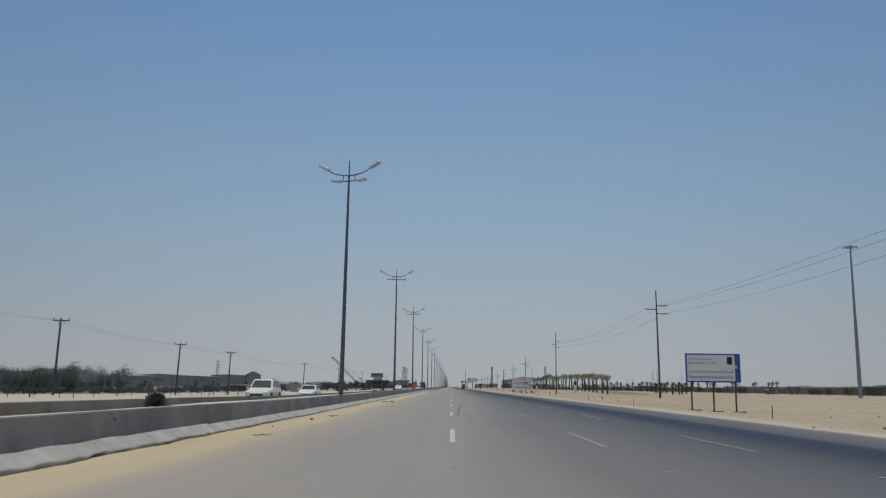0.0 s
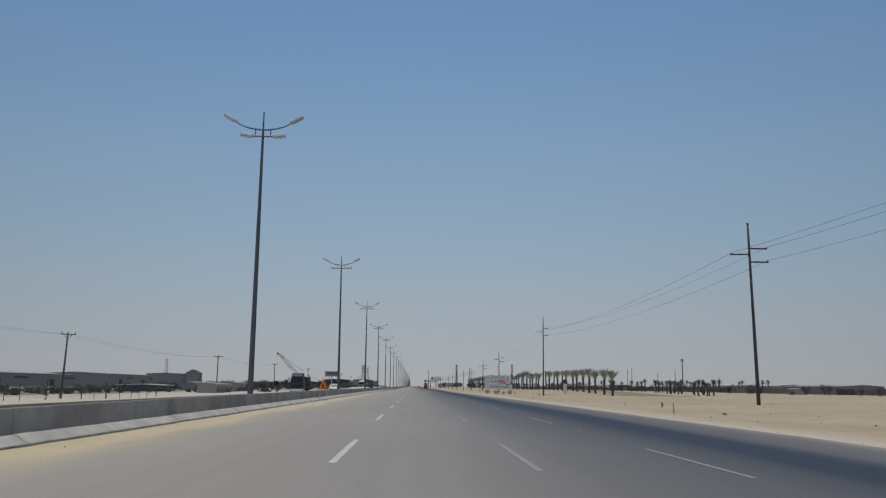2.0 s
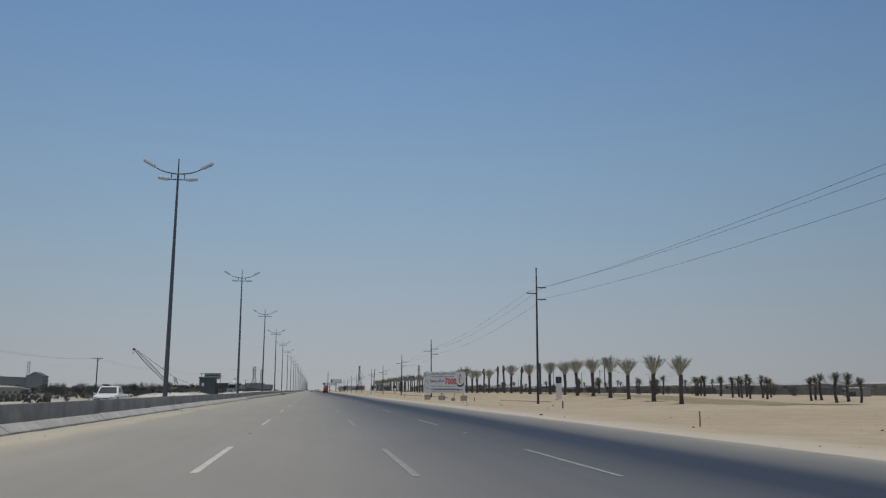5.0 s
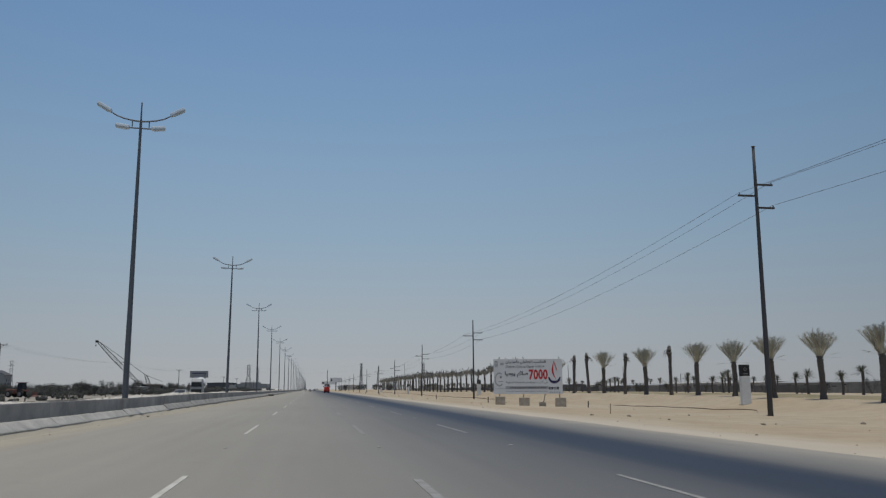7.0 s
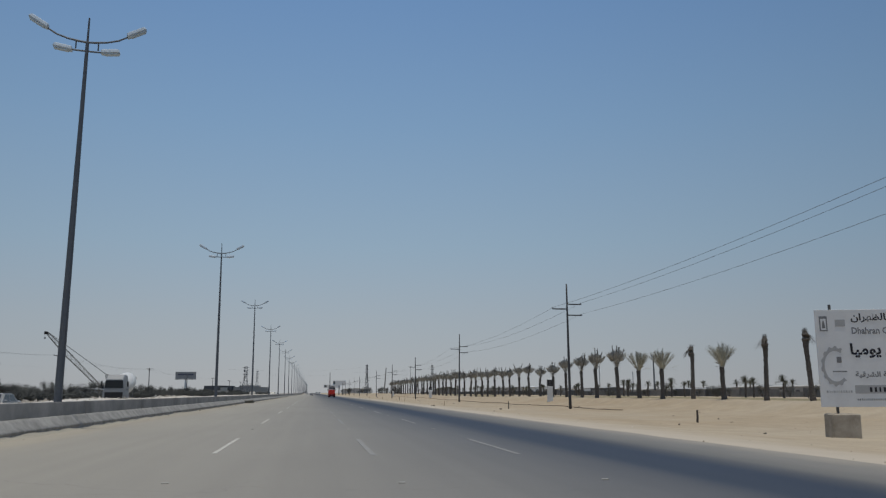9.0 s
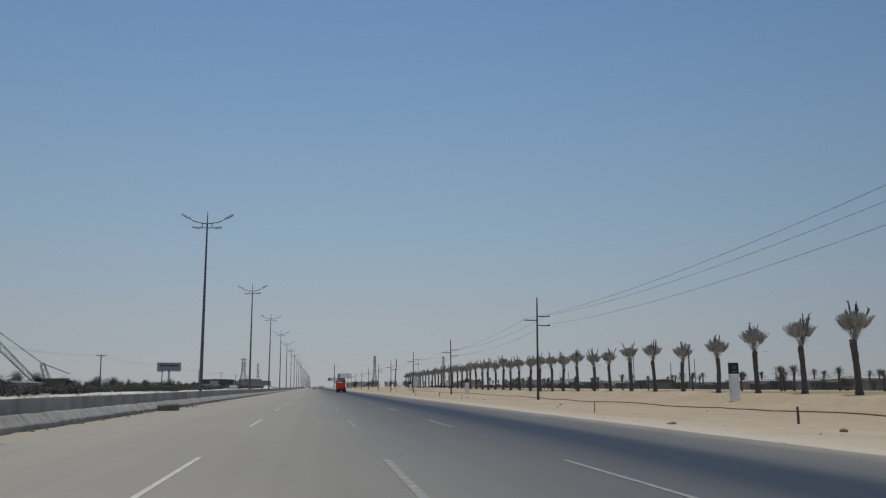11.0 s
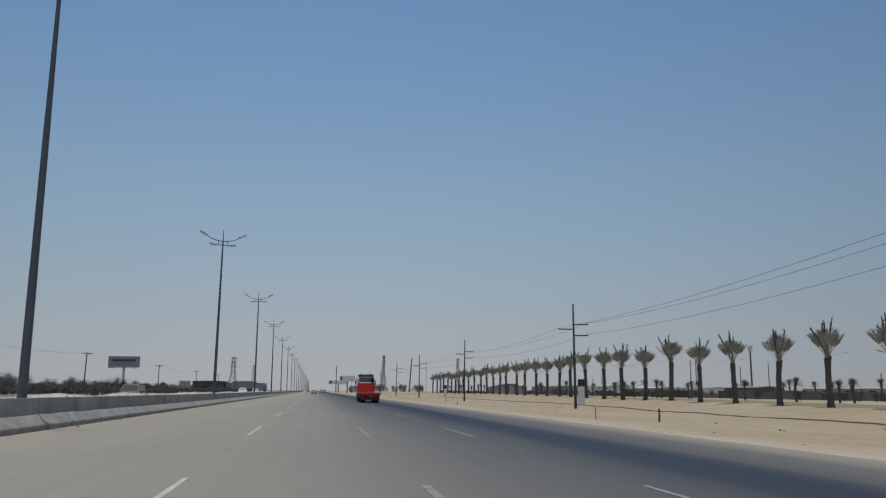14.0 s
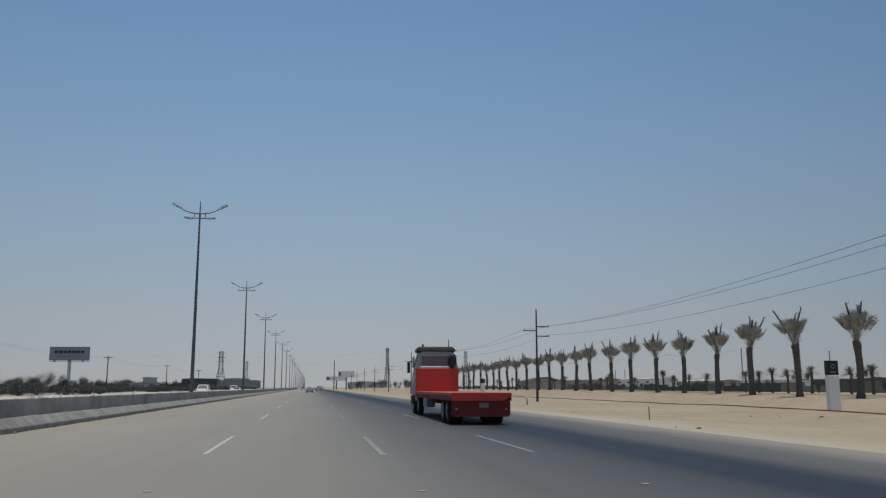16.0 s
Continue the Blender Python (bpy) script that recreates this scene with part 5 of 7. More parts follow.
def build_kerb_block():
    bm = bmesh.new()
    box(bm, (0, 0, 0.19), (1.35, 0.8, 0.40), 0.05)
    for v in bm.verts:
        v.co += Vector((noise.noise(v.co * 3), noise.noise(v.co * 3 + Vector((3, 0, 0))), 0)) * 0.04
    ob = part("kerb_block", bm, KERBSTONE)
    ob.matrix_basis = pose(-8.3, 419.7, 0.0, 2, -3, 12)
    return tagged(ob, "dislodged dark concrete kerb block at the road edge", "kerb block")


build_kerb_block()

# low cable trough that runs through the sand
bm = bmesh.new()
pts = []
y = 395.0
while y < 760:
    x = lerp(y, [(395, 38.2), (500, 38.6), (530, 40.8), (600, 43.0), (760, 44.0)]) + 0.6 * noise.noise((0, y * 0.02, 3))
    pts.append((x, y, ground_z(x, y) + 0.06 + 0.03 * noise.noise((2, y * 0.15, 1))))
    y += 3.0
PIPE = painted("brown_pipe", (0.14, 0.10, 0.065), 0.8, 0.0, 0.4)
sweep(bm, pts, 0.055, 6)
tagged(part("pipe", bm, PIPE), "thin brown pipe lying along the sand", "pipe", "irrigation pipes on the sand")
for x0, x1, y0, y1 in ((40.7, 39.0, 302.0, 334.0),):
    bm = bmesh.new()
    line = []
    for k in range(25):
        f = k / 24
        x, y = x0 + (x1 - x0) * f + 0.25 * math.sin(k * 0.9), y0 + (y1 - y0) * f
        line.append((x, y, ground_z(x, y) + 0.03))
    sweep(bm, line, 0.05, 6)
    tagged(part("pipe", bm, PIPE), "thin brown pipe lying along the sand", "pipe", "irrigation pipes on the sand")


# ---- road works warning sign at the median ----
def build_warning_sign():
    t = thing("warning_sign", pose(-7.8, 135.5, 0.0, -4, 0, -6), "orange triangular road works sign with a red border and flag", "road sign")
    bm = bmesh.new()
    prism(bm, [(-0.46, 1.1), (0.46, 1.1), (0.0, 1.96)], 0.03, "y", 0.004)
    plate = part("plate", bm, SIGNRED, t, "red triangular border")
    bm = bmesh.new()
    prism(bm, [(-0.37, 1.155), (0.37, 1.155), (0.0, 1.86)], 0.01, "y")
    bmesh.ops.translate(bm, vec=(0, -0.012, 0), verts=bm.verts)
    part("orange_face", bm, ORANGE, plate)
    bm = bmesh.new()
    prism(bm, [(-0.13, 1.2), (-0.07, 1.2), (-0.05, 1.36), (-0.02, 1.2), (0.04, 1.2), (0.0, 1.42), (0.12, 1.36), (0.12, 1.4), (-0.01, 1.52), (-0.09, 1.5), (-0.11, 1.38)], 0.006, "y")
    tube(bm, (-0.04, 0.003, 1.58), (-0.04, 0.004, 1.58), 0.05, 0.05, 8)
    prism(bm, [(0.08, 1.2), (0.28, 1.2), (0.19, 1.31)], 0.006, "y")
    bmesh.ops.translate(bm, vec=(0, -0.02, 0), verts=bm.verts)
    part("pictogram", bm, PRINTDARK, plate)
    for x in (-0.36, 0.36):
        bm = bmesh.new()
        tube(bm, (x, -0.06, 0.0), (x * 0.75, 0.05, 1.3), 0.013, 0.013, 6)
        tube(bm, (x, 0.42, 0.0), (x * 0.75, 0.06, 1.3), 0.013, 0.013, 6)
        part("leg", bm, LAMPHEAD, t)
    bm = bmesh.new()
    tube(bm, (-0.36, -0.04, 0.18), (0.36, -0.04, 0.18), 0.012, 0.012, 6)
    part("crossbar", bm, LAMPHEAD, t)
    for s in (-1, 1):
        bm = bmesh.new()
        tube(bm, (s * 0.1, 0.04, 1.75), (s * 0.1, 0.04, 2.12), 0.015, 0.015, 5)
        tube(bm, (s * 0.1, 0.04, 2.12), (s * 0.16, 0.04, 2.2), 0.02, 0.02, 5)
        part("flag_holder", bm, ARMSTEEL, t)
    bm = bmesh.new()
    sweep(bm, [(0.12, 0.03, 2.16), (0.34, 0.03, 2.38), (0.56, 0.03, 2.6)], 0.012, 5)
    part("flag_stick", bm, ARMSTEEL, t)
    bm = bmesh.new()
    prism(bm, [(0.2, 2.24), (0.42, 2.47), (0.5, 2.38), (0.44, 2.3), (0.3, 2.26)], 0.012, "y")
    bmesh.ops.translate(bm, vec=(0, 0.02, 0), verts=bm.verts)
    part("flag", bm, SIGNRED, t, "limp red flag")
    return t


build_warning_sign()


# ---- lighting cabinet in the median ----
def build_cabinet():
    x, y = -10.32, 252.8
    z = 0.75
    t = thing("lighting_cabinet", pose(x, y, z, 0, 0, 2) @ Matrix.Scale(0.86, 4, (1, 0, 0)), "dark green steel street lighting cabinet with an overhanging lid", "electrical cabinet")
    top = 2.62 - z
    bm = bmesh.new()
    box(bm, (0.07, 0, top / 2), (1.84, 2.0, top), 0.02)
    part("body", bm, GREENSTEEL, t)
    bm = bmesh.new()
    box(bm, (0.07, 0, top + 0.04), (2.04, 2.25, 0.08), 0.02)
    box(bm, (0.07, 0, top + 0.1), (1.88, 2.1, 0.06), 0.02)
    part("lid", bm, GREENSTEEL, t)
    for k, xx in enumerate((-0.41, 0.41)):
        bm = bmesh.new()
        box(bm, (xx, -1.015, top / 2 + 0.1), (0.78, 0.03, top - 0.55), 0.008)
        d = part("door", bm, GREENSTEEL, t)
        bm = bmesh.new()
        box(bm, (xx * 0.2, -1.05, top / 2 + 0.2), (0.04, 0.05, 0.2), 0.008)
        part("handle", bm, STEEL, d)
    bm = bmesh.new()
    box(bm, (-0.42, -1.034, top - 0.65), (0.26, 0.006, 0.32))
    part("label_plate", bm, WHITE, t)
    for k in range(7):
        bm = bmesh.new()
        box(bm, (1.0, -0.78 + 0.26 * k, top / 2), (0.03, 0.1, top - 0.4), 0.005)
        part("rib", bm, GREENSTEEL, t)
    bm = bmesh.new()
    box(bm, (0.98, 1.25, (top - 0.55) / 2), (0.36, 0.5, top - 0.55), 0.02)
    part("side_box", bm, GREENSTEEL, t, "lower grey meter box at the cabinet's side")
    return t


build_cabinet()


# ---- vehicles ----
def wheel(parent, x, y, r, w, name="wheel"):
    bm = bmesh.new()
    s = 1 if x > 0 else -1
    for a, b, r0, r1 in ((-0.5, -0.36, r * 0.9, r), (-0.36, 0.36, r, r), (0.36, 0.5, r, r * 0.9)):
        tube(bm, (x + w * a, y, r), (x + w * b, y, r), r0, r1, 20, caps=abs(a) == 0.5 or abs(b) == 0.5)
    wh = part(name, bm, RUBBER, parent)
    bm = bmesh.new()
    tube(bm, (x + s * w * 0.5, y, r), (x + s * w * 0.53, y, r), r * 0.62, r * 0.55, 16)
    tube(bm, (x + s * w * 0.53, y, r), (x + s * w * 0.6, y, r), r * 0.2, r * 0.16, 10)
    part("rim", bm, STEEL, wh)
    return wh


def shell(bm, sections, seg_profile):
    """A closed body lofted along y from sections (y, scale x, bottom, top) of a unit half profile."""
    rings = []
    for y, sx, zb, zt in sections:
        ring = []
        for u, v in seg_profile:
            ring.append(bm.verts.new((u * sx, y, zb + (zt - zb) * v)))
        rings.append(ring)
    n = len(seg_profile)
    for a, b in zip(rings, rings[1:]):
        for k in range(n):
            bm.faces.new((a[k], a[(k + 1) % n], b[(k + 1) % n], b[k]))
    bm.faces.new(rings[0])
    bm.faces.new(rings[-1][::-1])
    bmesh.ops.recalc_face_normals(bm, faces=bm.faces)
    return bm


BODY_PROFILE = [(-0.94, 0.0), (-1.0, 0.25), (-1.0, 0.6), (-0.95, 0.9), (-0.85, 1.0), (0.85, 1.0), (0.95, 0.9), (1.0, 0.6), (1.0, 0.25), (0.94, 0.0)]
CABIN_PROFILE = [(-1.0, 0.0), (-0.93, 0.45), (-0.83, 0.9), (-0.72, 1.0), (0.72, 1.0), (0.83, 0.9), (0.93, 0.45), (1.0, 0.0)]


def slab(bm, quad, thick):
    """A thin plate over four corners, pushed out along its normal."""
    q = [Vector(p) for p in quad]
    nrm = (q[1] - q[0]).cross(q[3] - q[0]).normalized() * thick
    vs = [bm.verts.new(p) for p in q] + [bm.verts.new(p + nrm) for p in q]
    for f in ((3, 2, 1, 0), (4, 5, 6, 7), (0, 1, 5, 4), (1, 2, 6, 5), (2, 3, 7, 6), (3, 0, 4, 7)):
        bm.faces.new([vs[k] for k in f])
    return bm


CAR_BODY = [(-0.90, 0.0), (-0.985, 0.14), (-1.0, 0.45), (-0.985, 0.72), (-0.93, 0.92), (-0.80, 1.0), (0.80, 1.0), (0.93, 0.92), (0.985, 0.72), (1.0, 0.45), (0.985, 0.14), (0.90, 0.0)]
# lower body (y, half width, underside, top), greenhouse (rear foot, rear top, front top, front foot along y), belt and roof heights, wheels
CARS = {
    "sedan": ([(-2.4, 0.70, 0.42, 0.84), (-2.33, 0.82, 0.32, 0.98), (-2.1, 0.88, 0.25, 1.04), (-1.4, 0.905, 0.22, 1.03), (0.4, 0.905, 0.21, 0.99), (1.2, 0.90, 0.22, 0.95), (1.9, 0.87, 0.24, 0.85), (2.25, 0.80, 0.28, 0.74), (2.4, 0.66, 0.36, 0.62)],
              (-1.75, -1.05, 0.3, 1.22), 0.97, 1.46, (-1.4, 1.42), 0.33),
    "van": ([(-2.35, 0.84, 0.42, 1.05), (-2.28, 0.93, 0.32, 1.18), (-1.5, 0.96, 0.28, 1.2), (0.6, 0.96, 0.27, 1.16), (1.4, 0.94, 0.28, 1.08), (2.0, 0.90, 0.32, 0.98), (2.3, 0.82, 0.36, 0.84), (2.4, 0.70, 0.42, 0.72)],
            (-2.22, -2.05, 0.55, 1.65), 1.14, 1.95, (-1.45, 1.5), 0.35),
    "suv": ([(-2.4, 0.84, 0.52, 1.05), (-2.33, 0.93, 0.42, 1.16), (-1.6, 0.96, 0.38, 1.18), (0.8, 0.96, 0.36, 1.15), (1.5, 0.95, 0.38, 1.12), (2.1, 0.92, 0.4, 1.04), (2.35, 0.86, 0.44, 0.92), (2.44, 0.74, 0.5, 0.8)],
            (-2.3, -2.1, 0.25, 1.1), 1.13, 1.86, (-1.45, 1.5), 0.39),
    "pickup": ([(-2.6, 0.88, 0.55, 1.0), (-2.5, 0.94, 0.5, 1.08), (-0.6, 0.95, 0.46, 1.1), (0.9, 0.95, 0.45, 1.1), (1.9, 0.93, 0.45, 1.08), (2.4, 0.90, 0.48, 1.0), (2.55, 0.84, 0.52, 0.9), (2.62, 0.74, 0.58, 0.8)],
               (-0.65, -0.5, 0.7, 1.5), 1.07, 1.76, (-1.6, 1.6), 0.38),
}


def build_car(m, kind, paint, label, category="car", group="cars on the highway"):
    """A passenger car whose nose points to +y."""
    t = thing({"sedan": "sedan_car", "van": "van", "suv": "suv_car", "pickup": "pickup_truck"}[kind], m, label, category, group)
    body, house, belt, top, wy, r = CARS[kind]
    W = max(q[1] for q in body)
    bm = bmesh.new()
    shell(bm, body, CAR_BODY)
    part("body", bm, paint, t, smooth=False)
    # painted greenhouse with rounded edges
    r0, r1, f1, f0 = house
    wb, wt = W * 0.93, W * 0.76
    lo, hi = belt - 0.06, top
    bm = bmesh.new()
    bot = [bm.verts.new(q) for q in ((-wb, r0, lo), (wb, r0, lo), (wb, f0, lo), (-wb, f0, lo))]
    up = [bm.verts.new(q) for q in ((-wt, r1, hi), (wt, r1, hi), (wt, f1, hi), (-wt, f1, hi))]
    bm.faces.new(bot[::-1])
    bm.faces.new(up)
    for k in range(4):
        bm.faces.new((bot[k], bot[(k + 1) % 4], up[(k + 1) % 4], up[k]))
    bmesh.ops.bevel(bm, geom=[e for e in bm.edges if not (e.verts[0] in bot and e.verts[1] in bot)], offset=0.07, segments=2, affect="EDGES")
    cab = part("cabin", bm, paint, t)

    def at(u, f, side):
        """A point of the greenhouse's side: u from rear to front, f from belt to roof."""
        y = (r0 + (f0 - r0) * u) * (1 - f) + (r1 + (f1 - r1) * u) * f
        return (side * (wb + (wt - wb) * f), y, lo + (hi - lo) * f)

    for side in (-1, 1):
        cuts = ((0.09, 0.30), (0.34, 0.62), (0.66, 0.90)) if kind in ("van", "suv") else ((0.13, 0.48), (0.53, 0.88)) if kind == "sedan" else ((0.12, 0.86),)
        for u0, u1 in cuts:
            bm = bmesh.new()
            quad = [at(u0, 0.2, side), at(u1, 0.2, side), at(u1 - 0.0, 0.84, side), at(u0 + 0.0, 0.84, side)]
            slab(bm, quad if side > 0 else quad[::-1], 0.006)
            part("side_window", bm, CARGLASS, cab)
    for name, y0, y1, flip in (("windscreen", f0, f1, False), ("rear_window", r0, r1, True)):
        quad = [(-wb * 0.86, y0 + (y1 - y0) * 0.18, lo + (hi - lo) * 0.18), (-wt * 0.86, y0 + (y1 - y0) * 0.88, lo + (hi - lo) * 0.88), (wt * 0.86, y0 + (y1 - y0) * 0.88, lo + (hi - lo) * 0.88), (wb * 0.86, y0 + (y1 - y0) * 0.18, lo + (hi - lo) * 0.18)]
        bm = bmesh.new()
        slab(bm, quad[::-1] if flip else quad, 0.008)
        part(name, bm, CARGLASS, cab)
    nose, tail = body[-2], body[1]
    for side in (-1, 1):
        for y in wy:
            bm = bmesh.new()
            tube(bm, (side * (W - 0.14), y, r + 0.02), (side * (W + 0.004), y, r + 0.02), r * 1.17, r * 1.17, 20)
            part("wheel_arch", bm, BLACK, t)
            wheel(t, side * (W - 0.09), y, r, 0.22)
        bm = bmesh.new()
        box(bm, (side * nose[1] * 0.74, nose[0] - 0.03, nose[3] - 0.1), (0.34, 0.22, 0.15), 0.04)
        part("headlight", bm, LAMPGLASS, t)
        bm = bmesh.new()
        box(bm, (side * tail[1] * 0.84, tail[0] + 0.0, tail[3] - 0.16), (0.2, 0.14, 0.26), 0.03)
        part("tail_light", bm, LENSRED, t)
        bm = bmesh.new()
        box(bm, (side * (W + 0.09), f0 - 0.28, belt + 0.06), (0.2, 0.1, 0.14), 0.03)
        part("mirror", bm, paint, t)
    for end, name, s in ((body[-1], "front_bumper", 1), (body[0], "rear_bumper", -1)):
        bm = bmesh.new()
        box(bm, (0, end[0] - s * 0.06, end[2] + 0.02), (end[1] * 2.1, 0.2, 0.2), 0.05)
        bumper = part(name, bm, BLACK if kind in ("suv", "pickup") else paint, t)
        bm = bmesh.new()
        box(bm, (0, end[0] + s * 0.045, end[2] + 0.06), (0.5, 0.012, 0.12), 0.0)
        part("plate", bm, WHITE, bumper)
    bm = bmesh.new()
    box(bm, (0, body[-1][0] - 0.01, body[-1][3] - 0.12), (body[-1][1] * 1.3, 0.06, 0.16), 0.01)
    part("grille", bm, BLACK, t)
    if kind == "pickup":
        bm = bmesh.new()
        box(bm, (0, -1.6, 1.105), (1.6, 1.8, 0.03))
        part("bed", bm, BLACK, t)
    if kind in ("suv", "van"):
        for side in (-1, 1):
            bm = bmesh.new()
            tube(bm, (side * wt * 0.88, r1 + 0.15, top + 0.03), (side * wt * 0.88, f1 - 0.15, top + 0.03), 0.02, 0.02, 6)
            part("roof_rail", bm, ARMSTEEL, cab)
    return t


def build_flatbed():
    """The red flatbed lorry in the slow lane."""
    t = thing("flatbed_truck", pose(6.9, 567.0, 0, 0, 0, -1.25), "red flatbed lorry with an empty deck and a red headboard", "truck")
    Wd = 2.3
    bm = bmesh.new()
    box(bm, (0, 6.5, 1.13), (Wd, 13.0, 0.14), 0.015)
    deck = part("deck", bm, REDDUST, t, "dusty red steel deck")
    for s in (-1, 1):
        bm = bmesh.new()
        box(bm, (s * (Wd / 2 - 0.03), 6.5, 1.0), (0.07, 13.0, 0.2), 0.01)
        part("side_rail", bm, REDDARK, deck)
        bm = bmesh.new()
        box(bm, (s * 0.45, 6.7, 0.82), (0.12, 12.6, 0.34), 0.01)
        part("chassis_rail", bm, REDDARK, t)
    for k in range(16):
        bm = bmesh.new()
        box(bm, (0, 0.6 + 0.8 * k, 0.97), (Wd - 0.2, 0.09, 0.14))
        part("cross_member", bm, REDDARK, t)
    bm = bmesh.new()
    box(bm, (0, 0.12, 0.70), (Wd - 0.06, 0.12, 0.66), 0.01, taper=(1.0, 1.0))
    skirt = part("rear_skirt", bm, REDDARK, t, "dark red rear panel")
    bm = bmesh.new()
    prism(bm, [(-Wd / 2, 1.2), (Wd / 2, 1.2), (Wd / 2, 1.1), (Wd / 2 - 0.3, 0.9), (-Wd / 2 + 0.05, 0.9), (-Wd / 2, 1.0)], 0.05, "y")
    bmesh.ops.translate(bm, vec=(0, -0.06, 0), verts=bm.verts)
    part("rear_fascia", bm, RED, t)
    for s in (-1, 1):
        for k in range(3):
            bm = bmesh.new()
            tube(bm, (s * 0.95, 0.07, 0.60 + 0.12 * k), (s * 0.95, 0.035, 0.60 + 0.12 * k), 0.04, 0.036, 10)
            part("tail_light", bm, LENSRED if k else CREAM, skirt)
    bm = bmesh.new()
    box(bm, (0.1, 0.052, 0.74), (0.36, 0.02, 0.18))
    part("plate", bm, PLATEDUST, skirt)
    bm = bmesh.new()
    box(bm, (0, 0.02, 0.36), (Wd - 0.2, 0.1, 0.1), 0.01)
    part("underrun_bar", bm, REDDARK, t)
    # headboard
    bm = bmesh.new()
    box(bm, (0, 12.98, 1.80), (Wd, 0.08, 1.2), 0.01)
    hb = part("headboard", bm, RED, t, "bright red steel headboard")
    for s in (-1, 1):
        bm = bmesh.new()
        box(bm, (s * (Wd / 2 - 0.05), 12.93, 1.80), (0.08, 0.06, 1.2))
        part("stanchion", bm, RED, hb)
    # cab
    cab_y0, cab_y1 = 13.2, 15.3
    bm = bmesh.new()
    shell(bm, [(cab_y0, 1.1, 0.75, 2.5), (cab_y0 + 0.1, 1.15, 0.7, 2.5), (cab_y1 - 0.25, 1.15, 0.65, 2.45), (cab_y1, 1.1, 0.6, 2.3)], BODY_PROFILE)
    cab = part("cab", bm, CREAM, t, "cream painted cab body")
    bm = bmesh.new()
    shell(bm, [(cab_y0 + 0.02, 1.08, 2.42, 3.3), (cab_y0 + 0.12, 1.1, 2.42, 3.32), (cab_y1 - 0.7, 1.1, 2.42, 3.32), (cab_y1 - 0.15, 1.02, 2.3, 3.0)], CABIN_PROFILE)
    part("upper_cab", bm, SILVER, cab, "grey upper cab wall")
    bm = bmesh.new()
    box(bm, (-0.05, cab_y0 - 0.01, 2.86), (1.5, 0.03, 0.52), 0.02)
    part("rear_window", bm, CABGLASS, cab, "pale grey rear window")
    bm = bmesh.new()
    box(bm, (0, cab_y0 - 0.02, 2.46), (1.75, 0.05, 0.1), 0.02)
    part("trim_bar", bm, WHITE, cab)
    bm = bmesh.new()
    box(bm, (0, cab_y0 + 0.75, 3.42), (2.12, 1.55, 0.32), 0.1, taper=(0.94, 0.85))
    part("roof_deflector", bm, BLACK, cab, "black roof deflector")
    for s in (-1, 1):
        bm = bmesh.new()
        box(bm, (s * 1.32, cab_y1 - 0.2, 2.5), (0.16, 0.2, 0.62), 0.04)
        tube(bm, (s * 1.1, cab_y1 - 0.3, 2.85), (s * 1.32, cab_y1 - 0.2, 2.8), 0.025, 0.025, 6)
        part("mirror", bm, BLACK, cab)
        bm = bmesh.new()
        box(bm, (s * 1.13, cab_y0 + 1.2, 2.78), (0.03, 0.95, 0.6), 0.02)
        part("side_window", bm, GLASS, cab)
        bm = bmesh.new()
        box(bm, (s * 1.05, cab_y0 + 1.1, 0.75), (0.35, 1.2, 0.5), 0.05)
        part("mudguard", bm, BLACK, t)
    bm = bmesh.new()
    tube(bm, (0.84, cab_y0 - 0.14, 2.3), (0.84, cab_y0 - 0.14, 2.6), 0.1, 0.1, 10)
    tube(bm, (0.84, cab_y0 - 0.14, 2.6), (0.84, cab_y0 - 0.14, 2.98), 0.23, 0.23, 14)
    tube(bm, (0.84, cab_y0 - 0.14, 2.98), (0.96, cab_y0 - 0.1, 3.12), 0.16, 0.12, 10)
    part("air_intake", bm, BLACK, cab, "black air intake stack")
    bm = bmesh.new()
    tube(bm, (-0.7, cab_y0 + 0.4, 3.55), (-0.7, cab_y0 + 0.4, 3.72), 0.06, 0.05, 8)
    part("beacon", bm, BLACK, cab)
    for s in (-1, 1):
        for y in (1.6, 2.95):
            for k in (0.0, 0.3):
                wheel(t, s * (Wd / 2 - 0.2 - k), y, 0.5, 0.27)
        wheel(t, s * (Wd / 2 - 0.2), 12.3, 0.48, 0.27)
        wheel(t, s * (Wd / 2 - 0.17), 14.35, 0.5, 0.3)
        bm = bmesh.new()
        box(bm, (s * 0.95, 8.6, 0.72), (0.42, 1.4, 0.46), 0.06)
        part("side_tank" if s < 0 else "tool_box", bm, BLACK if s > 0 else STEEL, t)
        bm = bmesh.new()
        box(bm, (s * 0.92, 0.95, 0.55), (0.5, 0.03, 0.55))
        part("mud_flap", bm, BLACK, t)
    return t


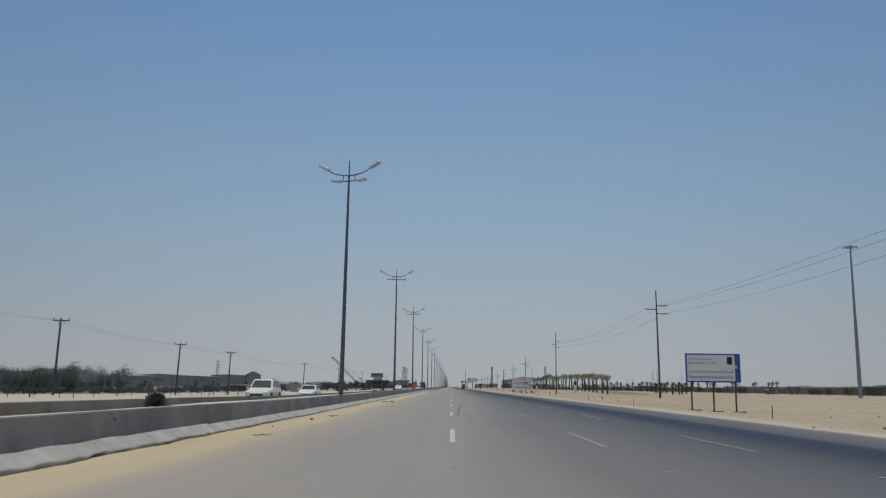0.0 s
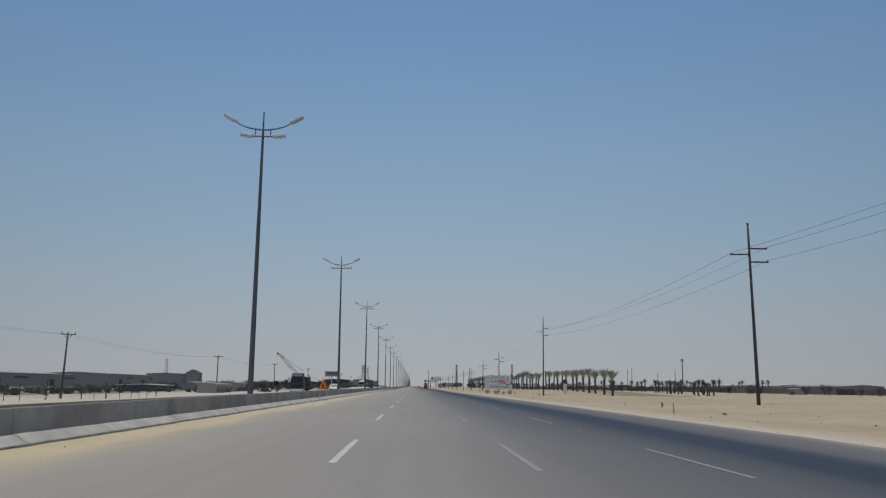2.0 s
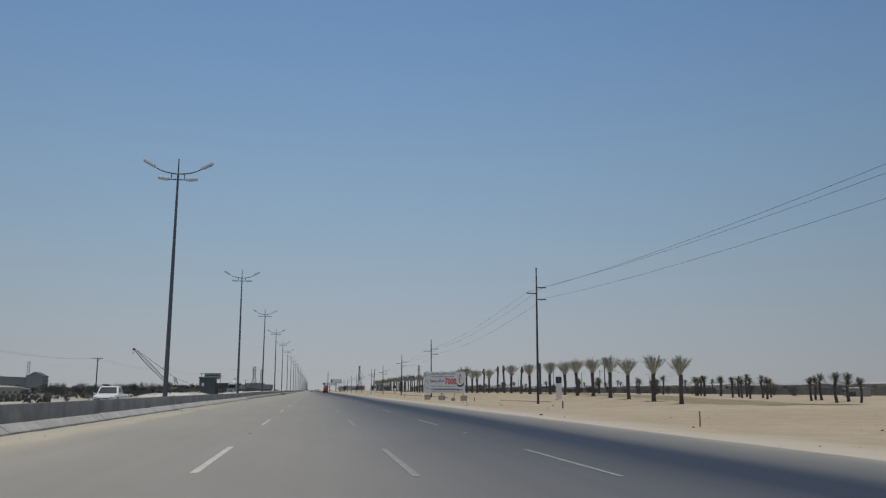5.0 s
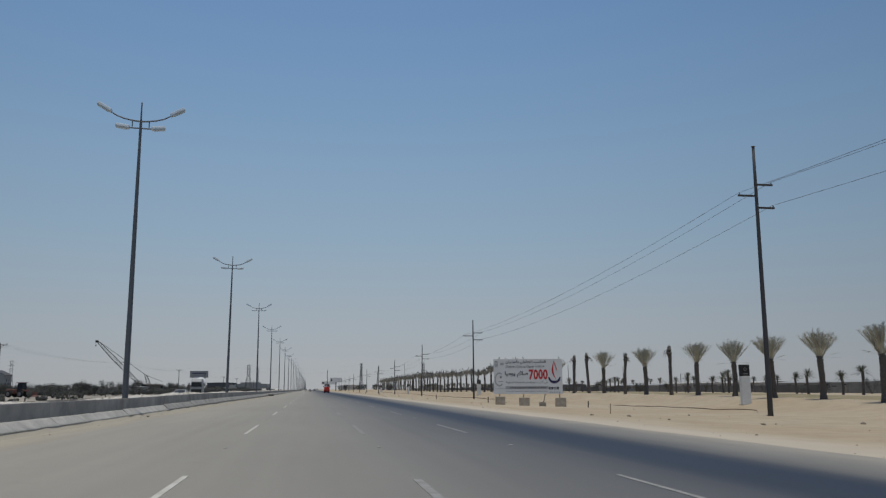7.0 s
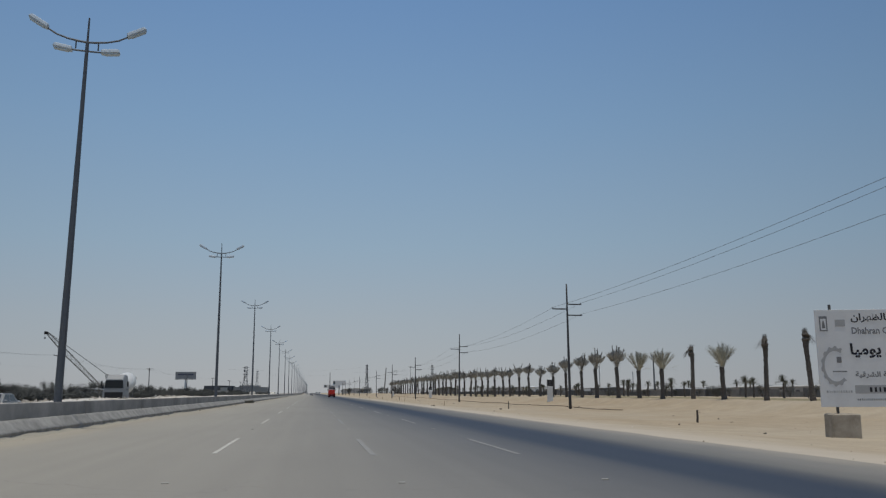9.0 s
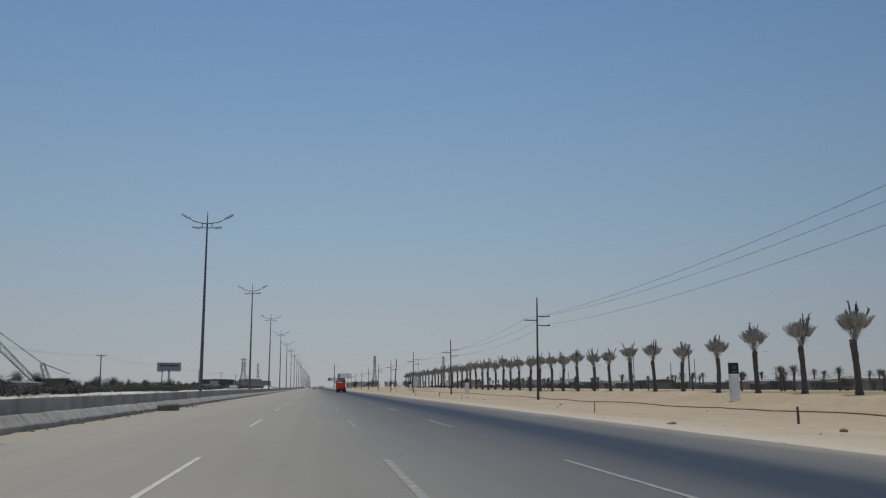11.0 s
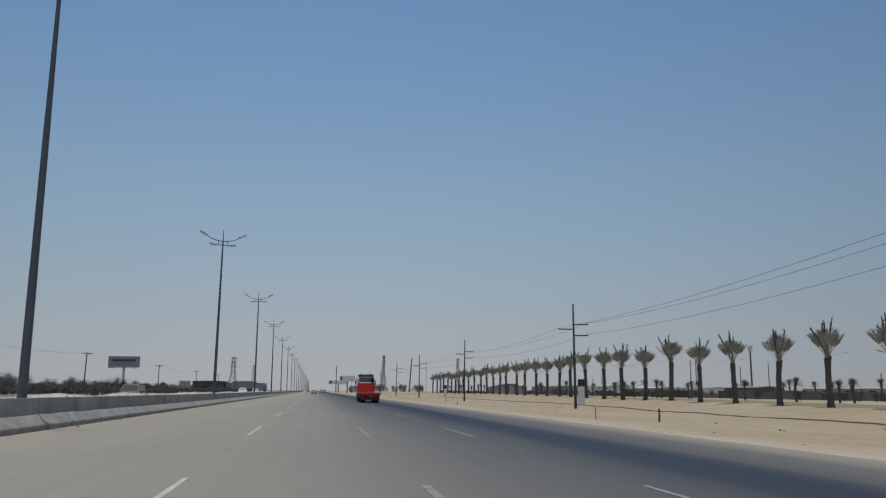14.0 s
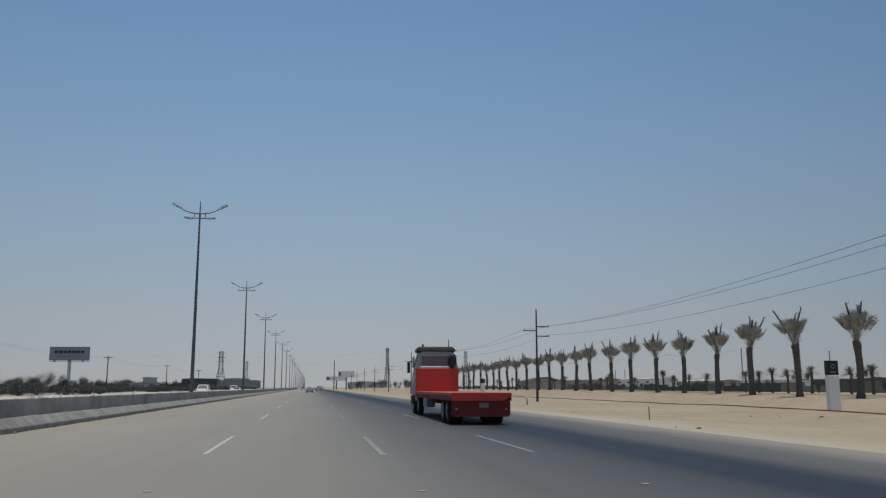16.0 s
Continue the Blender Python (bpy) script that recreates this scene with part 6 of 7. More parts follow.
def build_cab_truck(m, paint, label, load):
    """An oncoming lorry with a tall cab; its nose points to +y."""
    t = thing("truck", m, label, "truck", "lorries on the opposite carriageway")
    bm = bmesh.new()
    shell(bm, [(2.4, 1.15, 0.6, 2.0), (2.5, 1.2, 0.5, 2.0), (4.4, 1.2, 0.45, 2.0), (4.55, 1.15, 0.5, 1.9)], BODY_PROFILE)
    cab = part("cab", bm, paint, t)
    bm = bmesh.new()
    shell(bm, [(2.45, 1.16, 1.95, 3.3), (2.7, 1.18, 1.95, 3.5), (3.8, 1.17, 1.95, 3.45), (4.5, 1.1, 1.92, 2.95)], CABIN_PROFILE)
    part("cab_top", bm, paint, cab)
    bm = bmesh.new()
    box(bm, (0, 4.53, 2.43), (1.96, 0.06, 0.86), 0.02, taper=(0.92, 1.0))
    part("windscreen", bm, GLASS, cab)
    bm = bmesh.new()
    box(bm, (0, 4.57, 1.2), (1.9, 0.06, 0.75), 0.02)
    part("grille", bm, BLACK, cab)
    bm = bmesh.new()
    box(bm, (0, 4.6, 0.6), (2.3, 0.2, 0.35), 0.04)
    part("front_bumper", bm, WHITE if paint is not WHITE else BLACK, cab)
    for s in (-1, 1):
        bm = bmesh.new()
        box(bm, (s * 0.85, 4.7, 0.72), (0.36, 0.06, 0.2), 0.02)
        part("headlight", bm, LAMPGLASS, cab)
        bm = bmesh.new()
        box(bm, (s * 1.38, 4.2, 2.45), (0.14, 0.16, 0.6), 0.03)
        part("mirror", bm, BLACK, cab)
        for y in (3.6, -1.2, -2.5):
            wheel(t, s * 1.02, y, 0.5, 0.3)
    bm = bmesh.new()
    box(bm, (0, 0.2, 0.95), (1.0, 8.0, 0.3), 0.02)
    part("chassis", bm, BLACK, t)
    if load == "mixer":
        bm = bmesh.new()
        sweep(bm, [(0, 2.0, 1.9), (0, 1.4, 2.1), (0, -0.2, 2.5), (0, -1.8, 2.85), (0, -3.0, 3.1), (0, -3.6, 3.2)], [0.5, 0.95, 1.2, 1.05, 0.6, 0.45], 18)
        part("drum", bm, WHITE, t, "white mixing drum", smooth=True)
        bm = bmesh.new()
        box(bm, (0, -3.6, 2.9), (1.0, 0.5, 0.9), 0.05, taper=(1.3, 1.3))
        part("hopper", bm, STEEL, t)
        for s in (-1, 1):
            bm = bmesh.new()
            tube(bm, (s * 0.4, -3.3, 1.1), (s * 0.4, -3.4, 2.7), 0.06, 0.06, 6)
            part("strut", bm, STEEL, t)
    else:
        bm = bmesh.new()
        box(bm, (0, -0.9, 2.0), (2.4, 6.2, 1.8), 0.03, taper=(1.04, 1.0))
        part("tipper_body", bm, paint, t)
        for s in (-1, 1):
            for k in range(7):
                bm = bmesh.new()
                box(bm, (s * 1.24, -3.6 + 0.9 * k, 2.0), (0.08, 0.1, 1.7))
                part("rib", bm, paint, t)
    return t


build_flatbed()
build_car(pose(0.35, 764, 0), "sedan", SILVER, "silver saloon car driving ahead in the middle lane")
build_car(pose(4.0, 905, 0), "suv", WHITE, "white car far ahead on the highway")
build_car(pose(-3.2, 985, 0), "pickup", WHITE, "white pickup far ahead on the highway", "pickup")
build_car(pose(7.4, 1060, 0), "van", WHITE, "white van far ahead on the highway", "van")
OPP = "vehicles on the opposite carriageway"
build_car(pose(-16.3, 64.5, 0, 0, 0, 180), "suv", WHITE, "white off-road car on the opposite carriageway", "car", OPP)
build_car(pose(-16.6, 87.2, 0, 0, 0, 180), "sedan", WHITE, "white saloon car on the opposite carriageway", "car", OPP)
build_cab_truck(pose(-20, 211, 0, 0, 0, 180), BLUETRUCK, "dark blue tipper lorry on the opposite carriageway", "tipper")
build_car(pose(-16.8, 240, 0, 0, 0, 180), "pickup", WHITE, "white pickup on the opposite carriageway", "pickup", OPP)
build_car(pose(-16.8, 347, 0, 0, 0, 180), "sedan", SILVER, "silver saloon car on the opposite carriageway", "car", OPP)
build_cab_truck(pose(-20.9, 398, 0, 0, 0, 180), SILVER, "concrete mixer lorry with a grey cab and a white drum", "mixer")
build_car(pose(-16.9, 551.5, 0, 0, 0, 180), "suv", DARKCAR, "dark grey off-road car on the opposite carriageway", "car", OPP)
build_car(pose(-17, 678, 0, 0, 0, 180), "suv", WHITE, "white car on the opposite carriageway", "car", OPP)
build_car(pose(-17, 742, 0, 0, 0, 180), "sedan", WHITE, "white saloon car on the opposite carriageway", "car", OPP)
build_car(pose(-20.6, 775, 0, 0, 0, 180), "van", WHITE, "white passenger van on the opposite carriageway", "van", OPP)


# ---- west side: pole line, fence, scrub ----
WEST_POLES = [61.0, 107.9, 158.2, 194.0, 292.0, 388.5, 488.5, 589.0, 678.4, 772.0, 864.2, 960.0, 1055.0]


def build_west_pole(m, i):
    t = thing("utility_pole", m, "grey wooden utility pole with a single crossarm", "utility pole", "utility poles west of the highway")
    bm = bmesh.new()
    sweep(bm, [(0, 0, -0.5), (0, 0, 3), (0, 0, 6), (0, 0, 9.3)], [0.17, 0.155, 0.14, 0.12], 8)
    part("pole", bm, POLESTEEL, t, smooth=True)
    bm = bmesh.new()
    box(bm, (0, 0.14, 9.05), (2.3, 0.12, 0.14), 0.015)
    arm = part("crossarm", bm, POLEWOOD, t)
    for x in (-1.05, 0.0, 1.05):
        bm = bmesh.new()
        tube(bm, (x, 0.14, 9.1), (x, 0.14, 9.42), 0.055, 0.04, 7)
        part("insulator", bm, ARMSTEEL, arm)
    for s in (-1, 1):
        bm = bmesh.new()
        tube(bm, (s * 0.6, 0.14, 9.0), (0, 0.1, 8.3), 0.03, 0.03, 5)
        part("brace", bm, ARMSTEEL, t)
    return t


west_first = None
ends = []
for i, y in enumerate(WEST_POLES):
    x = -54 + 0.4 * math.sin(i * 2.1) + (0.2 if i == 0 else 0.0)
    tall = 1.04 if y < 300 else 1.0
    m = pose(x, y, ground_z(x, y), rng.uniform(-1, 1), (1.0 if y < 300 else 0.0) + rng.uniform(-1.0, 1.5), rng.uniform(-8, 8)) @ Matrix.Scale(tall, 4, (0, 0, 1))
    west_first = build_west_pole(m, i) if west_first is None else (copy_thing(west_first, m), west_first)[1]
    ends.append([(x + k, y + 0.14, ground_z(x, y) + 9.44 * tall) for k in (-1.05, 0.0, 1.05)])
west_line = tagged(new("power_line_west"), "thin overhead cables on the western pole line", "power cable", kind="structure")
for a, b in zip(ends, ends[1:]):
    build_wires(a, b, 0.011 * (b[0][1] - a[0][1]), west_line, 0.007)


def build_fence_post(x, y, h, lean, thick):
    bm = bmesh.new()
    sweep(bm, [(0, 0, -0.3), (0, 0, h * 0.6), (0.02, 0, h)], thick, 6)
    ob = part("fence_post", bm, POLEWOOD)
    ob.matrix_basis = pose(x, y, ground_z(x, y), 0, lean, 0)
    return tagged(ob, "dark leaning fence post in the sand", "fence post", "fence posts on the desert edge")


rng = random.Random(41)
for k in range(34):
    y = 40 + 5.3 * k + rng.uniform(-1.2, 1.2)
    build_fence_post(-41.5 - 0.02 * y + rng.uniform(-0.5, 0.5), y, rng.uniform(1.0, 2.1) if k % 4 else 2.5, rng.uniform(-5, 5), rng.choice((0.05, 0.06, 0.1)))
    if k % 4 == 0:
        build_fence_post(-41.9 - 0.02 * y, y + 0.9, 1.7, 32, 0.045)
for k in range(8):
    y = 220 + 39 * k + rng.uniform(-4, 4)
    build_fence_post(-33 + rng.uniform(-2, 2), y, rng.uniform(0.6, 1.0), rng.uniform(-6, 6), 0.08)
bm = bmesh.new()
for z in (0.5, 0.95):
    sweep(bm, [(-41.5 - 0.02 * (42 + 6 * k), 42 + 6 * k, ground_z(-42, 42 + 6 * k) + z + 0.08 * math.sin(k * 1.7)) for k in range(26)], 0.012, 4)
tagged(part("fence_wire", bm, WIRE), "slack wire strung between the fence posts", "wire")


def held(rg):
    """A bell-shaped random number without far outliers."""
    return max(-1.5, min(1.5, rg.gauss(0, 0.9)))


def scrub_tree_parts(seed, h, w, bare):
    rg = random.Random(seed)
    wood, leaf = bmesh.new(), bmesh.new()
    hubs = []
    for k in range(rg.choice((3, 4, 5))):
        a = rg.uniform(0, 2 * math.pi)
        base = Vector((rg.uniform(-0.3, 0.3), rg.uniform(-0.3, 0.3), -0.2))
        mid = base + Vector((math.cos(a) * w * 0.18, math.sin(a) * w * 0.18, h * 0.4))
        tip = mid + Vector((math.cos(a + 0.4) * w * 0.2, math.sin(a + 0.4) * w * 0.2, h * rg.uniform(0.25, 0.5)))
        sweep(wood, [base, mid, tip], [0.12, 0.08, 0.03], 5)
        for j in range(3):
            e = mid.lerp(tip, rg.random()) + Vector((rg.uniform(-1, 1) * w * 0.22, rg.uniform(-1, 1) * w * 0.22, rg.uniform(0.1, 0.3) * h))
            sweep(wood, [mid.lerp(tip, 0.3 * j), e], [0.05, 0.015], 4)
            hubs.append(e)
        hubs += [mid, tip]
    for q in hubs:
        for k in range(70 if bare else 140):
            d = Vector((held(rg), held(rg), 1.25 * held(rg))) * (0.15 * w)
            c = q + d
            c.z = max(0.1, c.z)
            u = Vector((rg.gauss(0, 1), rg.gauss(0, 1), rg.gauss(0, 1))).normalized()
            v = u.orthogonal().normalized()
            s = rg.uniform(0.06, 0.17)
            leaf.faces.new([leaf.verts.new(c + p0) for p0 in (u * s, v * s * 0.9, -u * s)])
    return wood, leaf


def build_scrub_tree(m, seed, h, w, bare=False, grove=False):
    t = thing("scrub_tree", m, "tall tree in a dense grove, its leaves paled for haze" if grove else "greyed dark green desert scrub tree with many stems", "tree", "tamarisks by the sheds" if grove else "scrub trees west of the road")
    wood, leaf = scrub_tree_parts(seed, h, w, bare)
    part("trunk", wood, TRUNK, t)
    part("crown", leaf, HAZELEAF if grove else SCRUB, t)
    return t


rng = random.Random(77)
tree_masters, grove_masters = [], []
TREES = []
y = 40.0
while y < 1150:
    for row in range(4):
        x = -68 - 11 * row + rng.uniform(-5, 5)
        open_view = 185 < y < 345 or 350 < y < 400 and row == 0
        if open_view and rng.random() < 0.85 or y < 185 and (row < 3 or rng.random() < 0.7):
            continue
        TREES.append((x, y + rng.uniform(-4, 4), rng.uniform(0.65, 1.1) * (0.3 if y < 185 else 0.6 if y < 470 else 0.82)))
    y += rng.uniform(4.5, 8)
for x, y, s in ((-58, 402, 0.5), (-60, 396, 0.45), (-63, 408, 0.62), (-66, 399, 0.68), (-61, 403, 0.6), (-48, 430, 0.4), (-52, 436, 0.45), (-62, 455, 0.5), (-58, 372, 0.35)):
    TREES.append((x, y, s))
low = []
for k in range(26):
    low.append((-82 - 50 * rng.random(), 70 + 160 * rng.random(), rng.uniform(0.2, 0.42)))
for k in range(1500):
    y = 300 + 850 * rng.random() ** 1.2
    x = -36 - 32 * rng.random()
    if y < 420 and rng.random() < 0.75 or 396 < y < 418 or abs(y - 581) < 9 or abs(y - 832) < 8:
        continue
    low.append((x, y, rng.uniform(0.16, 0.34) * (1.0 if y < 480 else 1.3)))
for k in range(260):
    low.append((-70 - 50 * rng.random(), 185 + 215 * rng.random(), rng.uniform(0.2, 0.4)))
for k in range(26):
    TREES.append((40 + rng.uniform(0, 60), 1180 + rng.uniform(0, 260), rng.uniform(0.9, 1.5)))
for k in range(90):
    TREES.append((128 + rng.uniform(-12, 18), 150 + 11 * k + rng.uniform(-6, 6), rng.uniform(0.45, 0.75)))
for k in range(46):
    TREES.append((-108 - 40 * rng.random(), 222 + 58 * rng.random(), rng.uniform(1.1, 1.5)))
TREES.sort(key=lambda q: (q[2] < 1.1, abs(q[0] + 60) > 14 and q[0] < 0, q[0] > 0, q[1]))
for i, (x, y, s) in enumerate(TREES[:270]):
    m = pose(x, y, ground_z(x, y), 0, 0, rng.uniform(0, 360)) @ Matrix.Scale(s, 4)
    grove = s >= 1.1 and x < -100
    masters_here = grove_masters if grove else tree_masters
    n = len(masters_here)
    if n < (3 if grove else 5):
        masters_here.append(build_scrub_tree(m, 100 + i, (4.6, 5.2, 3.9, 4.9, 5.6)[n], (4.5, 4.0, 4.8, 5.2, 4.2)[n], n == 1 and not grove, grove))
    else:
        copy_thing(masters_here[rng.randrange(n)], m).matrix_basis = m


def build_far_scrub(spots):
    """The rest of the scrub belt: low ragged clumps of leaves and stems, too many to count."""
    rg = random.Random(55)
    verts, faces = [], []
    for x, y, s in spots:
        z0 = ground_z(x, y)
        w, h = s * rg.uniform(3.6, 5.2), s * rg.uniform(3.6, 5.4)
        hubs = [(x + rg.gauss(0, 0.3) * w, y + rg.gauss(0, 0.3) * w, z0 + h * rg.uniform(0.15, 0.85)) for k in range(9)]
        for cx, cy, cz in hubs:
            for k in range(64 if s > 0.45 else 24):
                c = Vector((cx + 0.13 * held(rg) * w, cy + 0.13 * held(rg) * w, max(z0 + 0.1, cz + 0.12 * held(rg) * h)))
                u = Vector((rg.gauss(0, 1), rg.gauss(0, 1), rg.gauss(0, 1))).normalized()
                v = u.orthogonal().normalized()
                r = rg.uniform(0.08, 0.21)
                n = len(verts)
                verts += [c + u * r, c + v * r * 0.9, c - u * r]
                faces.append((n, n + 1, n + 2))
    me = bpy.data.meshes.new("scrub_belt")
    me.from_pydata(verts, [], faces)
    me.materials.append(SCRUB)
    return tagged(new("scrub_belt", me), "dense belt of greyed dark green desert scrub", "scrub", kind="stuff")


build_far_scrub(TREES[270:] + low)


# tumbleweed bush in the median
def build_bush(x, y, r, seed):
    rg = random.Random(seed)
    t = thing("bush", pose(x, y, ground_z(x, y)), "dry dark bush growing behind the concrete wall", "bush")
    bm = bmesh.new()
    for k in range(900):
        a, e = rg.uniform(0, 2 * math.pi), rg.uniform(0.05, 1.5)
        d = Vector((math.cos(a) * math.cos(e), math.sin(a) * math.cos(e), math.sin(e) * 0.9))
        p0 = d * r * rg.uniform(0.1, 0.75)
        p1 = d * r * rg.uniform(0.8, 1.1) + Vector((rg.gauss(0, 0.06), rg.gauss(0, 0.06), rg.gauss(0, 0.06)))
        side = d.orthogonal().normalized() * 0.02
        bm.faces.new([bm.verts.new(q) for q in (p0 - side, p0 + side, p1 + side * 0.4, p1 - side * 0.4)])
    part("twig_mass", bm, SCRUB, t)
    return t


build_bush(-11.0, 26.0, 0.4, 3)


# ---- sheds and buildings ----
def build_shed(x, y, w, d, h, ridge, wall_mat, roof_mat, label, doors=3, turn=0.0, name="warehouse"):
    """A long shed; w along x, d along y, gables to +-y."""
    t = thing(name, pose(x, y, ground_z(x, y) - 0.2, 0, 0, turn), label, "building", "sheds and buildings beside the highway")
    bm = bmesh.new()
    prism(bm, [(-w / 2, 0), (w / 2, 0), (w / 2, h), (0, h + ridge), (-w / 2, h)] if ridge else [(-w / 2, 0), (w / 2, 0), (w / 2, h), (-w / 2, h)], d, "y")
    bmesh.ops.translate(bm, vec=(0, -d / 2, 0), verts=bm.verts)
    part("wall", bm, wall_mat, t)
    bm = bmesh.new()
    for s in (-1, 1):
        a, b = Vector((s * (w / 2 + 0.4), 0, h - 0.05)), Vector((0, 0, h + ridge + 0.12))
        vs = [bm.verts.new((q.x, yy, q.z + dz)) for dz in (0.0, 0.22) for q, yy in ((a, -d / 2 - 0.4), (a, d / 2 + 0.4), (b, d / 2 + 0.4), (b, -d / 2 - 0.4))]
        for f in ((0, 1, 2, 3), (4, 5, 6, 7), (0, 1, 5, 4), (1, 2, 6, 5), (2, 3, 7, 6), (3, 0, 4, 7)):
            bm.faces.new([vs[k] for k in f])
    bmesh.ops.recalc_face_normals(bm, faces=bm.faces)
    part("roof", bm, roof_mat, t)
    side = 1 if x < 0 else -1
    for k in range(doors):
        yy = -d / 2 + d * (k + 0.5) / doors
        bm = bmesh.new()
        box(bm, (side * (w / 2 + 0.06), yy, h * 0.3), (0.14, min(4.5, d / doors * 0.5), h * 0.6), 0.02)
        part("door", bm, SHEDDARK if wall_mat is not SHEDDARK else SHED, t)
        bm = bmesh.new()
        box(bm, (side * (w / 2 + 0.05), yy + d / doors * 0.4, h * 0.72), (0.12, d / doors * 0.25, h * 0.14))
        part("window", bm, GLASS, t)
    return t


LONGSHED = "long grey metal warehouse behind the scrub"
build_shed(-205, 440, 40, 165, 6.3, 0.9, SHED, ROOF, LONGSHED, 3)
build_shed(-205, 615, 40, 85, 7.7, 0.9, SHED, ROOF, LONGSHED, 2)
build_shed(-184, 763, 10.5, 12, 11.0, 2.7, SHED, SHEDDARK, "dark gabled metal shed behind the scrub", 3)
build_shed(-207, 768, 32, 12, 10.3, 0.6, SHED, SHEDDARK, "long low-roofed dark shed beside the gabled one", 5)
build_shed(-150, 290, 22, 60, 4.2, 0.6, SHED, ROOF, "low grey shed behind the desert edge", 4)
build_shed(-86, 334, 15, 8, 2.1, 0.15, SHEDDARK, WHITE, "white-roofed open carport behind the desert edge", 3, name="carport")
build_shed(-66, 346, 5, 22, 2.3, 0.15, SHED, ROOF, "low grey site cabin on the sand", 4, name="site_cabin")
build_shed(-78, 368, 6, 30, 2.5, 0.15, SHED, ROOF, "low grey site cabin on the sand", 5, name="site_cabin")
for k, (x, y, d) in enumerate(((-54.5, 291, 12), (-57, 308, 14), (-56, 325, 12), (-60, 341, 12))):
    build_shed(x, y, 5, d, (2.5, 2.2, 2.7, 2.4)[k], 0.15, (SHED, OFFWHITE, SHED, SHEDDARK)[k], SHED, "low dusty site cabin on the sand", 4, name="site_cabin")
build_shed(-66, 566, 6, 17, 2.6, 0.15, SHED, ROOF, "low pale site cabin on the sand", 4, name="site_cabin")
build_shed(-72, 600, 6, 22, 2.8, 0.15, SHED, ROOF, "low pale site cabin on the sand", 4, name="site_cabin")
build_shed(-55.5, 832, 8.5, 6, 2.8, 0.0, OFFWHITE, OFFWHITE, "small white gatehouse beside the opposite carriageway", 1, name="gatehouse")
build_shed(-53.8, 832, 3.8, 4, 4.6, 0.0, OFFWHITE, OFFWHITE, "white stair tower of the gatehouse", 1, name="gatehouse")
build_shed(-163, 1835, 47, 70, 14.6, 0.4, SHEDDARK, SHED, "large dark industrial hall beside the highway", 5, name="factory_hall")
build_shed(-107, 1845, 58, 90, 12.0, 0.5, SHED, ROOF, "large pale industrial hall beside the highway", 6, name="factory_hall")
build_shed(-112, 1860, 36, 40, 15.0, 0.5, SHED, ROOF, "large pale industrial hall beside the highway", 3, name="factory_hall")
build_shed(92, 858, 16, 14, 3.4, 1.6, SHED, SHEDDARK, "dark hipped house behind the palms", 2, name="house")
build_shed(58, 1420, 34, 40, 6.0, 0.8, OFFWHITE, WHITE, "pale industrial hall beside the highway", 3, name="factory_hall")
rng = random.Random(9)
y = 150.0
while y < 1500:
    d = rng.uniform(60, 120)
    h = rng.uniform(3.9, 5.4)
    build_shed(335 + rng.uniform(-10, 30), y + d / 2, 30, d - 4, h, 0.9, rng.choice((SHED, CLADDING)), rng.choice((ROOF, OFFWHITE, OFFWHITE)), "long low industrial shed on the eastern horizon", 5)
    y += d + rng.choice((0, 0, 6, 18))
# eastern boundary wall, panel by panel
east_wall = tagged(new("wall_east"), "dark boundary wall of panels beyond the palms", "wall", kind="structure")
bm = bmesh.new()
box(bm, (0, 0, 1.3), (0.25, 11.9, 3.6), 0.02)
box(bm, (-0.16, 5.9, 1.35), (0.35, 0.4, 3.8), 0.02)
panel_mesh = bpy.data.meshes.new("wall_panel")
bm.to_mesh(panel_mesh)
bm.free()
panel_mesh.materials.append(PANEL)
for k in range(112):
    y = 130 + 12 * k
    ob = new("wall_panel", panel_mesh)
    ob.parent, ob.location = east_wall, (150 + 6 * math.sin(y * 0.006), y, -0.4)
    ob.scale = (1, 1, rng.choice((0.62, 0.75, 0.8, 0.85, 0.95)) + rng.uniform(-0.05, 0.05))
for x, y, w, h in ((134, 352, 6, 2.0),):
    build_shed(x, y, 3, w, h, 0.1, WHITE if h > 2.2 else SHED, ROOF, "small site cabin on the eastern sand", 1, name="site_cabin")

for x, y, w, d, h, wall, roof in ((182, 965, 12, 52, 5.9, WHITE, WHITE), (183, 668, 14, 66, 3.1, SHED, ROOF), (182, 792, 12, 26, 4.3, SHEDDARK, ROOF), (182, 838, 12, 34, 4.0, WHITE, ROOF), (184, 1075, 14, 110, 6.2, SHED, ROOF), (182, 895, 12, 40, 4.4, SHED, WHITE)):
    build_shed(x, y, w, d, h, 0.4, wall, roof, "long low pale shed beyond the boundary wall", 4, name="workshop")


build_shed(202, 390, 12, 12, 3.6, 0.9, SHEDDARK, SHEDDARK, "dark low house on the eastern horizon", 2, name="house")


# ---- crawler crane ----
def lattice(bm, a, b, wa, wb, bays, r=0.07):
    """Four chords with zigzag lacing from a to b."""
    a, b = Vector(a), Vector(b)
    q = (b - a).to_track_quat("Z", "Y").to_matrix()
    rows = []
    for k in range(bays + 1):
        f = k / bays
        w = (wa + (wb - wa) * f) / 2
        c = a.lerp(b, f)
        rows.append([c + q @ Vector((sx * w, sy * w, 0)) for sx, sy in ((-1, -1), (1, -1), (1, 1), (-1, 1))])
    for k in range(4):
        tube(bm, rows[0][k], rows[-1][k], r, r, 5)
    for p, n in zip(rows, rows[1:]):
        for k in range(4):
            tube(bm, p[k], n[(k + 1) % 4], r * 0.6, r * 0.6, 4)
            tube(bm, n[k], n[(k + 1) % 4], r * 0.5, r * 0.5, 4)
    return bm


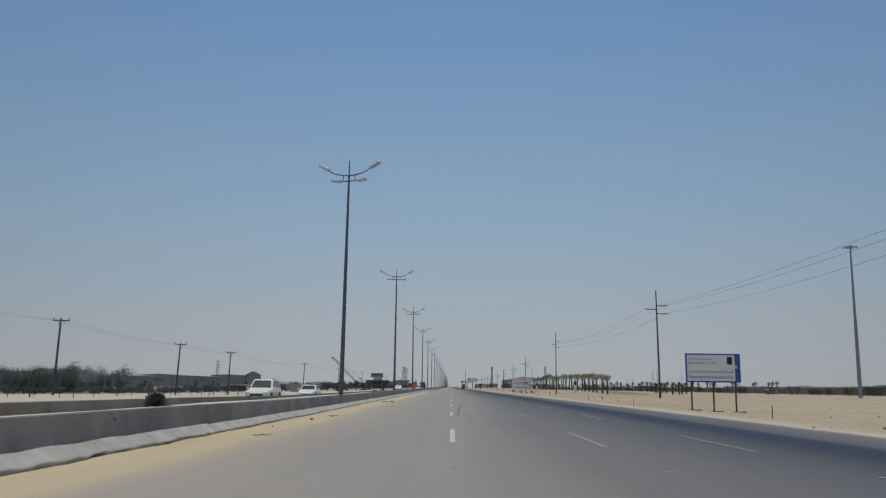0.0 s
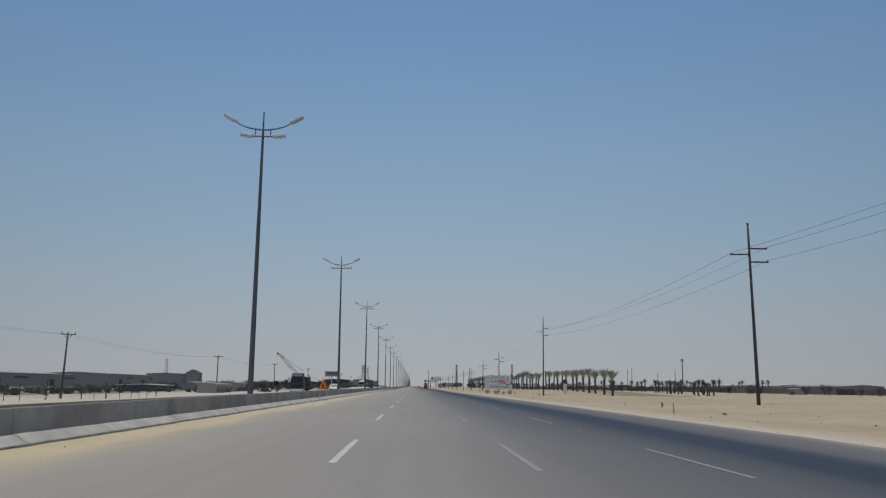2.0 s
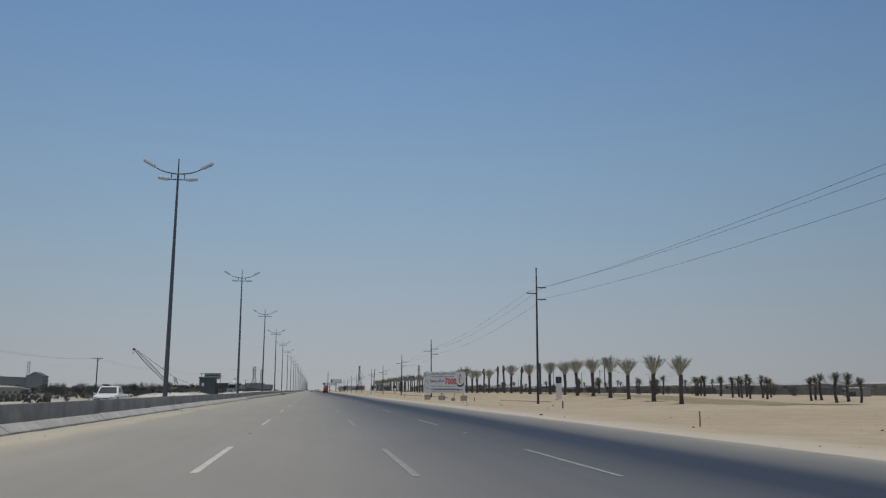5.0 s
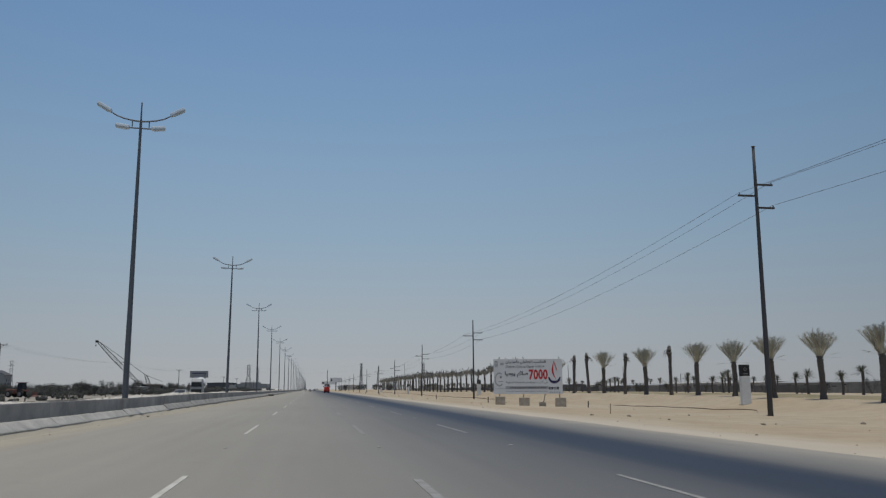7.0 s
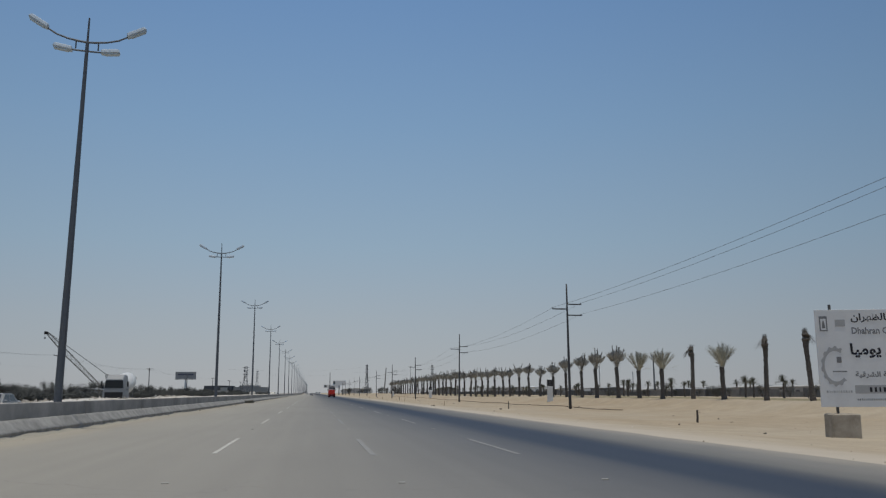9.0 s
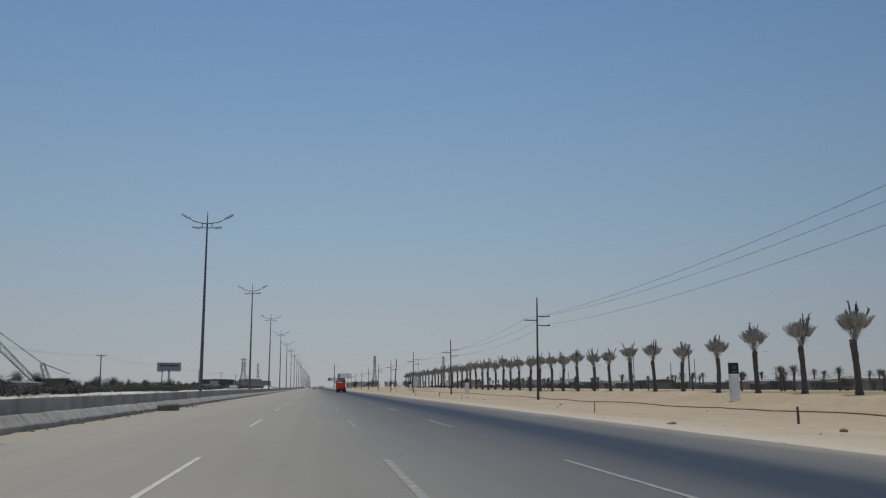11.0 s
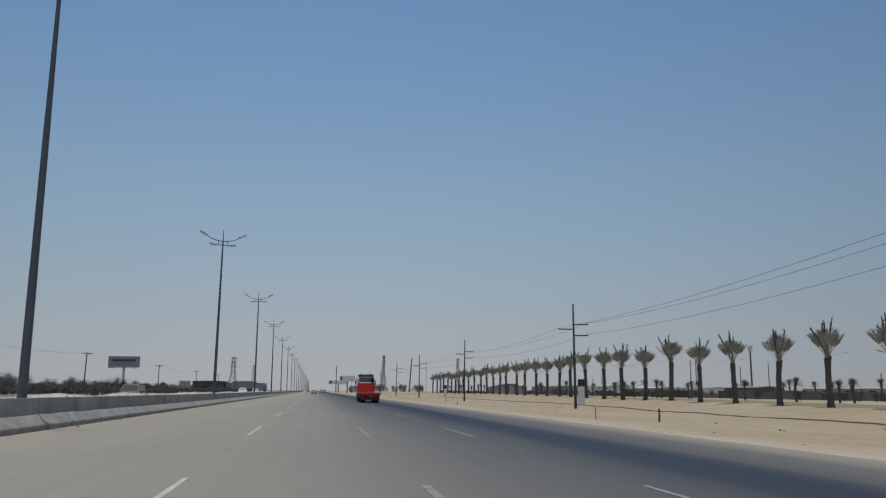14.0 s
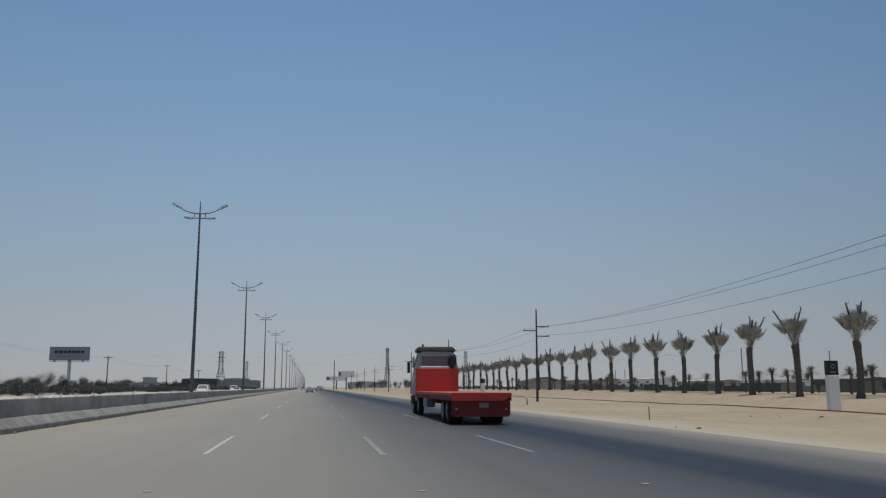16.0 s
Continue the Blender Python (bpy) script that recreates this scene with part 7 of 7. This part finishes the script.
def build_crane():
    t = thing("crawler_crane", pose(-64.5, 581, ground_z(-64.5, 581)), "dark crawler crane with a long raised lattice boom", "crane")
    bm = bmesh.new()
    lattice(bm, (-1.5, 0, 2.0), (-14, 0, 14.2), 0.9, 1.5, 9)
    lattice(bm, (-14, 0, 14.2), (-20.2, 0, 20.6), 1.5, 0.7, 5)
    boom = part("boom", bm, ARMSTEEL, t, "dark steel lattice boom")
    bm = bmesh.new()
    box(bm, (-20.6, 0, 20.7), (1.1, 0.9, 0.9), 0.1)
    part("boom_head", bm, BLACK, boom)
    bm = bmesh.new()
    tube(bm, (-20.9, 0, 20.4), (-20.9, 0, 19.2), 0.04, 0.04, 5)
    box(bm, (-20.9, 0, 19.0), (0.35, 0.3, 0.6), 0.05)
    part("hook", bm, BLACK, boom)
    bm = bmesh.new()
    for yy in (-0.6, 0.6):
        sweep(bm, [(-20.2, yy, 21.0), (-8, yy, 12.3), (-1.0, yy, 7.2)], 0.05, 4)
        sweep(bm, [(-1.0, yy, 7.2), (5.6, yy, 4.6)], 0.05, 4)
    part("pendant_cable", bm, WIRE, t)
    bm = bmesh.new()
    lattice(bm, (0.5, 0, 3.0), (-1.0, 0, 7.2), 1.4, 0.8, 3)
    part("gantry", bm, ARMSTEEL, t)
    bm = bmesh.new()
    box(bm, (2.2, 0, 2.6), (6.2, 2.8, 2.0), 0.15)
    part("machine_house", bm, YELLOW, t)
    bm = bmesh.new()
    box(bm, (-1.2, -1.3, 2.6), (1.5, 1.1, 1.9), 0.1)
    part("cab", bm, GLASS, t)
    bm = bmesh.new()
    box(bm, (5.6, 0, 2.3), (0.9, 2.8, 1.5), 0.1)
    part("counterweight", bm, BLACK, t)
    for s in (-1, 1):
        bm = bmesh.new()
        box(bm, (1.2, s * 1.9, 0.6), (6.4, 0.8, 1.2), 0.4)
        part("track", bm, BLACK, t)
    return t


build_crane()


def build_dozer():
    t = thing("wheel_loader", pose(-57.5, 409, ground_z(-57.5, 409), 0, 0, 70), "dusty red wheel loader parked on the sand", "loader")
    bm = bmesh.new()
    box(bm, (0, 0.9, 1.2), (1.5, 2.6, 0.9), 0.15)
    part("engine_hood", bm, MACHRED, t)
    bm = bmesh.new()
    box(bm, (0, -0.9, 2.0), (1.4, 1.3, 1.7), 0.08, taper=(0.9, 0.85))
    cab = part("cab", bm, GLASS, t)
    bm = bmesh.new()
    box(bm, (0, -0.9, 2.92), (1.6, 1.5, 0.12), 0.03)
    part("cab_roof", bm, MACHRED, cab)
    for s in (-1, 1):
        bm = bmesh.new()
        sweep(bm, [(s * 0.6, -1.2, 1.6), (s * 0.6, -2.6, 1.2), (s * 0.6, -3.4, 0.6)], 0.12, 6)
        part("lift_arm", bm, MACHRED, t)
        for y in (-1.3, 1.3):
            wheel(t, s * 0.95, y, 0.65, 0.5)
    bm = bmesh.new()
    prism(bm, [(-4.2, 0.1), (-3.3, 0.15), (-3.2, 1.0), (-3.5, 1.1), (-3.6, 0.4)], 2.4, "x")
    bmesh.ops.translate(bm, vec=(-1.2, 0, 0), verts=bm.verts)
    part("bucket", bm, MACHRED, t)
    return t


build_dozer()


# ---- advertising board on the west side: logo as plain shapes ----
def build_advert():
    t = thing("billboard", pose(-73.8, 808.2, 0, 0, 0, -2), "large pale grey advertising board on a single column", "billboard")
    bm = bmesh.new()
    box(bm, (0, 0, 11.9), (11.9, 0.5, 4.2), 0.06)
    face = part("board", bm, PRINTGREY, t, "pale grey board")
    # grey instead of white: the unlit face's shade is put into the poster
    bm = bmesh.new()
    box(bm, (0, -0.27, 11.9), (11.5, 0.02, 3.8))
    part("poster", bm, ROOF, face)
    for k in range(7):
        bm = bmesh.new()
        box(bm, (-3.9 + 1.3 * k, -0.29, 12.4), (1.08, 0.012, 0.85))
        part("letter_bar", bm, PRINTNAVY, face)
    bars("small_print", PRINTGREY, face, -4.2, 4.4, 11.0, 0.35, -0.29, 8)
    bm = bmesh.new()
    box(bm, (0, 0.1, 9.55), (12.3, 1.0, 0.15))
    part("catwalk", bm, ARMSTEEL, t)
    bm = bmesh.new()
    tube(bm, (0, 0.4, -0.4), (0, 0.4, 11.5), 0.55, 0.5, 14)
    part("column", bm, WHITE, t)
    for s in (-1, 1):
        bm = bmesh.new()
        box(bm, (s * 4.2, -0.6, 9.5), (0.5, 0.5, 0.5), 0.05)
        part("spotlight", bm, ARMSTEEL, t)
    return t


build_advert()


def build_far_board(x, y, w, z0, z1, mat, label):
    t = thing("billboard", pose(x, y, 0), label, "billboard", "far billboards over the road")
    bm = bmesh.new()
    box(bm, (0, 0, (z0 + z1) / 2), (w, 0.6, z1 - z0), 0.08)
    b = part("board", bm, mat, t)
    bm = bmesh.new()
    box(bm, (-w * 0.4, -0.33, (z0 + z1) / 2), (w * 0.13, 0.03, (z1 - z0) * 0.6))
    part("panel", bm, GREENSTEEL, b)
    bm = bmesh.new()
    tube(bm, (0, 0.5, -1), (0, 0.5, z0 + 0.5), 0.6, 0.5, 12)
    part("column", bm, GALV, t)
    return t


build_far_board(32.2, 1282, 14.6, 10.2, 15.8, SIGNWHITE, "white and green billboard on a column far down the road")
build_far_board(25, 1330, 20, 7.6, 11.6, SIGNWHITE, "long white signboard on a column far down the road")


# ---- masts and towers ----
def build_lattice_tower(x, y, h, base, label="grey steel lattice tower"):
    t = thing("lattice_tower", pose(x, y, ground_z(x, y), 0, 0, 20), label, "tower", "lattice towers on the horizon")
    bm = bmesh.new()
    lattice(bm, (0, 0, 0), (0, 0, h * 0.55), base, base * 0.38, 5, 0.2)
    lattice(bm, (0, 0, h * 0.55), (0, 0, h), base * 0.38, base * 0.3, 5, 0.18)
    part("frame", bm, GALV, t)
    for k in range(3):
        bm = bmesh.new()
        box(bm, (0, 0, h * (0.72 + 0.12 * k)), (base * 0.9, 0.3, 0.3))
        part("crossarm", bm, GALV, t)
    return t


build_lattice_tower(-71, 1221, 30, 8)
build_lattice_tower(-438, 1542, 46, 10)
build_lattice_tower(-108, 1990, 46, 8)
build_lattice_tower(54, 1119, 28, 4.0)
build_lattice_tower(150, 1330, 36, 6)


def build_telecom_mast(x, y, h):
    t = thing("telecom_mast", pose(x, y, ground_z(x, y)), "slim grey telecom mast with panel antennas on top", "mast")
    bm = bmesh.new()
    tube(bm, (0, 0, -0.5), (0, 0, h), 0.75, 0.5, 12)
    part("pole", bm, GALV, t)
    for k in range(6):
        a = 2 * math.pi * k / 6
        bm = bmesh.new()
        box(bm, (1.5 * math.cos(a), 1.5 * math.sin(a), h - 1.6), (0.6, 0.6, 3.6), 0.08)
        tube(bm, (0, 0, h - 2.4), (1.4 * math.cos(a), 1.4 * math.sin(a), h - 2.4), 0.1, 0.1, 5)
        part("antenna", bm, LAMPHEAD, t)
    return t


build_telecom_mast(318, 1035, 36.5)


def build_high_mast(x, y, h):
    t = thing("high_mast_light", pose(x, y, ground_z(x, y), 0, 0.2, 0), "very tall tapered steel mast with a ring of floodlights", "light mast")
    bm = bmesh.new()
    tube(bm, (0, 0, -0.4), (0, 0, h * 0.5), 0.52, 0.36, 14)
    tube(bm, (0, 0, h * 0.5), (0, 0, h), 0.34, 0.18, 14)
    part("mast", bm, MASTGREY, t)
    bm = bmesh.new()
    for k in range(12):
        a0, a1 = 2 * math.pi * k / 12, 2 * math.pi * (k + 1) / 12
        tube(bm, (1.2 * math.cos(a0), 1.2 * math.sin(a0), h - 0.5), (1.2 * math.cos(a1), 1.2 * math.sin(a1), h - 0.5), 0.07, 0.07, 5)
        if k % 3 == 0:
            tube(bm, (0, 0, h - 0.4), (1.2 * math.cos(a0), 1.2 * math.sin(a0), h - 0.5), 0.06, 0.06, 5)
    ring = part("ring", bm, GALV, t)
    for k in range(8):
        a = 2 * math.pi * k / 8
        bm = bmesh.new()
        box(bm, (1.6 * math.cos(a), 1.6 * math.sin(a), h - 0.65), (0.6, 0.6, 0.35), 0.06)
        part("floodlight", bm, LAMPHEAD, ring)
    return t


build_high_mast(101.5, 210, 39.2)


def build_chimney(x, y, h, r=0.36):
    bm = bmesh.new()
    tube(bm, (0, 0, -0.5), (0, 0, h), r, r * 0.75, 12)
    tube(bm, (0, 0, h - 0.6), (0, 0, h), r * 0.95, r * 0.95, 12)
    ob = part("chimney", bm, MASTGREY)
    ob.matrix_basis = pose(x, y, ground_z(x, y))
    return tagged(ob, "thin grey chimney pipe on the industrial horizon", "chimney", "chimneys on the horizon")


for x, y, h in ((230, 950, 22), (236, 955, 23), (263, 950, 18), (282, 950, 21), (165, 1691, 46), (250, 1190, 15), (262, 1200, 16), (300, 870, 13)):
    build_chimney(x, y, h)

# cables that cross the highway between the far towers
cross_line = tagged(new("power_line_crossing"), "far overhead power cables crossing the highway", "power cable", kind="structure")
build_wires([(-71, 1221, 27), (-71, 1221, 23), (-438, 1542, 42)], [(54, 1119, 27), (54, 1119, 22), (-71, 1221, 27)], 3.5, cross_line)
build_wires([(-71, 1221, 25)], [(-108, 1990, 40)], 6.0, cross_line)


# lone pole at the road edge far ahead
def build_lone_pole(x, y, h, lean):
    bm = bmesh.new()
    sweep(bm, [(0, 0, -0.4), (0, 0, h * 0.5), (0, 0, h)], [0.5, 0.42, 0.32], 10)
    ob = part("steel_pole", bm, ARMSTEEL)
    ob.matrix_basis = pose(x, y, ground_z(x, y), 0, lean, 0)
    return tagged(ob, "plain dark steel pole beside the road", "pole", "plain poles beside the road")


build_lone_pole(21.5, 1289, 26, 0)
build_lone_pole(62, 1010, 22, 4)
